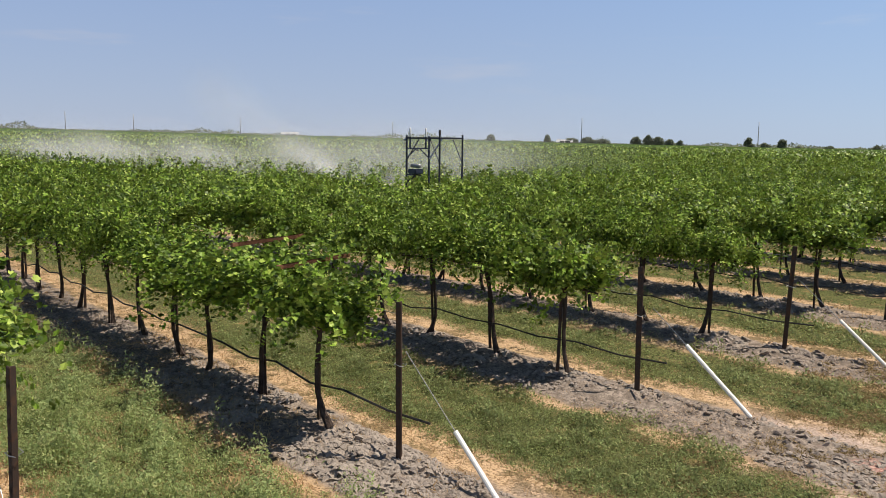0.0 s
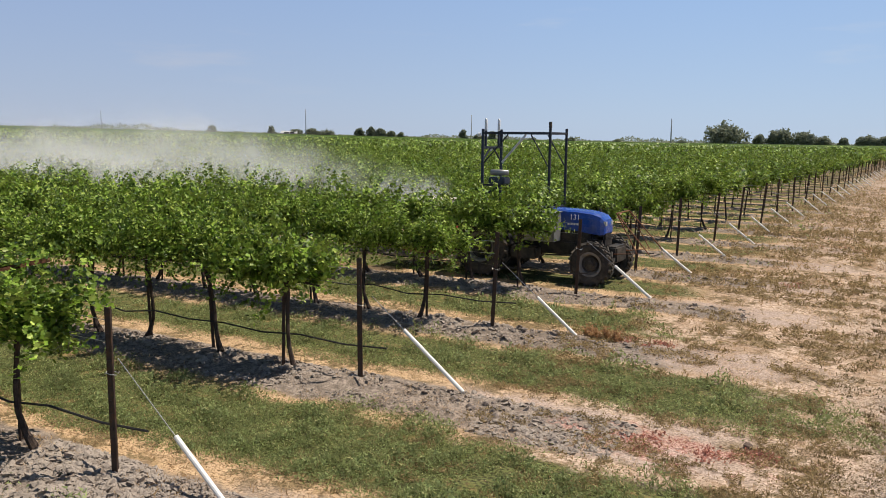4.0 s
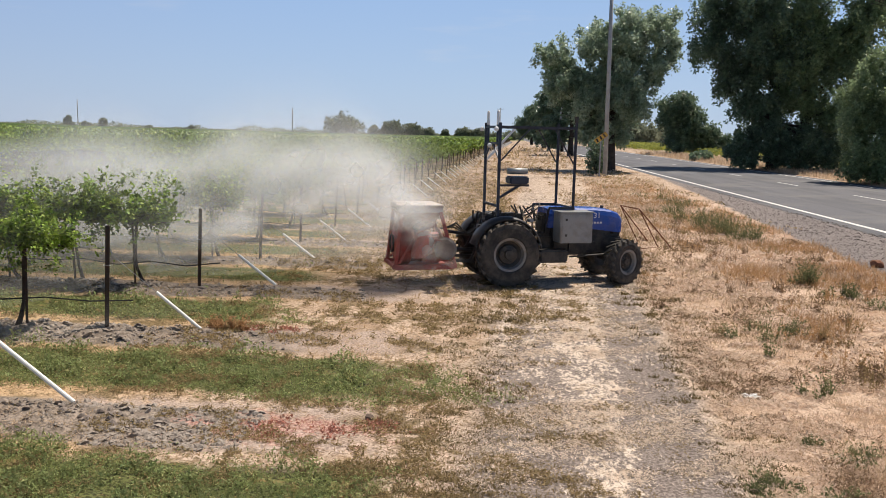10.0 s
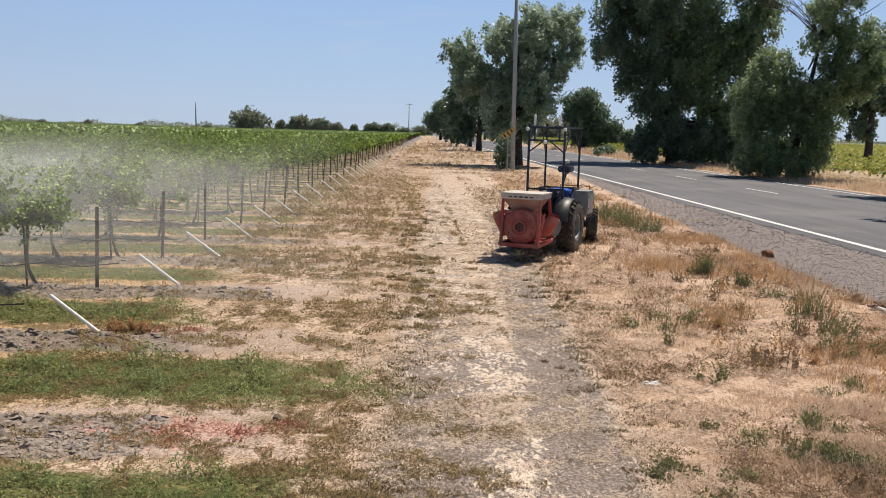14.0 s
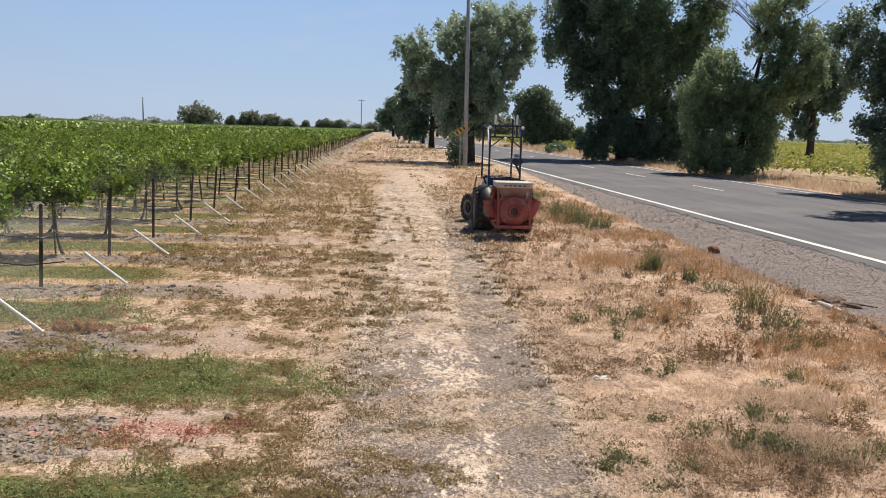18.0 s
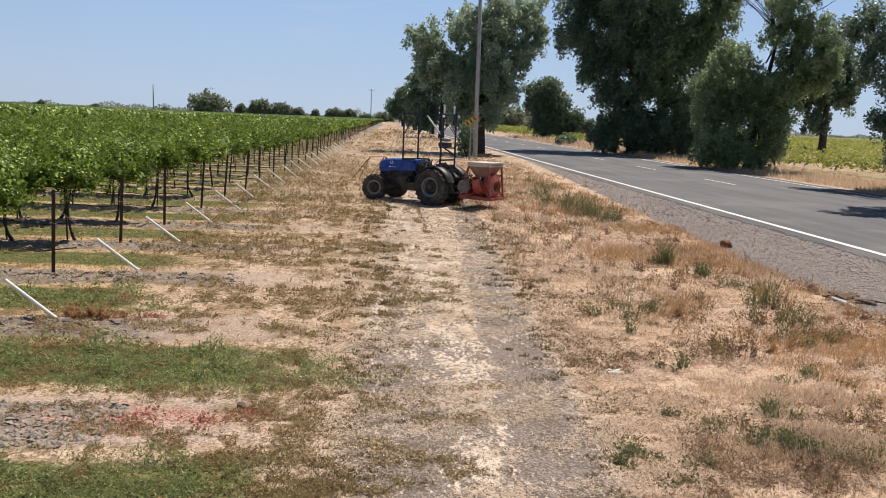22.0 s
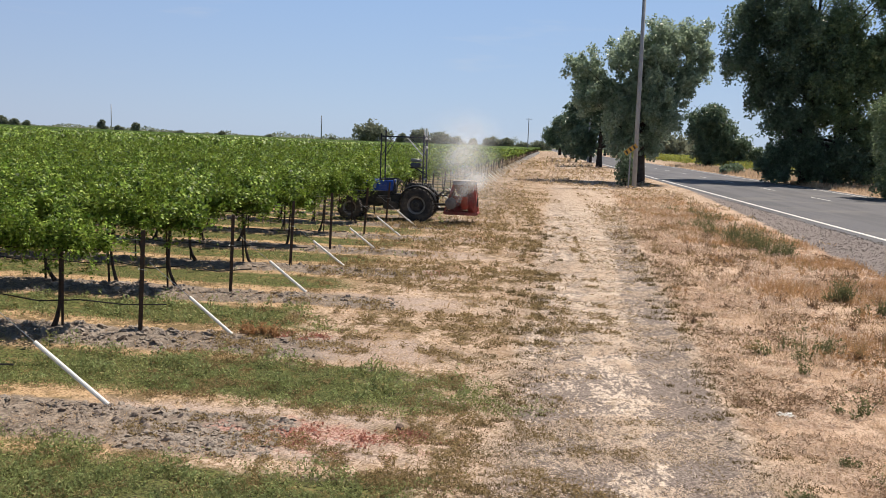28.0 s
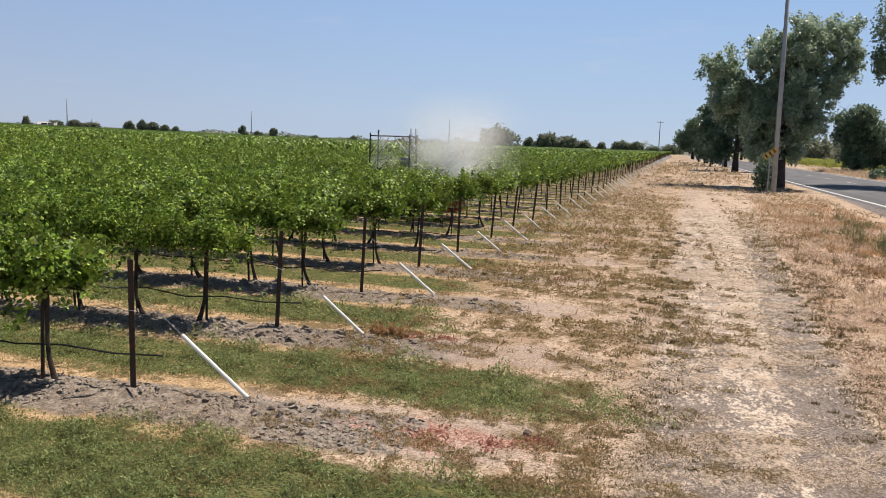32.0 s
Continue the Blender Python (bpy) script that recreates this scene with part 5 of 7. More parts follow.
# ---- the duster behind the tractor (same origin as the tractor) ----
duster = thing("sulphur_duster", "faded red mounted duster with a pale hopper lid", "farm duster", place(-19.2, 15.3, 0))


def build_duster():
    d = duster
    bm = bmesh.new()
    top = [bm.verts.new(p) for p in ((-1.96, -0.44, 1.36), (-1.20, -0.44, 1.36), (-1.20, 0.44, 1.36), (-1.96, 0.44, 1.36))]
    low = [bm.verts.new(p) for p in ((-1.76, -0.18, 1.00), (-1.36, -0.18, 1.00), (-1.36, 0.18, 1.00), (-1.76, 0.18, 1.00))]
    for k in range(4):
        bm.faces.new((top[k], top[(k + 1) % 4], low[(k + 1) % 4], low[k]))
    bm.faces.new(low)
    bm.faces.new(top[::-1])
    bmesh.ops.recalc_face_normals(bm, faces=bm.faces)
    hop = part("hopper", bm, MAT["orange"], d, "faded orange tapered hopper")
    bm = bmesh.new()
    box(bm, (-1.98, -0.455, 1.34), (-1.19, 0.455, 1.445), 0.012)
    part("hopper_rim", bm, MAT["pale"], hop, "pale dusty hopper rim")
    bm = bmesh.new()
    box(bm, (-2.00, -0.475, 1.445), (-1.17, 0.475, 1.475), 0.012)
    part("lid", bm, MAT["pale"], hop, "pale dusty hopper lid")
    bm = bmesh.new()
    box(bm, (-1.992, -0.36, 1.355), (-1.98, 0.36, 1.43), 0.003)
    part("faded_sign", bm, MAT["pale"], hop, "faded plate with unreadable marks")
    for i in range(5):
        bm = bmesh.new()
        box(bm, (-1.996, -0.28 + i * 0.12, 1.378), (-1.991, -0.20 + i * 0.12, 1.408), 0.001)
        part("mark", bm, MAT["black"], hop)
    # frame
    for s in (-1, 1):
        for x0, x1 in ((-2.04, -1.93), (-0.92, -1.23)):
            bm = bmesh.new()
            bar(bm, (x0, s * 0.41, 0.34), (x1, s * 0.42, 1.36), 0.06)
            part("frame_post", bm, MAT["red"], d)
        bm = bmesh.new()
        bar(bm, (-2.10, s * 0.41, 0.36), (-0.90, s * 0.41, 0.36), 0.08)
        part("base_rail", bm, MAT["red"], d)
        bm = bmesh.new()
        bar(bm, (-1.0, s * 0.44, 0.45), (-1.22, s * 0.2, 1.05), 0.05)
        part("hitch_brace", bm, MAT["orange"], d)
    for x, z in ((-2.06, 0.36), (-0.94, 0.36), (-1.9, 1.05)):
        bm = bmesh.new()
        bar(bm, (x, -0.42, z), (x, 0.42, z), 0.06)
        part("cross_member", bm, MAT["red"], d)
    bm = bmesh.new()
    box(bm, (-2.05, -0.44, 0.30), (-0.95, 0.44, 0.34), 0.01)
    part("base_plate", bm, MAT["red"], d)
    # blower
    bm = bmesh.new()
    lathe(bm, [(0.10, -0.02), (0.16, -0.02), (0.36, 0.03), (0.39, 0.06), (0.39, 0.26), (0.36, 0.29), (0.001, 0.29)], 28, pose(-2.0, 0, 0.74, 0, 0, -90))
    fan = part("fan_housing", bm, MAT["red"], d, "round red blower housing", smooth=False)
    bm = bmesh.new()
    lathe(bm, [(0.16, -0.05), (0.17, -0.05), (0.17, 0.0), (0.10, 0.01), (0.10, 0.05), (0.001, 0.05)], 20, pose(-2.0, 0, 0.74, 0, 0, -90))
    part("fan_inlet", bm, MAT["black"], fan, "dark blower inlet")
    for i in range(6):
        a = i * math.pi / 3
        bm = bmesh.new()
        bar(bm, (-2.03, 0.03 * math.cos(a), 0.74 + 0.03 * math.sin(a)), (-2.03, 0.155 * math.cos(a), 0.74 + 0.155 * math.sin(a)), 0.012)
        part("inlet_grille", bm, MAT["red"], fan)
    for s in (-1, 1):
        bm = bmesh.new()
        tube(bm, [(-1.62, s * 0.26, 0.62), (-1.60, s * 0.48, 0.66), (-1.60, s * 0.60, 0.86), (-1.62, s * 0.66, 1.0)], [0.15, 0.15, 0.13, 0.11], 14, False)
        part("outlet_duct", bm, MAT["red"], d, "dusty red outlet duct", smooth=True)
    for i in range(12):
        a = i * math.pi / 6
        bm = bmesh.new()
        lathe(bm, [(0.016, 0), (0.016, -0.02), (0.001, -0.022)], 6, pose(-1.975, 0.30 * math.cos(a), 0.74 + 0.30 * math.sin(a), 0, 0, -90))
        part("housing_bolt", bm, MAT["black"], fan)
    for s in (-1, 1):
        # pale fan-shaped deflectors and the red cones that feed them
        bm = bmesh.new()
        m = pose(-1.16, s * 0.56, 0.70, 0, 0, 24 * s)
        lathe(bm, [(0.001, 0.09), (0.08, 0.08), (0.19, 0.04), (0.21, 0.0), (0.17, -0.03), (0.06, -0.01), (0.001, -0.01)], 26, m)
        part("deflector", bm, MAT["deflector"], d, "dusty grey fan-shaped deflector")
        bm = bmesh.new()
        lathe(bm, [(0.22, 0.0), (0.12, 0.20), (0.10, 0.34)], 16, pose(-1.36, s * 0.56, 0.66, 0, 0, 0 if s < 0 else 180))
        part("outlet_cone", bm, MAT["red"], d, "red outlet cone")
        bm = bmesh.new()
        bar(bm, (-1.98, s * 0.42, 0.42), (-1.62, s * 0.44, 1.02), 0.04)
        part("side_brace", bm, MAT["red"], d)
    bm = bmesh.new()
    box(bm, (-1.55, -0.22, 0.42), (-1.05, 0.22, 0.92), 0.04)
    part("gear_case", bm, MAT["red"], d)
    bm = bmesh.new()
    tube(bm, [(-1.54, 0, 1.04), (-1.54, 0, 0.88)], 0.09, 10)
    part("metering_valve", bm, MAT["black"], d)
    bm = bmesh.new()
    tube(bm, [(-1.05, 0, 0.62), (-0.4, 0, 0.6)], 0.045, 8)
    part("drive_shaft", bm, MAT["black"], d)
    for i in range(3):
        bm = bmesh.new()
        tube(bm, [(-1.1, -0.1 + i * 0.1, 1.0), (-0.85, -0.1 + i * 0.1, 1.12 - i * 0.05), (-0.6, -0.05 + i * 0.06, 0.9), (-0.4, -0.05 + i * 0.05, 1.05)], 0.015, 6)
        part("hose", bm, MAT["hose"], d)


build_duster()


# ---- dust ----
def dust_material(name, alpha, lo, hi):
    n = Nodes(name)
    x, y, z = n.xyz()
    r = n.math("SQRT", n.math("ADD", n.math("MULTIPLY", x, x), n.math("ADD", n.math("MULTIPLY", y, y), n.math("MULTIPLY", z, z))))
    off = n.t.nodes.new("ShaderNodeVectorMath")
    off.operation = "ADD"
    n.t.links.new(n.coord, off.inputs[0])
    sc = n.math("MULTIPLY", n.each(), 40.0)
    cb = n.t.nodes.new("ShaderNodeCombineXYZ")
    n.t.links.new(sc, cb.inputs[0])
    n.t.links.new(cb.outputs[0], off.inputs[1])
    wisp = n.noise(1.3, 3, 0.5, co=off.outputs[0])
    a = n.math("MULTIPLY", n.math("POWER", n.step(r, 1.0, 0.0), 1.15), n.step(wisp, lo, hi))
    a = n.math("MULTIPLY", a, alpha)
    df = n.t.nodes.new("ShaderNodeBsdfDiffuse")
    df.inputs[0].default_value = (0.85, 0.87, 0.88, 1)
    tl = n.t.nodes.new("ShaderNodeBsdfTranslucent")
    tl.inputs[0].default_value = (0.85, 0.87, 0.88, 1)
    half = n.t.nodes.new("ShaderNodeMixShader")
    n.t.links.new(df.outputs[0], half.inputs[1])
    n.t.links.new(tl.outputs[0], half.inputs[2])
    tr = n.t.nodes.new("ShaderNodeBsdfTransparent")
    mx = n.t.nodes.new("ShaderNodeMixShader")
    n.t.links.new(a, mx.inputs[0])
    n.t.links.new(tr.outputs[0], mx.inputs[1])
    n.t.links.new(half.outputs[0], mx.inputs[2])
    n.t.links.new(mx.outputs[0], n.out.inputs[0])
    return n.m


MAT["dust"] = dust_material("thick_sulphur_dust", 0.46, -0.10, 0.85)
MAT["haze"] = dust_material("thin_sulphur_haze", 0.19, -0.45, 0.95)
MAT["veil"] = dust_material("faint_sulphur_veil", 0.088, -0.8, 0.8)


def puff_mesh(seed, material, veils):
    """A soft puff: thin veils of dust at several angles through one middle."""
    rng = np.random.default_rng(seed)
    V, F = [], []
    for i in range(veils):
        q = Euler((radians(-40) + rng.uniform(-0.35, 0.25), 0, radians(25) + rng.uniform(-0.4, 0.4))).to_matrix()
        c = Vector(rng.normal(0, 0.10, 3))
        g = 4
        base = len(V)
        for b in range(g + 1):
            for a in range(g + 1):
                u, w = a / g * 2 - 1, b / g * 2 - 1
                V.append(tuple(c + q @ Vector((u, w, 0.22 * math.sin(2.2 * u + seed) * math.cos(1.7 * w + seed)))))
        F += [(base + b * (g + 1) + a, base + b * (g + 1) + a + 1, base + (b + 1) * (g + 1) + a + 1, base + (b + 1) * (g + 1) + a) for b in range(g) for a in range(g)]
    return mesh_of("dust_veils", V, F, material, True)


PUFF = [puff_mesh(70 + i, MAT["dust"], 1) for i in range(5)]
HAZE = [puff_mesh(80 + i, MAT["haze"], 1) for i in range(5)]
VEIL = [puff_mesh(90 + i, MAT["veil"], 1) for i in range(5)]


# ---- ground cover ----
def hash_noise(x, y, seed, scale, octaves=4):
    """Patchy noise between about 0 and 1."""
    return 0.5 + 0.9 * waves(np.asarray(x, float), np.asarray(y, float), seed, scale, octaves)


def row_off(y):
    return (((y - ROW0) / PITCH + 0.5) % 1.0 - 0.5) * PITCH + 0.1


BLADE_V = [(-0.5, 0, 0), (0.5, 0, 0), (0.0, 0.55, 1.0)]
BLADE_F = [(0, 1, 2)]


def blades(name, x, y, height, width, material, label, tilt=0.45, seed=1):
    rng = np.random.default_rng(seed)
    n = len(x)
    pos = np.column_stack([x, y, ground_height(x, y) - 0.004])
    rot = turns(n, rng, tilt)
    v = np.einsum("nij,nkj->nki", rot, np.asarray(BLADE_V)[None] * np.stack([width, height * 0.6, height], -1)[:, None, :]) + pos[:, None, :]
    f = np.asarray(BLADE_F)[None] + (np.arange(n) * 3)[:, None, None]
    tagged(new(name, mesh_of(name, v.reshape(-1, 3), f.reshape(-1, 3), material)), label, "grass", kind="stuff")


def near_points(n, x0, x1, y0, y1, rng):
    """Points over a rectangle of ground, denser towards the low y side; none right under the eye."""
    u = rng.uniform(0, 1, n)
    x, y = rng.uniform(x0, x1, n), 1 / (1 / y0 + u * (1 / y1 - 1 / y0))
    k = np.hypot(x, y) > 4.9
    return x[k], y[k]


def green_mask(x, y):
    far = np.clip((y - 8.6) / 3.5, 0, 1)
    edge = -0.35 - 2.7 * far + 1.1 * waves(x, y, 31, 1.6, 3)
    return (np.abs(row_off(y)) > 0.78 + 0.22 * waves(x, y, 32, 2.4)) & (x < edge)


STRAW_V = [(-0.6, -0.5, 0), (0.6, -0.4, 0.0), (0.0, 0.6, 0.06)]


def flat_straw(name, x, y, length, width, material, label, tilt=0.22, seed=1, lift=0.018):
    """Short stems that lie on the ground."""
    rng = np.random.default_rng(seed)
    n = len(x)
    pos = np.column_stack([x, y, ground_height(x, y) + rng.uniform(0.004, 1.0, n) * lift])
    v = np.einsum("nij,nkj->nki", turns(n, rng, tilt), np.asarray(STRAW_V)[None] * np.stack([width, length, length], -1)[:, None, :]) + pos[:, None, :]
    f = np.asarray(BLADE_F)[None] + (np.arange(n) * 3)[:, None, None]
    tagged(new(name, mesh_of(name, v.reshape(-1, 3), f.reshape(-1, 3), material)), label, "grass", kind="stuff")


def mats(x, y):
    """Where low growth mats the dry ground: large patches broken into small ones."""
    return 0.52 * hash_noise(x, y, 38, 1.3) + 0.48 * hash_noise(x, y, 39, 6.0)


def build_cover():
    rng = np.random.default_rng(15)
    # low green growth between the rows
    x, y = near_points(150000, -26, 0.6, 4.0, 40, rng)
    x2, y2 = near_points(480000, -11, 0.4, 4.0, 13, rng)
    x3, y3 = near_points(330000, -15, -4.5, 1.3, 4.6, rng)
    x, y = np.concatenate([x, x2, x3]), np.concatenate([y, y2, y3])
    k = green_mask(x + rng.normal(0, 0.28, len(x)), y + rng.normal(0, 0.07, len(x))) & (0.55 * hash_noise(x, y, 33, 2.2) + 0.45 * hash_noise(x, y, 30, 7.0) + rng.normal(0, 0.05, len(x)) > 0.02 + 0.46 * np.clip((y - 7.0) / 7.5, 0, 1))
    x, y = x[k], y[k]
    s = np.clip(y / 9, 0.8, 3.2) * rng.uniform(0.6, 1.3, len(x))
    lush = 1.0 + 2.2 * np.clip((4.2 - y) / 1.5, 0, 1) + 0.8 * np.clip(waves(x, y, 34, 6.0), 0, 1)
    near = y < 4.25 + 0.3 * waves(x, y, 23, 2.0)
    clump = np.clip(0.5 + 1.5 * waves(x, y, 61, 7.0, 3), 0.15, 1.7)
    lush *= clump
    s *= 0.75 + 0.35 * clump
    for part_of, nm, mt, lb in ((near, "lush_clover", "lush", "lush pale green clover and weeds beside the first row"), (~near, "grass_strips", "grass", "low green weeds and clover between the vine rows")):
        xx, yy, ss, hh = x[part_of], y[part_of], s[part_of], lush[part_of]
        flat_straw(nm, xx, yy, 0.033 * ss, 0.0125 * ss, MAT[mt], lb, 0.8, 41, 0.07 * ss * hh)
    # straw and dry margins among it
    x, y = near_points(190000, -24, 0.8, 3.0, 40, rng)
    k = (np.abs(row_off(y)) > 0.5) & (np.abs(row_off(y)) < 1.0 + 0.35 * waves(x, y, 35, 2.0)) | (0.5 * hash_noise(x, y, 36, 1.8) + 0.5 * hash_noise(x, y, 59, 6.0) + rng.normal(0, 0.1, len(x)) > 0.70)
    x, y = x[k], y[k]
    s = np.clip(y / 9, 0.8, 3.0) * rng.uniform(0.6, 1.4, len(x))
    x4, y4 = near_points(60000, -15, -4.0, 1.3, 4.6, rng)
    k = 0.5 * hash_noise(x4, y4, 36, 1.2) + 0.5 * hash_noise(x4, y4, 59, 5.0) + rng.normal(0, 0.08, len(x4)) > 0.56
    x, y, s = np.concatenate([x, x4[k]]), np.concatenate([y, y4[k]]), np.concatenate([s, rng.uniform(0.6, 1.6, k.sum())])
    blades("dry_margins", x, y, 0.045 * s, 0.010 * s, MAT["margin_straw"], "dry yellow grass along the tilled strips", 1.0, 42)
    # stubble over the headland and the verge
    x, y = near_points(230000, -4.8, 7.6, 4.8, 60, rng)
    k = ((x < 0.03 * y - 0.5) | (x > 1.7 + 0.061 * y)) & ~(green_mask(x, y)) & (hash_noise(x, y, 37, 2.6) + rng.normal(0, 0.15, len(x)) > 0.42) & ((x > 0.5) | (mats(x, y) < 0.54))
    x, y = x[k], y[k]
    s = np.clip(y / 9, 0.8, 4.0) * rng.uniform(0.5, 1.5, len(x))
    flat_straw("stubble", x, y, 0.050 * s, 0.0042 * s, MAT["straw"], "flattened dry straw over the headland", 0.35, 43)
    # brown-green mats on the headland
    x, y = near_points(340000, -4.6, 1.4, 4.8, 50, rng)
    xl = x - 0.03 * y
    k = (mats(x, y) + rng.normal(0, 0.06, len(x)) > 0.505 - 0.055 * np.exp(-((xl + 1.0) / 0.6) ** 2) * np.clip((y - 8) / 3, 0, 1) + 0.30 * np.clip((xl + 0.75) / 0.5, 0, 1) + 0.10 * np.clip((9.5 - y) / 2, 0, 1)) & (hash_noise(x, y, 29, 11.0, 2) > 0.36)
    x, y = x[k], y[k]
    s = np.clip(y / 9, 0.8, 3.0) * rng.uniform(0.5, 1.3, len(x))
    flat_straw("headland_mats", x, y, 0.040 * s, 0.011 * s, MAT["olive"], "low brown-green mats on the dry headland", 0.6, 44, 0.03 * s)
    # small growth on the track and its edges
    x, y = near_points(70000, -1.0, 3.6, 4.8, 40, rng)
    k = mats(x, y) + rng.normal(0, 0.05, len(x)) > 0.60 + 0.12 * np.exp(-((x - 1.0) / 0.8) ** 2) + 0.1 * np.clip(x - 2.6, 0, 1)
    x, y = x[k], y[k]
    s = np.clip(y / 9, 0.8, 2.5) * rng.uniform(0.4, 1.3, len(x))
    flat_straw("track_growth", x, y, 0.030 * s, 0.008 * s, MAT["olive"], "sparse low growth on the dirt track", 0.6, 48, 0.02 * s)
    # small dark tufts along both edges of the track
    cx, cy = near_points(2200, -1.3, 4.0, 4.8, 30, rng)
    k = (np.minimum(np.abs(cx + 0.50 - 0.03 * cy), np.abs(cx - 1.80 - 0.061 * cy)) + rng.normal(0, 0.22, len(cx)) < 0.34) & ((cx > -0.9) | ~green_mask(cx, cy))
    cx, cy = cx[k], cy[k]
    each = 60
    cr = np.repeat(0.028 + 0.075 * rng.uniform(0, 1, len(cx)) ** 2, each)
    x = np.repeat(cx, each) + rng.normal(0, 1, len(cr)) * cr * 1.2
    y = np.repeat(cy, each) + rng.normal(0, 1, len(cr)) * cr * 0.8
    s = np.clip(y / 9, 0.8, 2.0) * rng.uniform(0.5, 1.3, len(x))
    blades("edge_tufts", x, y, 0.042 * s, 0.011 * s, MAT["dark_tuft"], "small dark brown-green tufts along the track", 0.8, 53)
    # loose straw lying on the track
    x, y = near_points(250000, -0.7, 3.4, 4.8, 34, rng)
    rut = np.clip(1.4 - np.abs(x - 0.061 * y - 1.19) / 0.36, 0, 1) * np.clip((36 - y) / 12, 0, 1)
    k = 0.5 * hash_noise(x, y, 49, 2.2) + 0.5 * hash_noise(x, y, 28, 6.5) + rng.normal(0, 0.13, len(x)) > 0.56 - 0.12 * np.clip((y - 7) / 10, 0, 1) + 0.14 * rut + 0.06 * np.clip((0.9 + 0.03 * y - x) / 0.4, 0, 1) + 0.2 * np.clip((x - 0.061 * y - 1.7) / 0.3, 0, 1)
    x, y = x[k], y[k]
    s = np.clip(y / 9, 0.8, 2.5) * rng.uniform(0.4, 1.3, len(x))
    flat_straw("loose_straw", x, y, 0.040 * s, 0.0085 * s, MAT["pale_straw"], "loose pale straw lying on the track", 0.25, 49)
    # tall dry grass of the verge
    x, y = near_points(230000, 1.9, 8.6, 4.8, 55, rng)
    k = (x > 1.75 + 0.061 * y + 0.1 * waves(x, y, 47, 3.0)) & (0.6 * hash_noise(x, y, 27, 1.7) + 0.4 * hash_noise(x, y, 26, 5.0) > 0.49 + 0.06 * np.clip((y - 9) / 6, 0, 1)) & (x < 7.9 + np.maximum(y - 16, 0) * 0.075)
    x, y = x[k], y[k]
    s = np.clip(y / 11, 0.8, 3.0) * rng.uniform(0.4, 1.5, len(x)) * np.clip(hash_noise(x, y, 40, 0.9) * 1.5, 0.4, 1.6) * np.clip((x - 1.9) / 2.2, 0.45, 1)
    tall = np.clip(14 / np.maximum(y, 14), 0.45, 1)
    blades("verge_grass", x, y, 0.085 * s * tall, 0.008 * s, MAT["verge_straw"], "tall dry straw grass on the road verge", 0.55, 45)
    # thatch of fallen stems, pale and dark, between the standing grass
    x, y = near_points(200000, 1.9, 8.2, 4.8, 40, rng)
    k = (x > 1.70 + 0.061 * y + 0.12 * waves(x, y, 47, 3.0)) & (x < 7.8 + np.maximum(y - 16, 0) * 0.075) & (0.5 * hash_noise(x, y, 55, 3.0) + 0.5 * hash_noise(x, y, 56, 9.0) + rng.normal(0, 0.1, len(x)) > 0.47)
    x, y = x[k], y[k]
    s = np.clip(y / 9, 0.8, 3.0) * rng.uniform(0.5, 1.5, len(x))
    dark = 0.6 * hash_noise(x, y, 57, 2.0) + 0.4 * hash_noise(x, y, 58, 7.0) + rng.normal(0, 0.10, len(x)) > 0.58 + 0.11 * np.clip((y - 8) / 6, 0, 1)
    flat_straw("pale_thatch", x[~dark], y[~dark], 0.080 * s[~dark], 0.0085 * s[~dark], MAT["verge_thatch"], "fallen pale straw in the verge", 0.4, 54, 0.03)
    flat_straw("brown_thatch", x[dark], y[dark], 0.060 * s[dark], 0.009 * s[dark], MAT["dry_stalk"], "fallen brown stems in the verge", 0.5, 55, 0.04)
    # grey-green mats low in the verge
    x, y = near_points(90000, 2.4, 7.6, 4.8, 45, rng)
    k = 0.55 * hash_noise(x, y, 25, 1.4) + 0.45 * hash_noise(x, y, 24, 4.0) + rng.normal(0, 0.06, len(x)) > 0.578 - 0.11 * np.clip((10.0 - y) / 3, 0, 1) + 0.2 * np.clip((3.0 - x) / 0.8, 0, 1)
    x, y = x[k], y[k]
    s = np.clip(y / 10, 0.8, 2.6) * rng.uniform(0.5, 1.3, len(x))
    blades("verge_mats", x, y, 0.055 * s, 0.007 * s, MAT["olive"], "low grey-green growth in the dry verge", 0.65, 50)
    x, y = near_points(110000, 4.6, 8.6, 5.5, 50, rng)
    k = (hash_noise(x, y, 46, 1.3) + rng.normal(0, 0.08, len(x)) > 0.66 - 0.22 * np.clip((x - 6.2) / 1.3, 0, 1)) & (x < 8.0 + np.maximum(y - 16, 0) * 0.075)
    x, y = x[k], y[k]
    s = np.clip(y / 11, 0.8, 3.0) * rng.uniform(0.5, 1.4, len(x))
    blades("red_verge_grass", x, y, 0.12 * s * np.clip(14 / np.maximum(y, 14), 0.5, 1), 0.007 * s, MAT["rusty_straw"], "rust-coloured dry grass beside the gravel", 0.4, 46)
    # low dry growth along the far headland
    x, y = near_points(30000, -5.0, 9.5, 26, 190, rng)
    k = (hash_noise(x, y, 22, 0.8) > 0.45) & ((x < -0.4) | (x > 2.6) | (y > 60))
    x, y = x[k], y[k]
    s = np.clip(y / 26, 1.0, 5.0) * rng.uniform(0.5, 1.4, len(x))
    flat_straw("far_headland_growth", x[::4], y[::4], 0.16 * s[::4], 0.04 * s[::4], MAT["olive"], "low brown growth along the far headland", 0.4, 51, 0.05 * s[::4])
    blades("far_headland_grass", x[1::2], y[1::2], 0.09 * s[1::2], 0.03 * s[1::2], MAT["verge_straw"], "dry grass along the far headland", 0.6, 52)
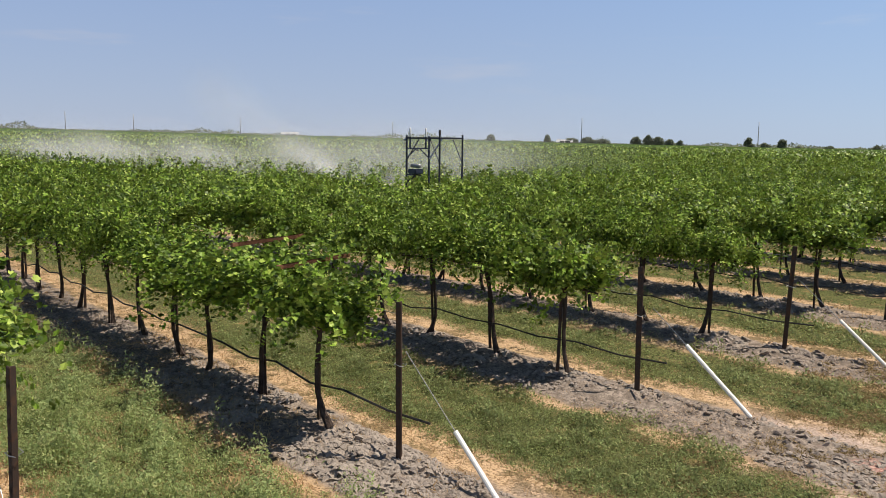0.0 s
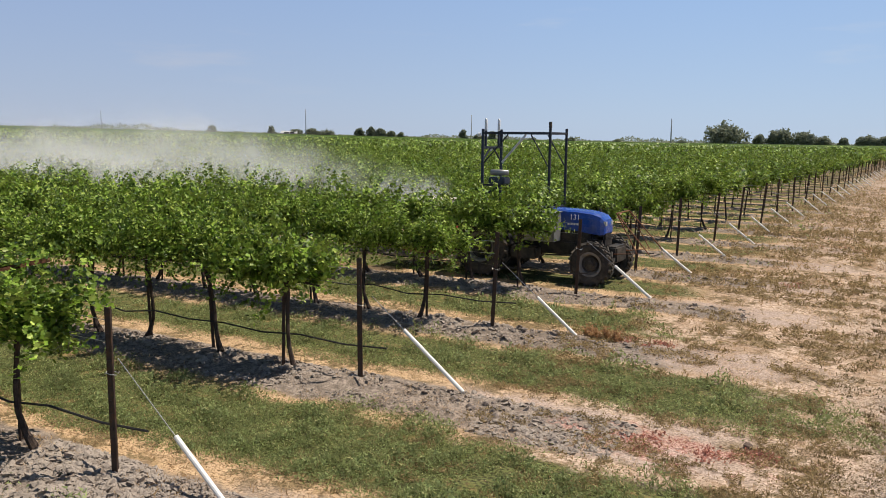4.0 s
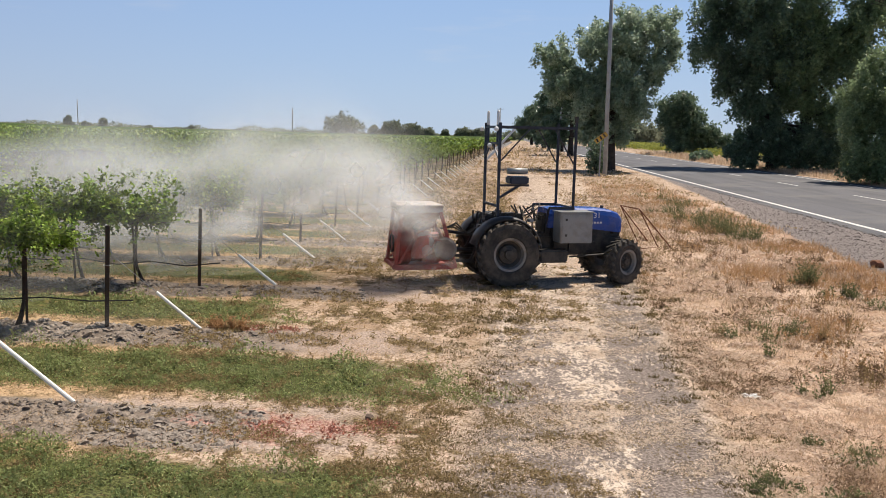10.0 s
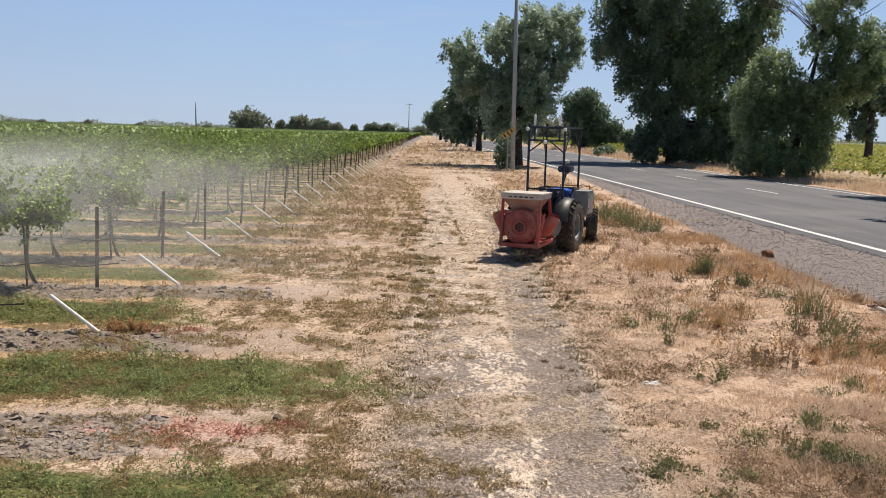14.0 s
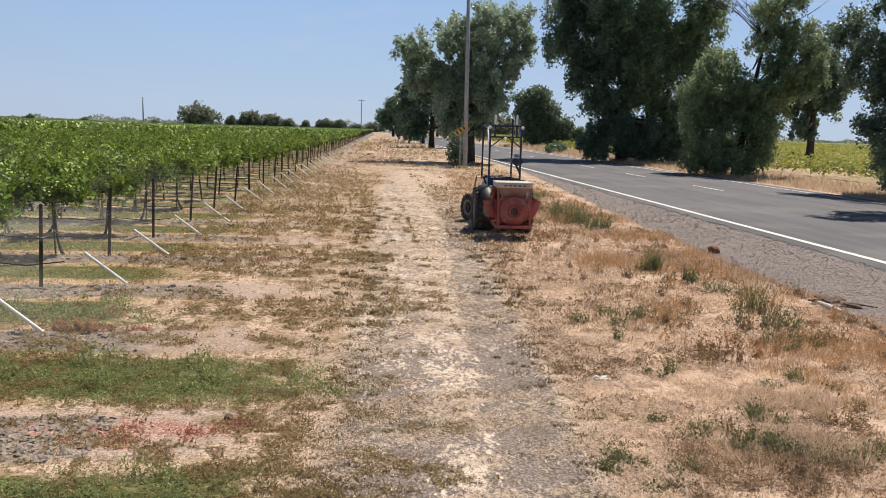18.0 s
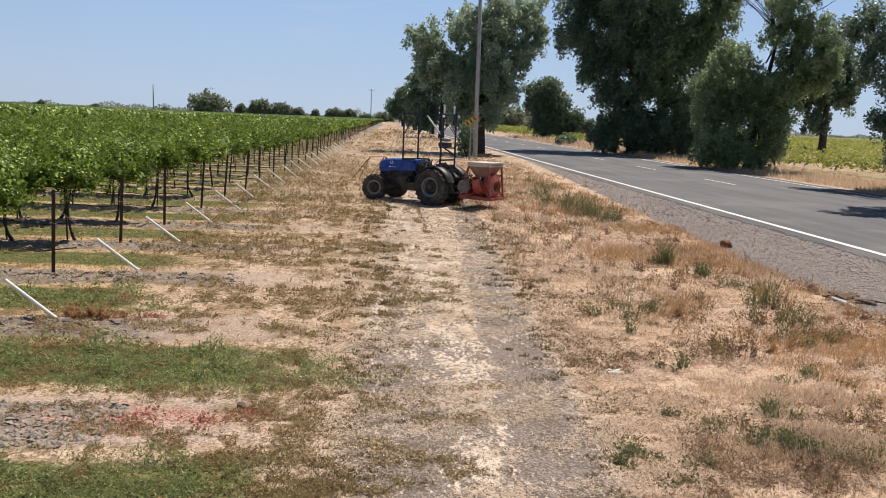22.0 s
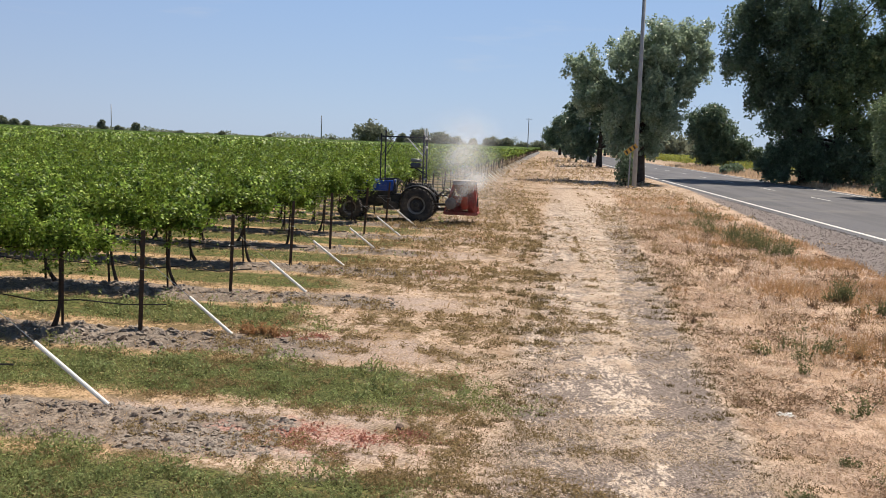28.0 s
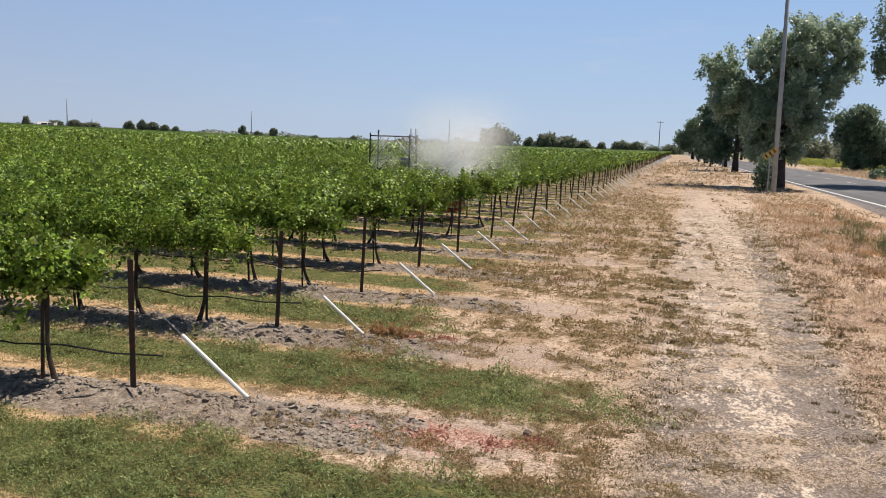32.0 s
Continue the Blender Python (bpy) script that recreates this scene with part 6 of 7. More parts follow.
    # the far verges
    x, y = near_points(26000, 24.6, 31.0, 26, 160, rng)
    s = np.clip(y / 30, 0.8, 4.0) * rng.uniform(0.5, 1.5, len(x))
    blades("far_verge_grass", x, y, 0.15 * s, 0.024 * s, MAT["straw"], "dry straw grass beyond the road", 0.4, 47)


MAT["margin_straw"] = leafy("margin_dry_grass", (0.60, 0.42, 0.23), (0.30, 0.185, 0.09), (0.74, 0.57, 0.36), 0.8, 0.42, 0.3)
MAT["verge_thatch"] = leafy("verge_bleached_straw", (0.75, 0.59, 0.465), (0.49, 0.36, 0.265), (0.86, 0.73, 0.61), 0.8, 0.2, 0.3)
MAT["pale_straw"] = leafy("bleached_straw", (0.76, 0.62, 0.49), (0.52, 0.40, 0.30), (0.86, 0.75, 0.64), 0.8, 0.2, 0.3)
MAT["verge_straw"] = leafy("tawny_grass", (0.71, 0.53, 0.38), (0.38, 0.26, 0.175), (0.83, 0.68, 0.53), 0.8, 0.42, 0.3)
MAT["olive"] = leafy("olive_dry_tufts", (0.33, 0.25, 0.12), (0.15, 0.115, 0.053), (0.50, 0.36, 0.19), 0.75, 0.3, 0.4)
MAT["dark_tuft"] = leafy("dark_dry_tufts", (0.20, 0.165, 0.07), (0.075, 0.06, 0.028), (0.36, 0.25, 0.12), 0.75, 0.25, 0.25)
MAT["rusty_straw"] = leafy("rust_dry_grass", (0.55, 0.33, 0.16), (0.34, 0.18, 0.09), (0.64, 0.45, 0.25), 0.8, 0.4, 0.3)
build_cover()


def weed(name, x, y, radius, height, n, material, label, seed, width=0.008, tilt=0.4, leafy_part=0.5):
    """One straggling weed: bent stems from a few roots, each with short leaves along it."""
    rng = np.random.default_rng(seed)
    roots = rng.normal(0, radius * 0.5, (5, 2))
    c = roots[rng.integers(0, 5, n)] + rng.normal(0, radius * 0.20, (n, 2))
    far = np.hypot(c[:, 0], c[:, 1]) / radius
    h = height * rng.uniform(0.3, 1.15, n) * np.clip(1.2 - 0.45 * far, 0.35, 1.2)
    lean = c / radius * 0.35 + rng.normal(0, tilt * 0.7, (n, 2))
    a = rng.uniform(0, 6.28, n)
    side = np.column_stack([np.cos(a), np.sin(a), np.zeros(n)])
    wide = width * rng.uniform(0.6, 1.3, n)

    def along(t):
        return np.column_stack([c + lean * (h * t ** 1.7)[:, None], h * t * (1 - 0.18 * np.hypot(lean[:, 0], lean[:, 1]) * t) - 0.01])
    v = np.stack([along(np.zeros(n)) - side * wide[:, None] / 2, along(np.zeros(n)) + side * wide[:, None] / 2, along(np.full(n, 0.55)) + side * wide[:, None] * 0.4,
                  along(np.full(n, 0.55)) - side * wide[:, None] * 0.4, along(np.ones(n)) + side * wide[:, None] * 0.12, along(np.ones(n)) - side * wide[:, None] * 0.12], 1)
    V, F = [v.reshape(-1, 3)], [(np.asarray([(0, 1, 2, 3), (3, 2, 4, 5)])[None] + (np.arange(n) * 6)[:, None, None]).reshape(-1, 4)]
    m = int(n * leafy_part * 7)
    pick, t = rng.integers(0, n, m), rng.uniform(0.08, 1.0, m)
    c, lean, h = c[pick], lean[pick], h[pick]
    q, f = scatter(QUAD_V, QUAD_F, along(t), turns(m, rng, 0.8), (width * 3.6 + 0.013) * rng.uniform(0.5, 1.4, m) * (1.15 - 0.5 * t))
    V.append(q)
    F.append(f + n * 6)
    ob = thing(name, label, "weed", place(x, y, ground_z(x, y)), "roadside weeds")
    piece("foliage", mesh_of("foliage", np.concatenate(V), np.concatenate(F), material), ob)


# x, y, spread, height, stems
GREEN_WEEDS = ((6.00, 16.3, 0.42, 0.52, 70), (6.25, 15.2, 0.30, 0.26, 50), (3.80, 11.6, 0.34, 0.48, 75), (3.58, 10.6, 0.10, 0.42, 16), (6.32, 12.5, 0.38, 0.62, 70), (5.95, 11.5, 0.40, 0.50, 80), (5.75, 10.5, 0.36, 0.42, 80), (3.62, 9.0, 0.15, 0.30, 26),
               (2.94, 7.45, 0.09, 0.12, 26), (3.58, 7.05, 0.30, 0.18, 130), (3.72, 6.70, 0.26, 0.17, 110), (3.95, 7.45, 0.22, 0.22, 70), (6.38, 13.9, 0.24, 0.22, 40), (5.05, 8.6, 0.30, 0.18, 60), (2.25, 6.45, 0.30, 0.09, 110), (2.60, 6.25, 0.25, 0.10, 90), (4.50, 6.45, 0.34, 0.18, 100),
               (6.42, 26.9, 0.45, 0.75, 70), (6.50, 25.6, 0.45, 0.80, 80), (6.60, 24.4, 0.45, 0.75, 80), (6.72, 23.1, 0.40, 0.70, 70), (6.3, 28.4, 0.5, 0.6, 60), (6.4, 31.0, 0.6, 0.6, 60), (6.8, 34, 0.6, 0.6, 60), (7.0, 38, 0.7, 0.6, 60))
for i, (x, y, r, h, n) in enumerate(GREEN_WEEDS):
    weed("green_weed", x, y, r * 1.15, h, int(n * (1.5 if h > 0.24 else 2.6)), MAT["weed"], "straggling dusty green weed in dry grass", 300 + i, 0.006 if y < 13 else 0.010, 0.4 if h > 0.24 else 0.75, 1.1 if h > 0.24 else 0.25)
rw = random.Random(21)
for i in range(120):
    x, y = (rw.uniform(2.6, 7.0), rw.uniform(6.0, 30)) if i % 2 else (rw.gauss(4.0, 0.5) + 0.03 * i, rw.uniform(9.0, 21.0))
    if abs(x - 2.8) < 0.5 and abs(y - 8.6) < 0.8:
        continue
    weed("dry_weed", x, y, rw.uniform(0.08, 0.24), rw.uniform(0.15, 0.46), 18, (MAT["dry_stalk"], MAT["dry_stalk"], MAT["rusty_straw"], MAT["olive"])[i % 4], "dry brown weed stalks on the verge", 400 + i, 0.006, 0.4, 1.2)
for i, (x, y, r) in enumerate(((-1.45, 7.25, 0.38), (-2.1, 7.3, 0.24), (-0.95, 7.35, 0.2), (-3.25, 10.95, 0.22), (-2.9, 11.0, 0.18), (-1.9, 17.3, 0.4), (-1.5, 24, 0.5))):
    weed("red_weed", x, y, r * 1.3, 0.045, 130, MAT["red_weed"], "low reddish dried weed on tilled soil", 450 + i, 0.005, 0.9, 0.5)


for i, (x, y) in enumerate(((-3.80, 10.78), (-3.62, 10.80), (-3.45, 10.74), (-3.95, 10.95))):
    weed("rusty_stalk", x, y, 0.05, 0.20, 26, MAT["rusty_straw"], "short rust-brown stalks beside a guy stake", 480 + i, 0.010, 0.3, 1.2)


ROCK_V = [(0, 0, -0.55), (0.9, 0.1, -0.1), (0.2, 0.85, 0.0), (-0.8, 0.35, -0.1), (-0.45, -0.8, 0.05), (0.55, -0.65, 0.0), (0.15, 0.1, 0.6)]
ROCK_F = [(0, 2, 1), (0, 3, 2), (0, 4, 3), (0, 5, 4), (0, 1, 5), (6, 1, 2), (6, 2, 3), (6, 3, 4), (6, 4, 5), (6, 5, 1)]


def stones(name, x, y, size, material, label, seed, sink=0.1):
    rng = np.random.default_rng(seed)
    n = len(x)
    v0 = np.asarray(ROCK_V)[None] * rng.uniform(0.8, 1.15, (n, 7, 3)) * np.array([1.15, 1.0, 0.85])
    pos = np.column_stack([x, y, ground_height(x, y) + size * sink])
    v = np.einsum("nij,nkj->nki", turns(n, rng, 0.4), v0) * size[:, None, None] + pos[:, None, :]
    f = np.asarray(ROCK_F)[None] + (np.arange(n) * 7)[:, None, None]
    tagged(new(name, mesh_of(name, v.reshape(-1, 3), f.reshape(-1, 3), material)), label, "soil", kind="stuff")


EDGE_X0, EDGE_Y0, EDGE_DX, EDGE_DY = 7.58, 10.46, 0.29, 4.15   # eroded lip of the gravel


def build_stones():
    rng = np.random.default_rng(27)
    x, y = near_points(16000, -22, -2.6, 3.0, 34, rng)
    x2, y2 = near_points(78000, -9.5, -2.2, 3.0, 14.5, rng)
    x, y = np.concatenate([x, x2]), np.concatenate([y, y2])
    k = (np.abs(row_off(y) + 0.14 + 0.04 * waves(x, y, 51, 3)) < 0.50) & (hash_noise(x, y, 52, 2.5) > 0.22)
    x, y = x[k], y[k]
    s = 0.009 + 0.036 * rng.uniform(0, 1, len(x)) ** 2.6 * np.clip(hash_noise(x, y, 53, 1.7) * 1.8, 0.4, 1.5)
    stones("soil_clods", x, y, s * np.clip(y / 9, 0.9, 1.8), MAT["clod"], "dry grey clods of tilled soil under the vines", 61)
    x, y = near_points(17000, 7.9, 11.5, 9.0, 50, rng)
    k = x > 7.9 + np.maximum(y - 16, 0) * 0.075 + 0.2 * waves(x, y, 54, 2.0)
    x, y = x[k], y[k]
    stones("shoulder_gravel", x, y, rng.uniform(0.008, 0.018, len(x)) * np.clip(y / 13, 0.9, 2.0), MAT["gravel"], "grey gravel on the road shoulder", 62)
    # large broken lumps where the guy stakes stand
    for k in range(1, 9):
        n = 60
        x = -5.6 + 3.0 * rng.beta(1.8, 1.6, n)
        y = row_y(k) - 0.16 + rng.normal(0, 0.16, n)
        stones("large_clods", x, y, 0.016 + 0.042 * rng.uniform(0, 1, n) ** 2, MAT["dark_clod"], "large dark broken lumps of dry soil", 70 + k, 0.3)
    n = 150
    t = rng.uniform(0, 1, n)
    x, y = EDGE_X0 + EDGE_DX * t + rng.normal(0, 0.05, n), EDGE_Y0 + EDGE_DY * t
    stones("broken_edge", x, y, 0.02 + 0.06 * rng.uniform(0, 1, n) ** 2, MAT["broken"], "broken crust along the gravel edge", 63)


MAT["gravel"] = leafy("grey_gravel", (0.34, 0.295, 0.275), (0.13, 0.11, 0.10), (0.48, 0.435, 0.41), 0.9, 0.0, 0.2)
MAT["dark_clod"] = worn("dark_soil_lump", (0.25, 0.205, 0.172), (0.12, 0.097, 0.082), 9, 0.95, amount=0.6, bump=0.7)
MAT["broken"] = worn("dark_broken_crust", (0.12, 0.085, 0.065), (0.24, 0.18, 0.14), 8, 0.95, amount=0.7, bump=0.6)
build_stones()


def rock(name, x, y, s, material, label, category, seed):
    bm = bmesh.new()
    bmesh.ops.create_icosphere(bm, subdivisions=2, radius=s)
    rr = random.Random(seed)
    for v in bm.verts:
        v.co *= rr.uniform(0.8, 1.15)
        v.co.z *= 0.7
    tagged(part(name, bm, material, m=place(x, y, ground_z(x, y) + s * 0.35)), label, category)


rock("soil_clod", -1.19, 7.57, 0.045, MAT["broken"], "single grey soil clod on dry straw", "clod", 1)
rock("soil_clod", 8.44, 18.9, 0.16, MAT["rust"], "rust-brown lump at the gravel edge", "clod", 2)
rock("stone", -3.45, 6.95, 0.035, MAT["clod"], "small pale stone beside the tilled strip", "stone", 3)
rock("stone", -3.2, 6.9, 0.04, MAT["clod"], "small pale stone beside the tilled strip", "stone", 4)


def litter():
    bm = bmesh.new()
    bmesh.ops.create_grid(bm, x_segments=8, y_segments=6, size=0.5)
    rr = random.Random(6)
    for v in bm.verts:
        v.co = Vector((v.co.x * 0.17, v.co.y * 0.14, 0.02 + 0.012 * math.sin(v.co.x * 9 + 1) * math.cos(v.co.y * 7) + rr.uniform(-0.012, 0.012)))
    r = bmesh.ops.solidify(bm, geom=list(bm.faces), thickness=0.003)
    tagged(part("paper_scrap", bm, MAT["white"], m=place(2.79, 8.85, ground_z(2.79, 8.85))), "crumpled white paper scrap on dry grass", "litter")


litter()


def edge_debris():
    bm = bmesh.new()
    tube(bm, [(7.74, 12.98, 0.05), (7.750, 12.675, 0.045), (7.76, 12.33, 0.035)], [0.022, 0.03, 0.024], 7)
    tagged(part("bleached_stick", bm, MAT["pvc"]), "pale bleached stick on the eroded gravel edge", "stick")
    rr = random.Random(4)
    for i, (x, y) in enumerate(((8.12, 13.14), (8.19, 12.77), (8.07, 13.37))):
        bm = bmesh.new()
        box(bm, (-0.16, -0.09, -0.025), (0.16, 0.09, 0.025), 0.012)
        for v in bm.verts:
            v.co.x *= rr.uniform(0.75, 1.15)
            v.co.y *= rr.uniform(0.75, 1.15)
        tagged(part("broken_slab", bm, MAT["broken"], m=pose(x, y, 0.045, rr.uniform(-14, 14), rr.uniform(-14, 14), rr.uniform(0, 180))), "broken slab of dark asphalt at the gravel edge", "rubble", "broken slabs")
    bm = bmesh.new()
    x, y = (8.19, 12.77)
    tube(bm, [(x - 0.1, y, 0.06), (x + 0.18, y - 0.03, 0.05), (x + 0.42, y - 0.1, 0.02)], [0.02, 0.014, 0.006], 6)
    tagged(part("dead_branch", bm, MAT["tree_bark"]), "dark dead branch on the gravel edge", "branch")


edge_debris()


# ---- by the pole ----
def marker_sign():
    ob = thing("road_marker", "yellow and black striped marker board leaning by a pole", "sign", pose(6.75, 59.3, 0, 0, 0, 0))
    bm = bmesh.new()
    bar(bm, (0, 0.05, -0.2), (0, 0.05, 3.0), 0.09)
    part("sign_post", bm, MAT["pole"], ob)
    m = pose(0, 0, 2.75, 0, -38, 0)
    bm = bmesh.new()
    box(bm, (-0.5, -0.02, -0.17), (0.5, 0.0, 0.17), 0.01, m)
    brd = part("board", bm, MAT["sign_yellow"], ob)
    for i in range(3):
        bm = bmesh.new()
        box(bm, (-0.38 + i * 0.3, -0.026, -0.13), (-0.26 + i * 0.3, -0.02, 0.13), 0.002, m)
        part("stripe", bm, MAT["black"], brd, "black stripe")


MAT["sign_yellow"] = worn("faded_yellow_sign", (0.55, 0.34, 0.06), (0.30, 0.2, 0.06), 5, 0.5)
marker_sign()


def shrub(x, y, r, h, n, leaf, label, seed):
    rng = np.random.default_rng(seed)
    q = rng.normal(0, 1, (n, 3))
    q /= np.linalg.norm(q, axis=1)[:, None]
    q *= (rng.uniform(0, 1, n) ** 0.4)[:, None] * np.array([r, r, h / 2]) * (1 + 0.3 * waves(q[:, 0] * 3, q[:, 1] * 3 + q[:, 2] * 2, seed, 1.5))[:, None]
    q[:, 2] = np.maximum(q[:, 2] + h / 2, 0.03)
    v, f = scatter(LEAF_V, LEAF_F, q, turns(n, rng, 1.0), leaf * rng.uniform(0.6, 1.3, n))
    ob = thing("shrub", label, "shrub", place(x, y, 0))
    piece("foliage", mesh_of("foliage", v, f, MAT["tree_leaf"]), ob)
    bm = bmesh.new()
    for i in range(6):
        a = i * 1.05
        tube(bm, [(0, 0, -0.05), (r * 0.3 * math.cos(a), r * 0.3 * math.sin(a), h * 0.4), (r * 0.6 * math.cos(a), r * 0.6 * math.sin(a), h * 0.75)], [0.04, 0.025, 0.01], 5)
    part("stems", bm, MAT["tree_bark"], ob)


shrub(6.7, 61.2, 0.75, 2.6, 1500, 0.14, "dark green shrub round the foot of a pole", 5)
shrub(40.0, 96.0, 2.6, 2.6, 1200, 0.4, "low green shrub at the sunflower field edge", 6)
shrub(33.0, 47.5, 1.5, 1.2, 900, 0.25, "low green shrub under the roadside trees", 7)
shrub(26.0, 112.0, 1.6, 1.2, 700, 0.4, "low green shrub beyond the road", 8)


def sunflowers():
    """A block of sunflowers beyond the road."""
    rng = np.random.default_rng(77)
    n = 75000
    x, y = 33.5 + 150 * rng.uniform(0, 1, n) ** 1.9, 28 + 300 * rng.uniform(0, 1, n) ** 1.9
    z = rng.uniform(0.35, 1.35, n) + 0.12 * waves(x, y, 78, 1.5)
    v, f = scatter(QUAD_V, QUAD_F, np.column_stack([x, y, z]), turns(n, rng, 0.5), rng.uniform(0.17, 0.32, n) * (0.8 + np.hypot(x, y) / 160))
    tagged(new("sunflower_field", mesh_of("sunflower_field", v, f, MAT["sunflower"])), "pale green sunflower crop beyond the road", "crop", kind="stuff")


MAT["sunflower"] = leafy("sunflower_leaves", (0.26, 0.34, 0.085), (0.12, 0.18, 0.045), (0.50, 0.46, 0.10), 0.6, 0.35, 0.25)
sunflowers()


# ---- far farm ----
MAT["barn_roof"] = worn("dull_metal_roof", (0.46, 0.46, 0.46), (0.33, 0.33, 0.33), 0.3, 0.6)


def barn(x, y, w, d, h, rz, label):
    ob = thing("barn", label, "barn", place(x, y, float(land(x, y)), rz))
    bm = bmesh.new()
    box(bm, (-w / 2, -d / 2, 0), (w / 2, d / 2, h), 0.05)
    part("wall", bm, MAT["pale"], ob)
    for s in (-1, 1):
        bm = bmesh.new()
        m = Matrix.Translation((0, s * d / 4, h + d * 0.11)) @ Matrix.Rotation(radians(-24 * s), 4, "X")
        box(bm, (-w / 2 - 0.4, -d * 0.29, -0.1), (w / 2 + 0.4, d * 0.29, 0.1), 0.03, m)
        part("roof", bm, MAT["barn_roof"], ob, "white metal roof")
    for i in range(2):
        bm = bmesh.new()
        box(bm, (-w * 0.3 + i * w * 0.35, -d / 2 - 0.05, 0), (-w * 0.3 + i * w * 0.35 + 4, -d / 2 + 0.05, 3.4), 0.05)
        part("door", bm, MAT["black"], ob)


barn(-455, 531, 13, 9, 2.4, 35, "low pale barn with a white roof far off")
barn(-620, 366, 14, 9, 2.6, 60, "low pale barn with a white roof far off")
barn(-60, 556, 16, 10, 3.5, 5, "low pale barn with a white roof far off")


# ---- movement ----
DRIVE = [  # seconds, x, y of the rear axle, heading in degrees
    (0, -19, 15.5, 0), (1, -16.1, 15.5, 0), (2, -13.2, 15.5, 0), (3, -10.4, 15.5, 0), (4, -7.66, 15.45, 0), (4.5, -6.55, 15.4, 0), (5.5, -4.8, 15.3, 0.5), (6.5, -3.63, 15.24, 1), (7, -3.09, 15.24, 2), (8, -2.02, 15.32, 4), (9, -1, 15.4, 10), (9.5, -0.53, 15.45, 14), (10, -0.06, 15.5, 18.5), (10.5, 0.39, 15.58, 24), (11, 0.84, 15.75, 32), (11.5, 1.27, 16.03, 40), (12, 1.68, 16.48, 47), (12.5, 2.13, 17.2, 52), (13, 2.57, 18.05, 57), (13.5, 2.94, 18.75, 61), (14, 3.22, 19.4, 65), (14.5, 3.42, 19.95, 68), (15.5, 3.68, 20.75, 74), (16.5, 3.82, 21.4, 79), (17, 3.86, 21.75, 81.5), (17.5, 3.87, 22.15, 85), (18, 3.85, 22.55, 89.5), (18.5, 3.8, 23, 94.5), (19, 3.73, 23.5, 100), (19.5, 3.65, 24.1, 107.5), (20, 3.52, 24.75, 116.5), (20.5, 3.3, 25.4, 124), (21, 3.01, 26, 130), (21.5, 2.64, 26.45, 136.5), (22, 2.22, 26.85, 142.5), (22.5, 1.76, 27.2, 147.5), (23, 1.28, 27.52, 152), (23.5, 0.77, 27.8, 156), (24, 0.25, 28, 160), (24.5, -0.27, 28.18, 163.5), (25, -0.82, 28.3, 166), (25.5, -1.33, 28.36, 168.5), (26, -1.84, 28.4, 172), (26.5, -2.35, 28.42, 175.5), (27.5, -3.4, 28.45, 179), (28.5, -4.45, 28.45, 180), (30, -6.1, 28.45, 180), (31, -7.45, 28.45, 180), (32, -9, 28.45, 180)]


def drive(t):
    """Rear axle and heading at any time, smooth between the rows."""
    ts = [r[0] for r in DRIVE]
    i = min(max(int(np.searchsorted(ts, t)) - 1, 0), len(ts) - 2)
    out = []
    for c in (1, 2, 3):
        def slope(j):
            a, b = max(j - 1, 0), min(j + 1, len(ts) - 1)
            return (DRIVE[b][c] - DRIVE[a][c]) / (ts[b] - ts[a])
        h = ts[i + 1] - ts[i]
        u = min(max((t - ts[i]) / h, 0), 1)
        p0, p1, m0, m1 = DRIVE[i][c], DRIVE[i + 1][c], slope(i) * h, slope(i + 1) * h
        out.append((2 * u ** 3 - 3 * u * u + 1) * p0 + (u ** 3 - 2 * u * u + u) * m0 + (3 * u * u - 2 * u ** 3) * p1 + (u ** 3 - u * u) * m1)
    return out


def nozzle(t):
    """The outlet beside the blower."""
    x, y, a = drive(t)
    a = radians(a)
    return Vector((x - 1.55 * math.cos(a), y - 1.55 * math.sin(a), 0.95)), a


def puff_rows(t0, seed, jet, lift, wind, settle=0.0):
    """Under the duster until t0; blown out and up, then adrift in the wind, the coarse dust settling."""
    r = random.Random(seed)
    w = Vector((wind[0] * r.uniform(0.75, 1.25), wind[1] + r.uniform(-0.2, 0.2), 0.06 * r.uniform(0, 1)))
    back, rise, side = jet * r.uniform(0.6, 1.4), lift * r.uniform(0.5, 1.4), r.uniform(-0.7, 0.7)
    spin, hang = r.uniform(-1, 1), (0.25 if t0 > 20 else 0.75 if t0 > 5.5 else 0.0)
    q, a = nozzle(max(t0, 0.0))
    out = 0.58 if seed % 2 else -0.58
    q = q + Vector((-math.sin(a) * out, math.cos(a) * out, 0))
    if t0 < 0:
        q = q + Vector((2.85 * t0, 0, 0))
    rows = []

    def at(age):
        k = 1 - math.exp(-age / 0.6)
        return q + Vector((-back * math.cos(a) * k + side * math.sin(a) * k, -back * math.sin(a) * k + side * math.cos(a) * k, rise * (1 - math.exp(-age / 0.6)) - settle * max(age - 1.3, 0.0))) + w * (age - hang * (1 - math.exp(-age / 0.9)))
    low = Vector((q.x, q.y, -1.4))
    if t0 > 0.2:
        rows += [(0.0, pose(*low)), (round(t0 - 0.1, 3), pose(*low))]
    for age in (0.0, 0.2, 0.5, 0.9, 1.4, 2.0, 3.0, 4.5, 7.0, 11.0, 16.0, 22.0, 33.0):
        t = round(t0 + age, 3)
        if 0.05 < t < 31.9:
            rows.append((t, pose(*at(age), 0, 0, spin * age)))
    if t0 <= 0.2:
        rows.insert(0, (0.0, pose(*at(max(-t0, 0)))))
    rows.append((32.0, pose(*at(32.0 - t0), 0, 0, spin * (32.0 - t0))))
    return rows


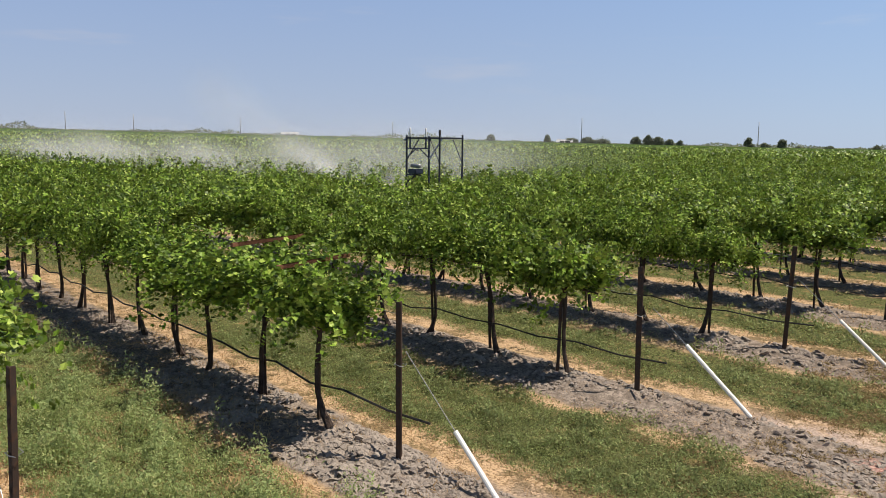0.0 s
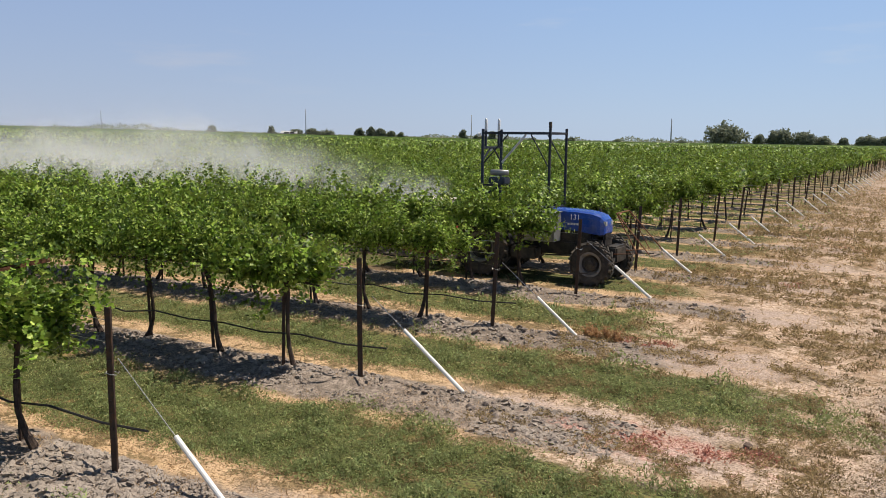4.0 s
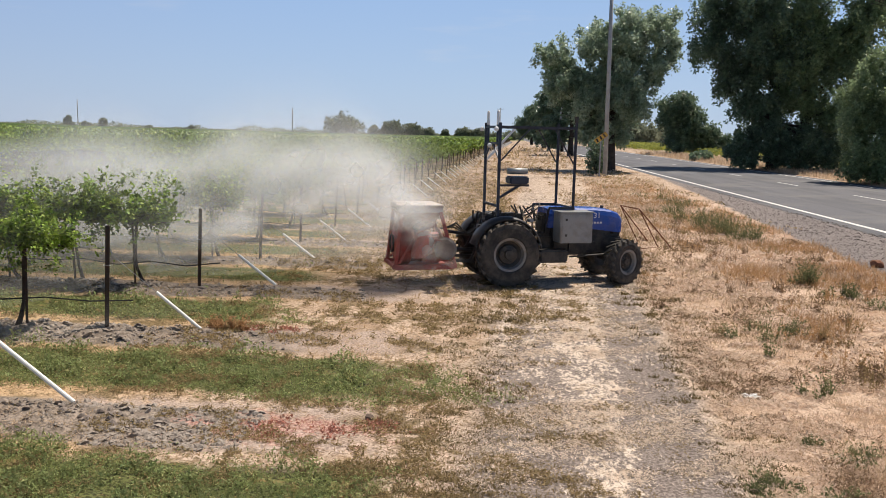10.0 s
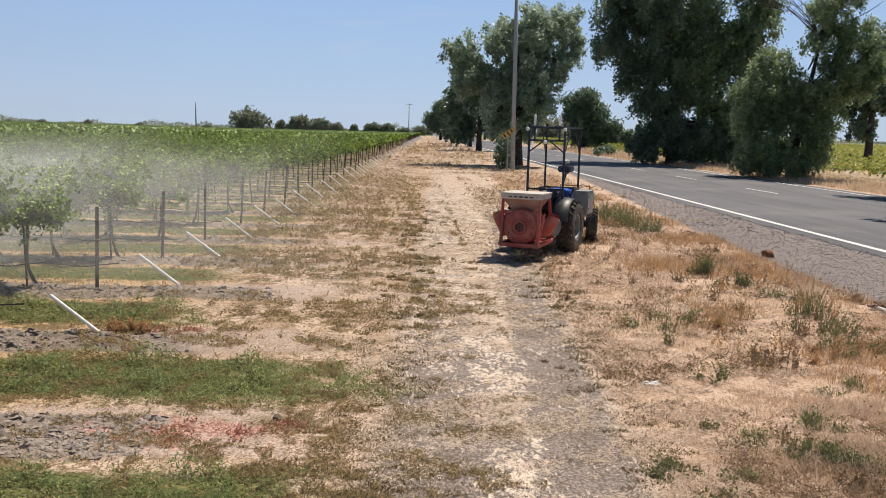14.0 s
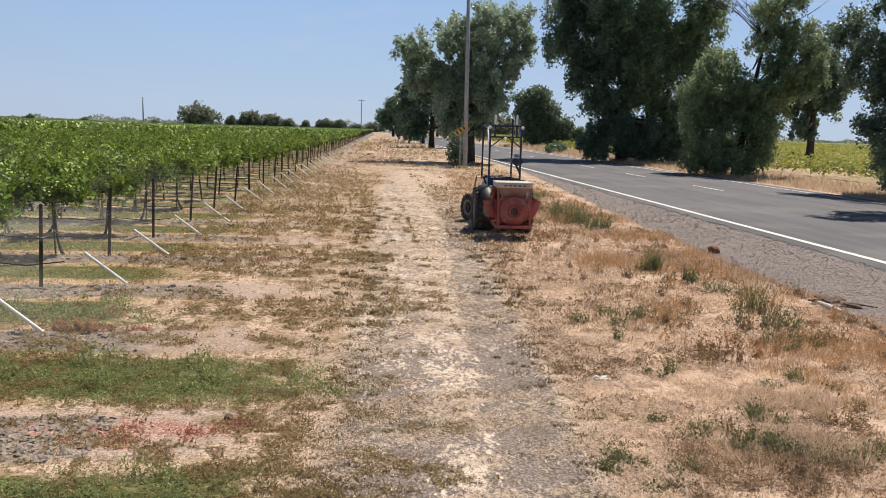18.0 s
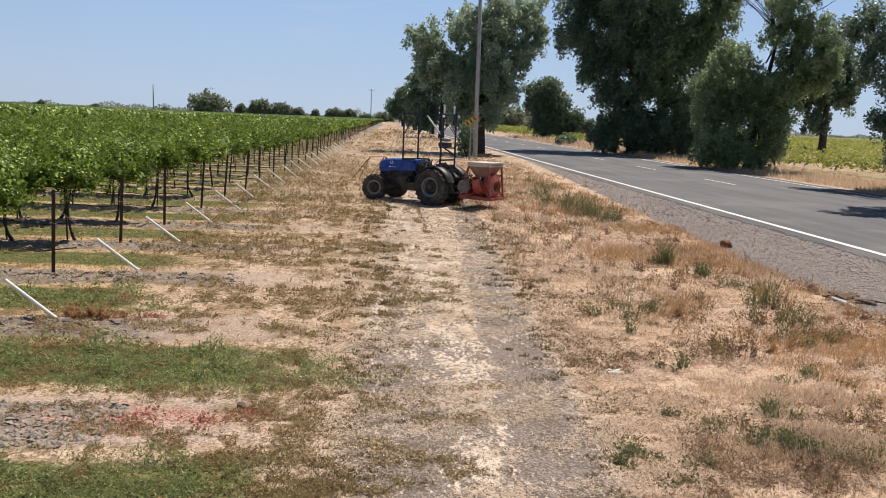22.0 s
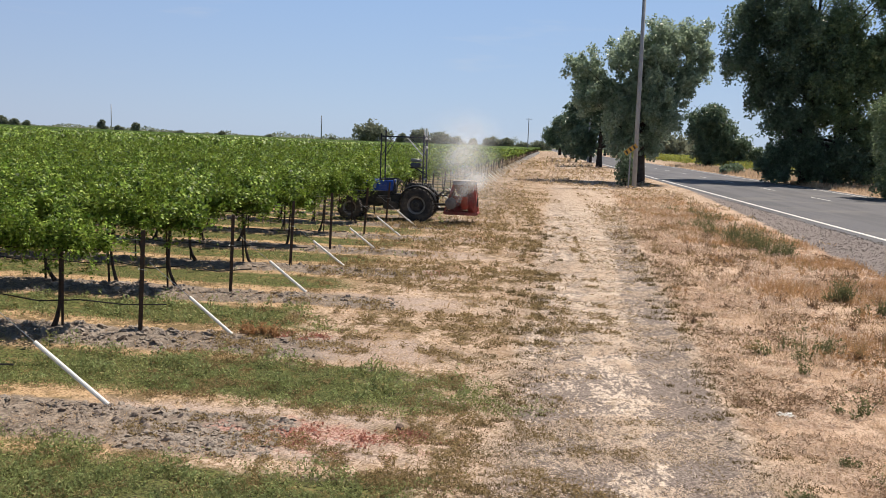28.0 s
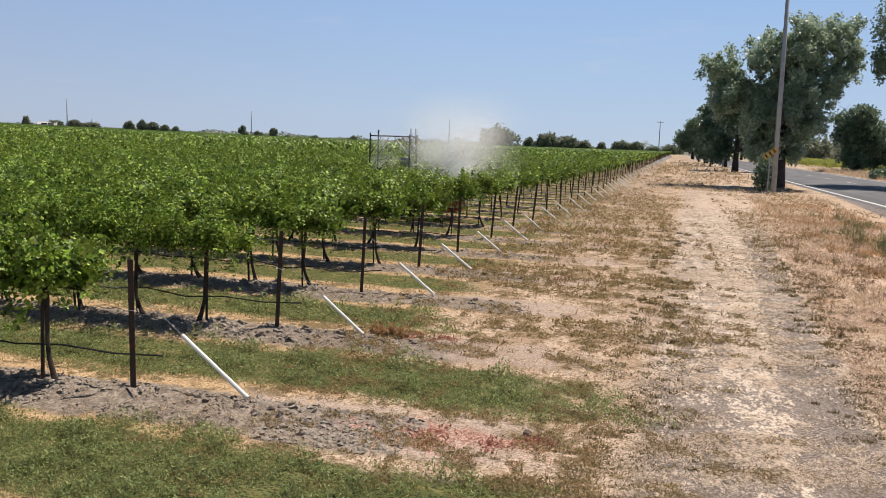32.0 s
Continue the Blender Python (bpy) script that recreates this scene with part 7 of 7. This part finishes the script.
def haze_rows(t0, x, y, z, seed, wind, fall=0.0, hold=0.0):
    """A broad thin veil that gathers low between the rows and drifts off."""
    r = random.Random(seed)
    w = wind * r.uniform(0.8, 1.25)
    rows = []
    for t in np.arange(0, 32.01, 1.0):
        up = min(max((t - t0 + 1.5) / 3.0, 0), 1)
        up = up * up * (3 - 2 * up)
        age = max(t - t0, 0)
        rows.append((float(t), pose(x + w * age, y + 0.05 * age, -4.5 + (z + 4.5) * up - fall * max(t - max(t0 + 4.0, hold), 0.0), 0, 0, 0.4 * age)))
    return rows


def motions():
    times = [i * 0.5 for i in range(65)]
    body = []
    for t in times:
        x, y, a = drive(t)
        body.append((t, pose(x, y, 0.0, 0, 0, a)))
    walk(tractor, body)
    walk(duster, body)
    # wheels roll by the ground they cover; the front pair steers
    for i, w in enumerate(wheels):
        r = R_REAR if i < 2 else R_FRONT
        s = -1 if i % 2 == 0 else 1
        roll, rows = 0.0, []
        for t in times:
            x, y, a = drive(t)
            if t > 0:
                for q in np.linspace(t - 0.4, t, 5):
                    x0, y0, a0 = drive(q - 0.1)
                    x1, y1, a1 = drive(q)
                    roll += (math.hypot(x1 - x0, y1 - y0) - s * HALF * radians(a1 - a0)) / r
            steer = 0.0
            if i > 1:
                x0, y0, a0 = drive(max(t - 0.25, 0))
                x1, y1, a1 = drive(min(t + 0.25, 32))
                ds = max(math.hypot(x1 - x0, y1 - y0), 0.05)
                steer = max(min(math.degrees(math.atan(WB * radians(a1 - a0) / ds)), 42), -42)
            rows.append((t, pose(0 if i < 2 else WB, s * HALF, r) @ pose(0, 0, 0, 0, 0, steer) @ pose(0, 0, 0, 0, math.degrees(roll) % 360, 0)))
        walk(w, rows)
    r = random.Random(8)
    n = 0

    def puff(size, rows, kind=PUFF, flat=1.0):
        ob = new("puff", kind[r.randrange(5)])
        ob.parent = dust
        ob.scale = (size, size, size * flat)
        walk(ob, rows)
    # dust that streams from both outlets while the blower runs
    for i in range(14):
        side = -1 if i % 3 else 1
        step = i % 5
        jx, jy, jz = -1.50 - 0.13 * step + r.uniform(-0.06, 0.06), side * (0.66 + r.uniform(-0.04, 0.1)), 0.78 + 0.20 * step
        size, rows = r.uniform(0.34, 0.46) + 0.05 * step, []
        for q in range(129):
            t = q * 0.25
            x, y, a = drive(t)
            on = 1.0 if t <= 11.0 + 0.05 * i or t >= 26.6 else 0.0
            u = r.uniform(-0.05, 0.05)
            a = radians(a)
            rows.append((t, pose(x + jx * math.cos(a) - jy * math.sin(a) + u, y + jx * math.sin(a) + jy * math.cos(a), (jz if on else -1.2) + u, 0, 0, 8 * math.sin(2.1 * t + i))))
        puff(size, rows)
    # dense plume from the first row
    t = -1.2
    while t < 11.5:
        n += 1
        puff(r.uniform(0.45, 0.85), puff_rows(t, n, 0.35 if t < 5.5 else -0.35, 1.25, (-1.2 if t < 9.5 else -1.45, 0.05), 0.5 if t < 5.5 else 1.3 if t < 10.0 else 2.0))
        t += 0.15 if t < 5.5 else 0.08
        if t < 5.5:
            puff(r.uniform(0.9, 1.5), puff_rows(t - 0.3, 900 + n, 0.9, 1.6, (-1.3, 0.1), 0.25), HAZE)
        else:
            puff(r.uniform(1.1, 2.1), puff_rows(t - 0.2, 900 + n, 0.3, 1.5, (-1.1, 0.02), 0.55 if t < 9.0 else 1.5 if t < 10.4 else 2.3), HAZE)
    for i in range(32):
        t0 = -9 + i * 0.38
        x = drive(max(t0, 0))[0] + min(t0, 0) * 2.85 - 3.6
        puff(r.uniform(2.4, 3.6), haze_rows(t0, x, 15.6 + r.uniform(-1.4, 3.0), r.uniform(1.0, 2.0), 100 + i, -1.0, 0.12), HAZE, 0.7)
    for i in range(48):
        t0 = 3.0 + i * 0.16
        x = drive(t0)[0] - r.uniform(1.6, 8.0)
        puff(r.uniform(2.2, 3.2), haze_rows(t0, x, 15.3 + r.uniform(-2.6, 4.6), r.uniform(0.7, 1.7), 140 + i, -0.85, 0.30), HAZE, 0.6)
    # a faint veil that spreads over the rows as the dust thins out
    for i in range(100):
        t0 = 4.0 + i * 0.08
        x, y = drive(t0)[0] - r.uniform(1.5, 14.0), (12.5 if t0 < 9.0 else 9.0) + 14.0 * r.uniform(0, 1)
        puff(r.uniform(3.0, 4.8), haze_rows(t0, x, y, r.uniform(0.6, 1.5), 300 + i, -0.55, 0.34, 15.2), VEIL, 0.5)
    for i in range(64):
        puff(r.uniform(3.2, 5.6), haze_rows(-6, -17 - i * 0.75, 15 + r.uniform(-1, 10), r.uniform(1.1, 2.4), 200 + i, -0.6, 0.10, 2.0), VEIL, 0.6)
    for i in range(34):
        t0 = i * 0.15
        puff(r.uniform(2.4, 4.0), haze_rows(t0, drive(t0)[0] - r.uniform(2.5, 7.0), 15 + r.uniform(-1, 5), r.uniform(1.1, 2.2), 240 + i, -0.6, 0.30), VEIL, 0.7)
    for i in range(7):
        puff(r.uniform(1.8, 2.6), haze_rows(-6, -23.5 - i * 1.3, 16 + r.uniform(-0.5, 1.5), 2.6 + 0.45 * i, 280 + i, -0.9, 0.1), VEIL)
    # the second row
    t = 26.0
    while t < 31.9:
        n += 1
        puff(r.uniform(0.55, 0.9), puff_rows(t, n, 0.1, 1.3, (-1.5, 0.05), 0.0))
        t += 0.28
        puff(r.uniform(1.3, 2.3), puff_rows(t - 0.3, 900 + n, 0.2, 2.0, (-1.4, 0.1)), HAZE)


dust = thing("dust_cloud", "pale grey sulphur dust drifting over the vines", "dust")
motions()
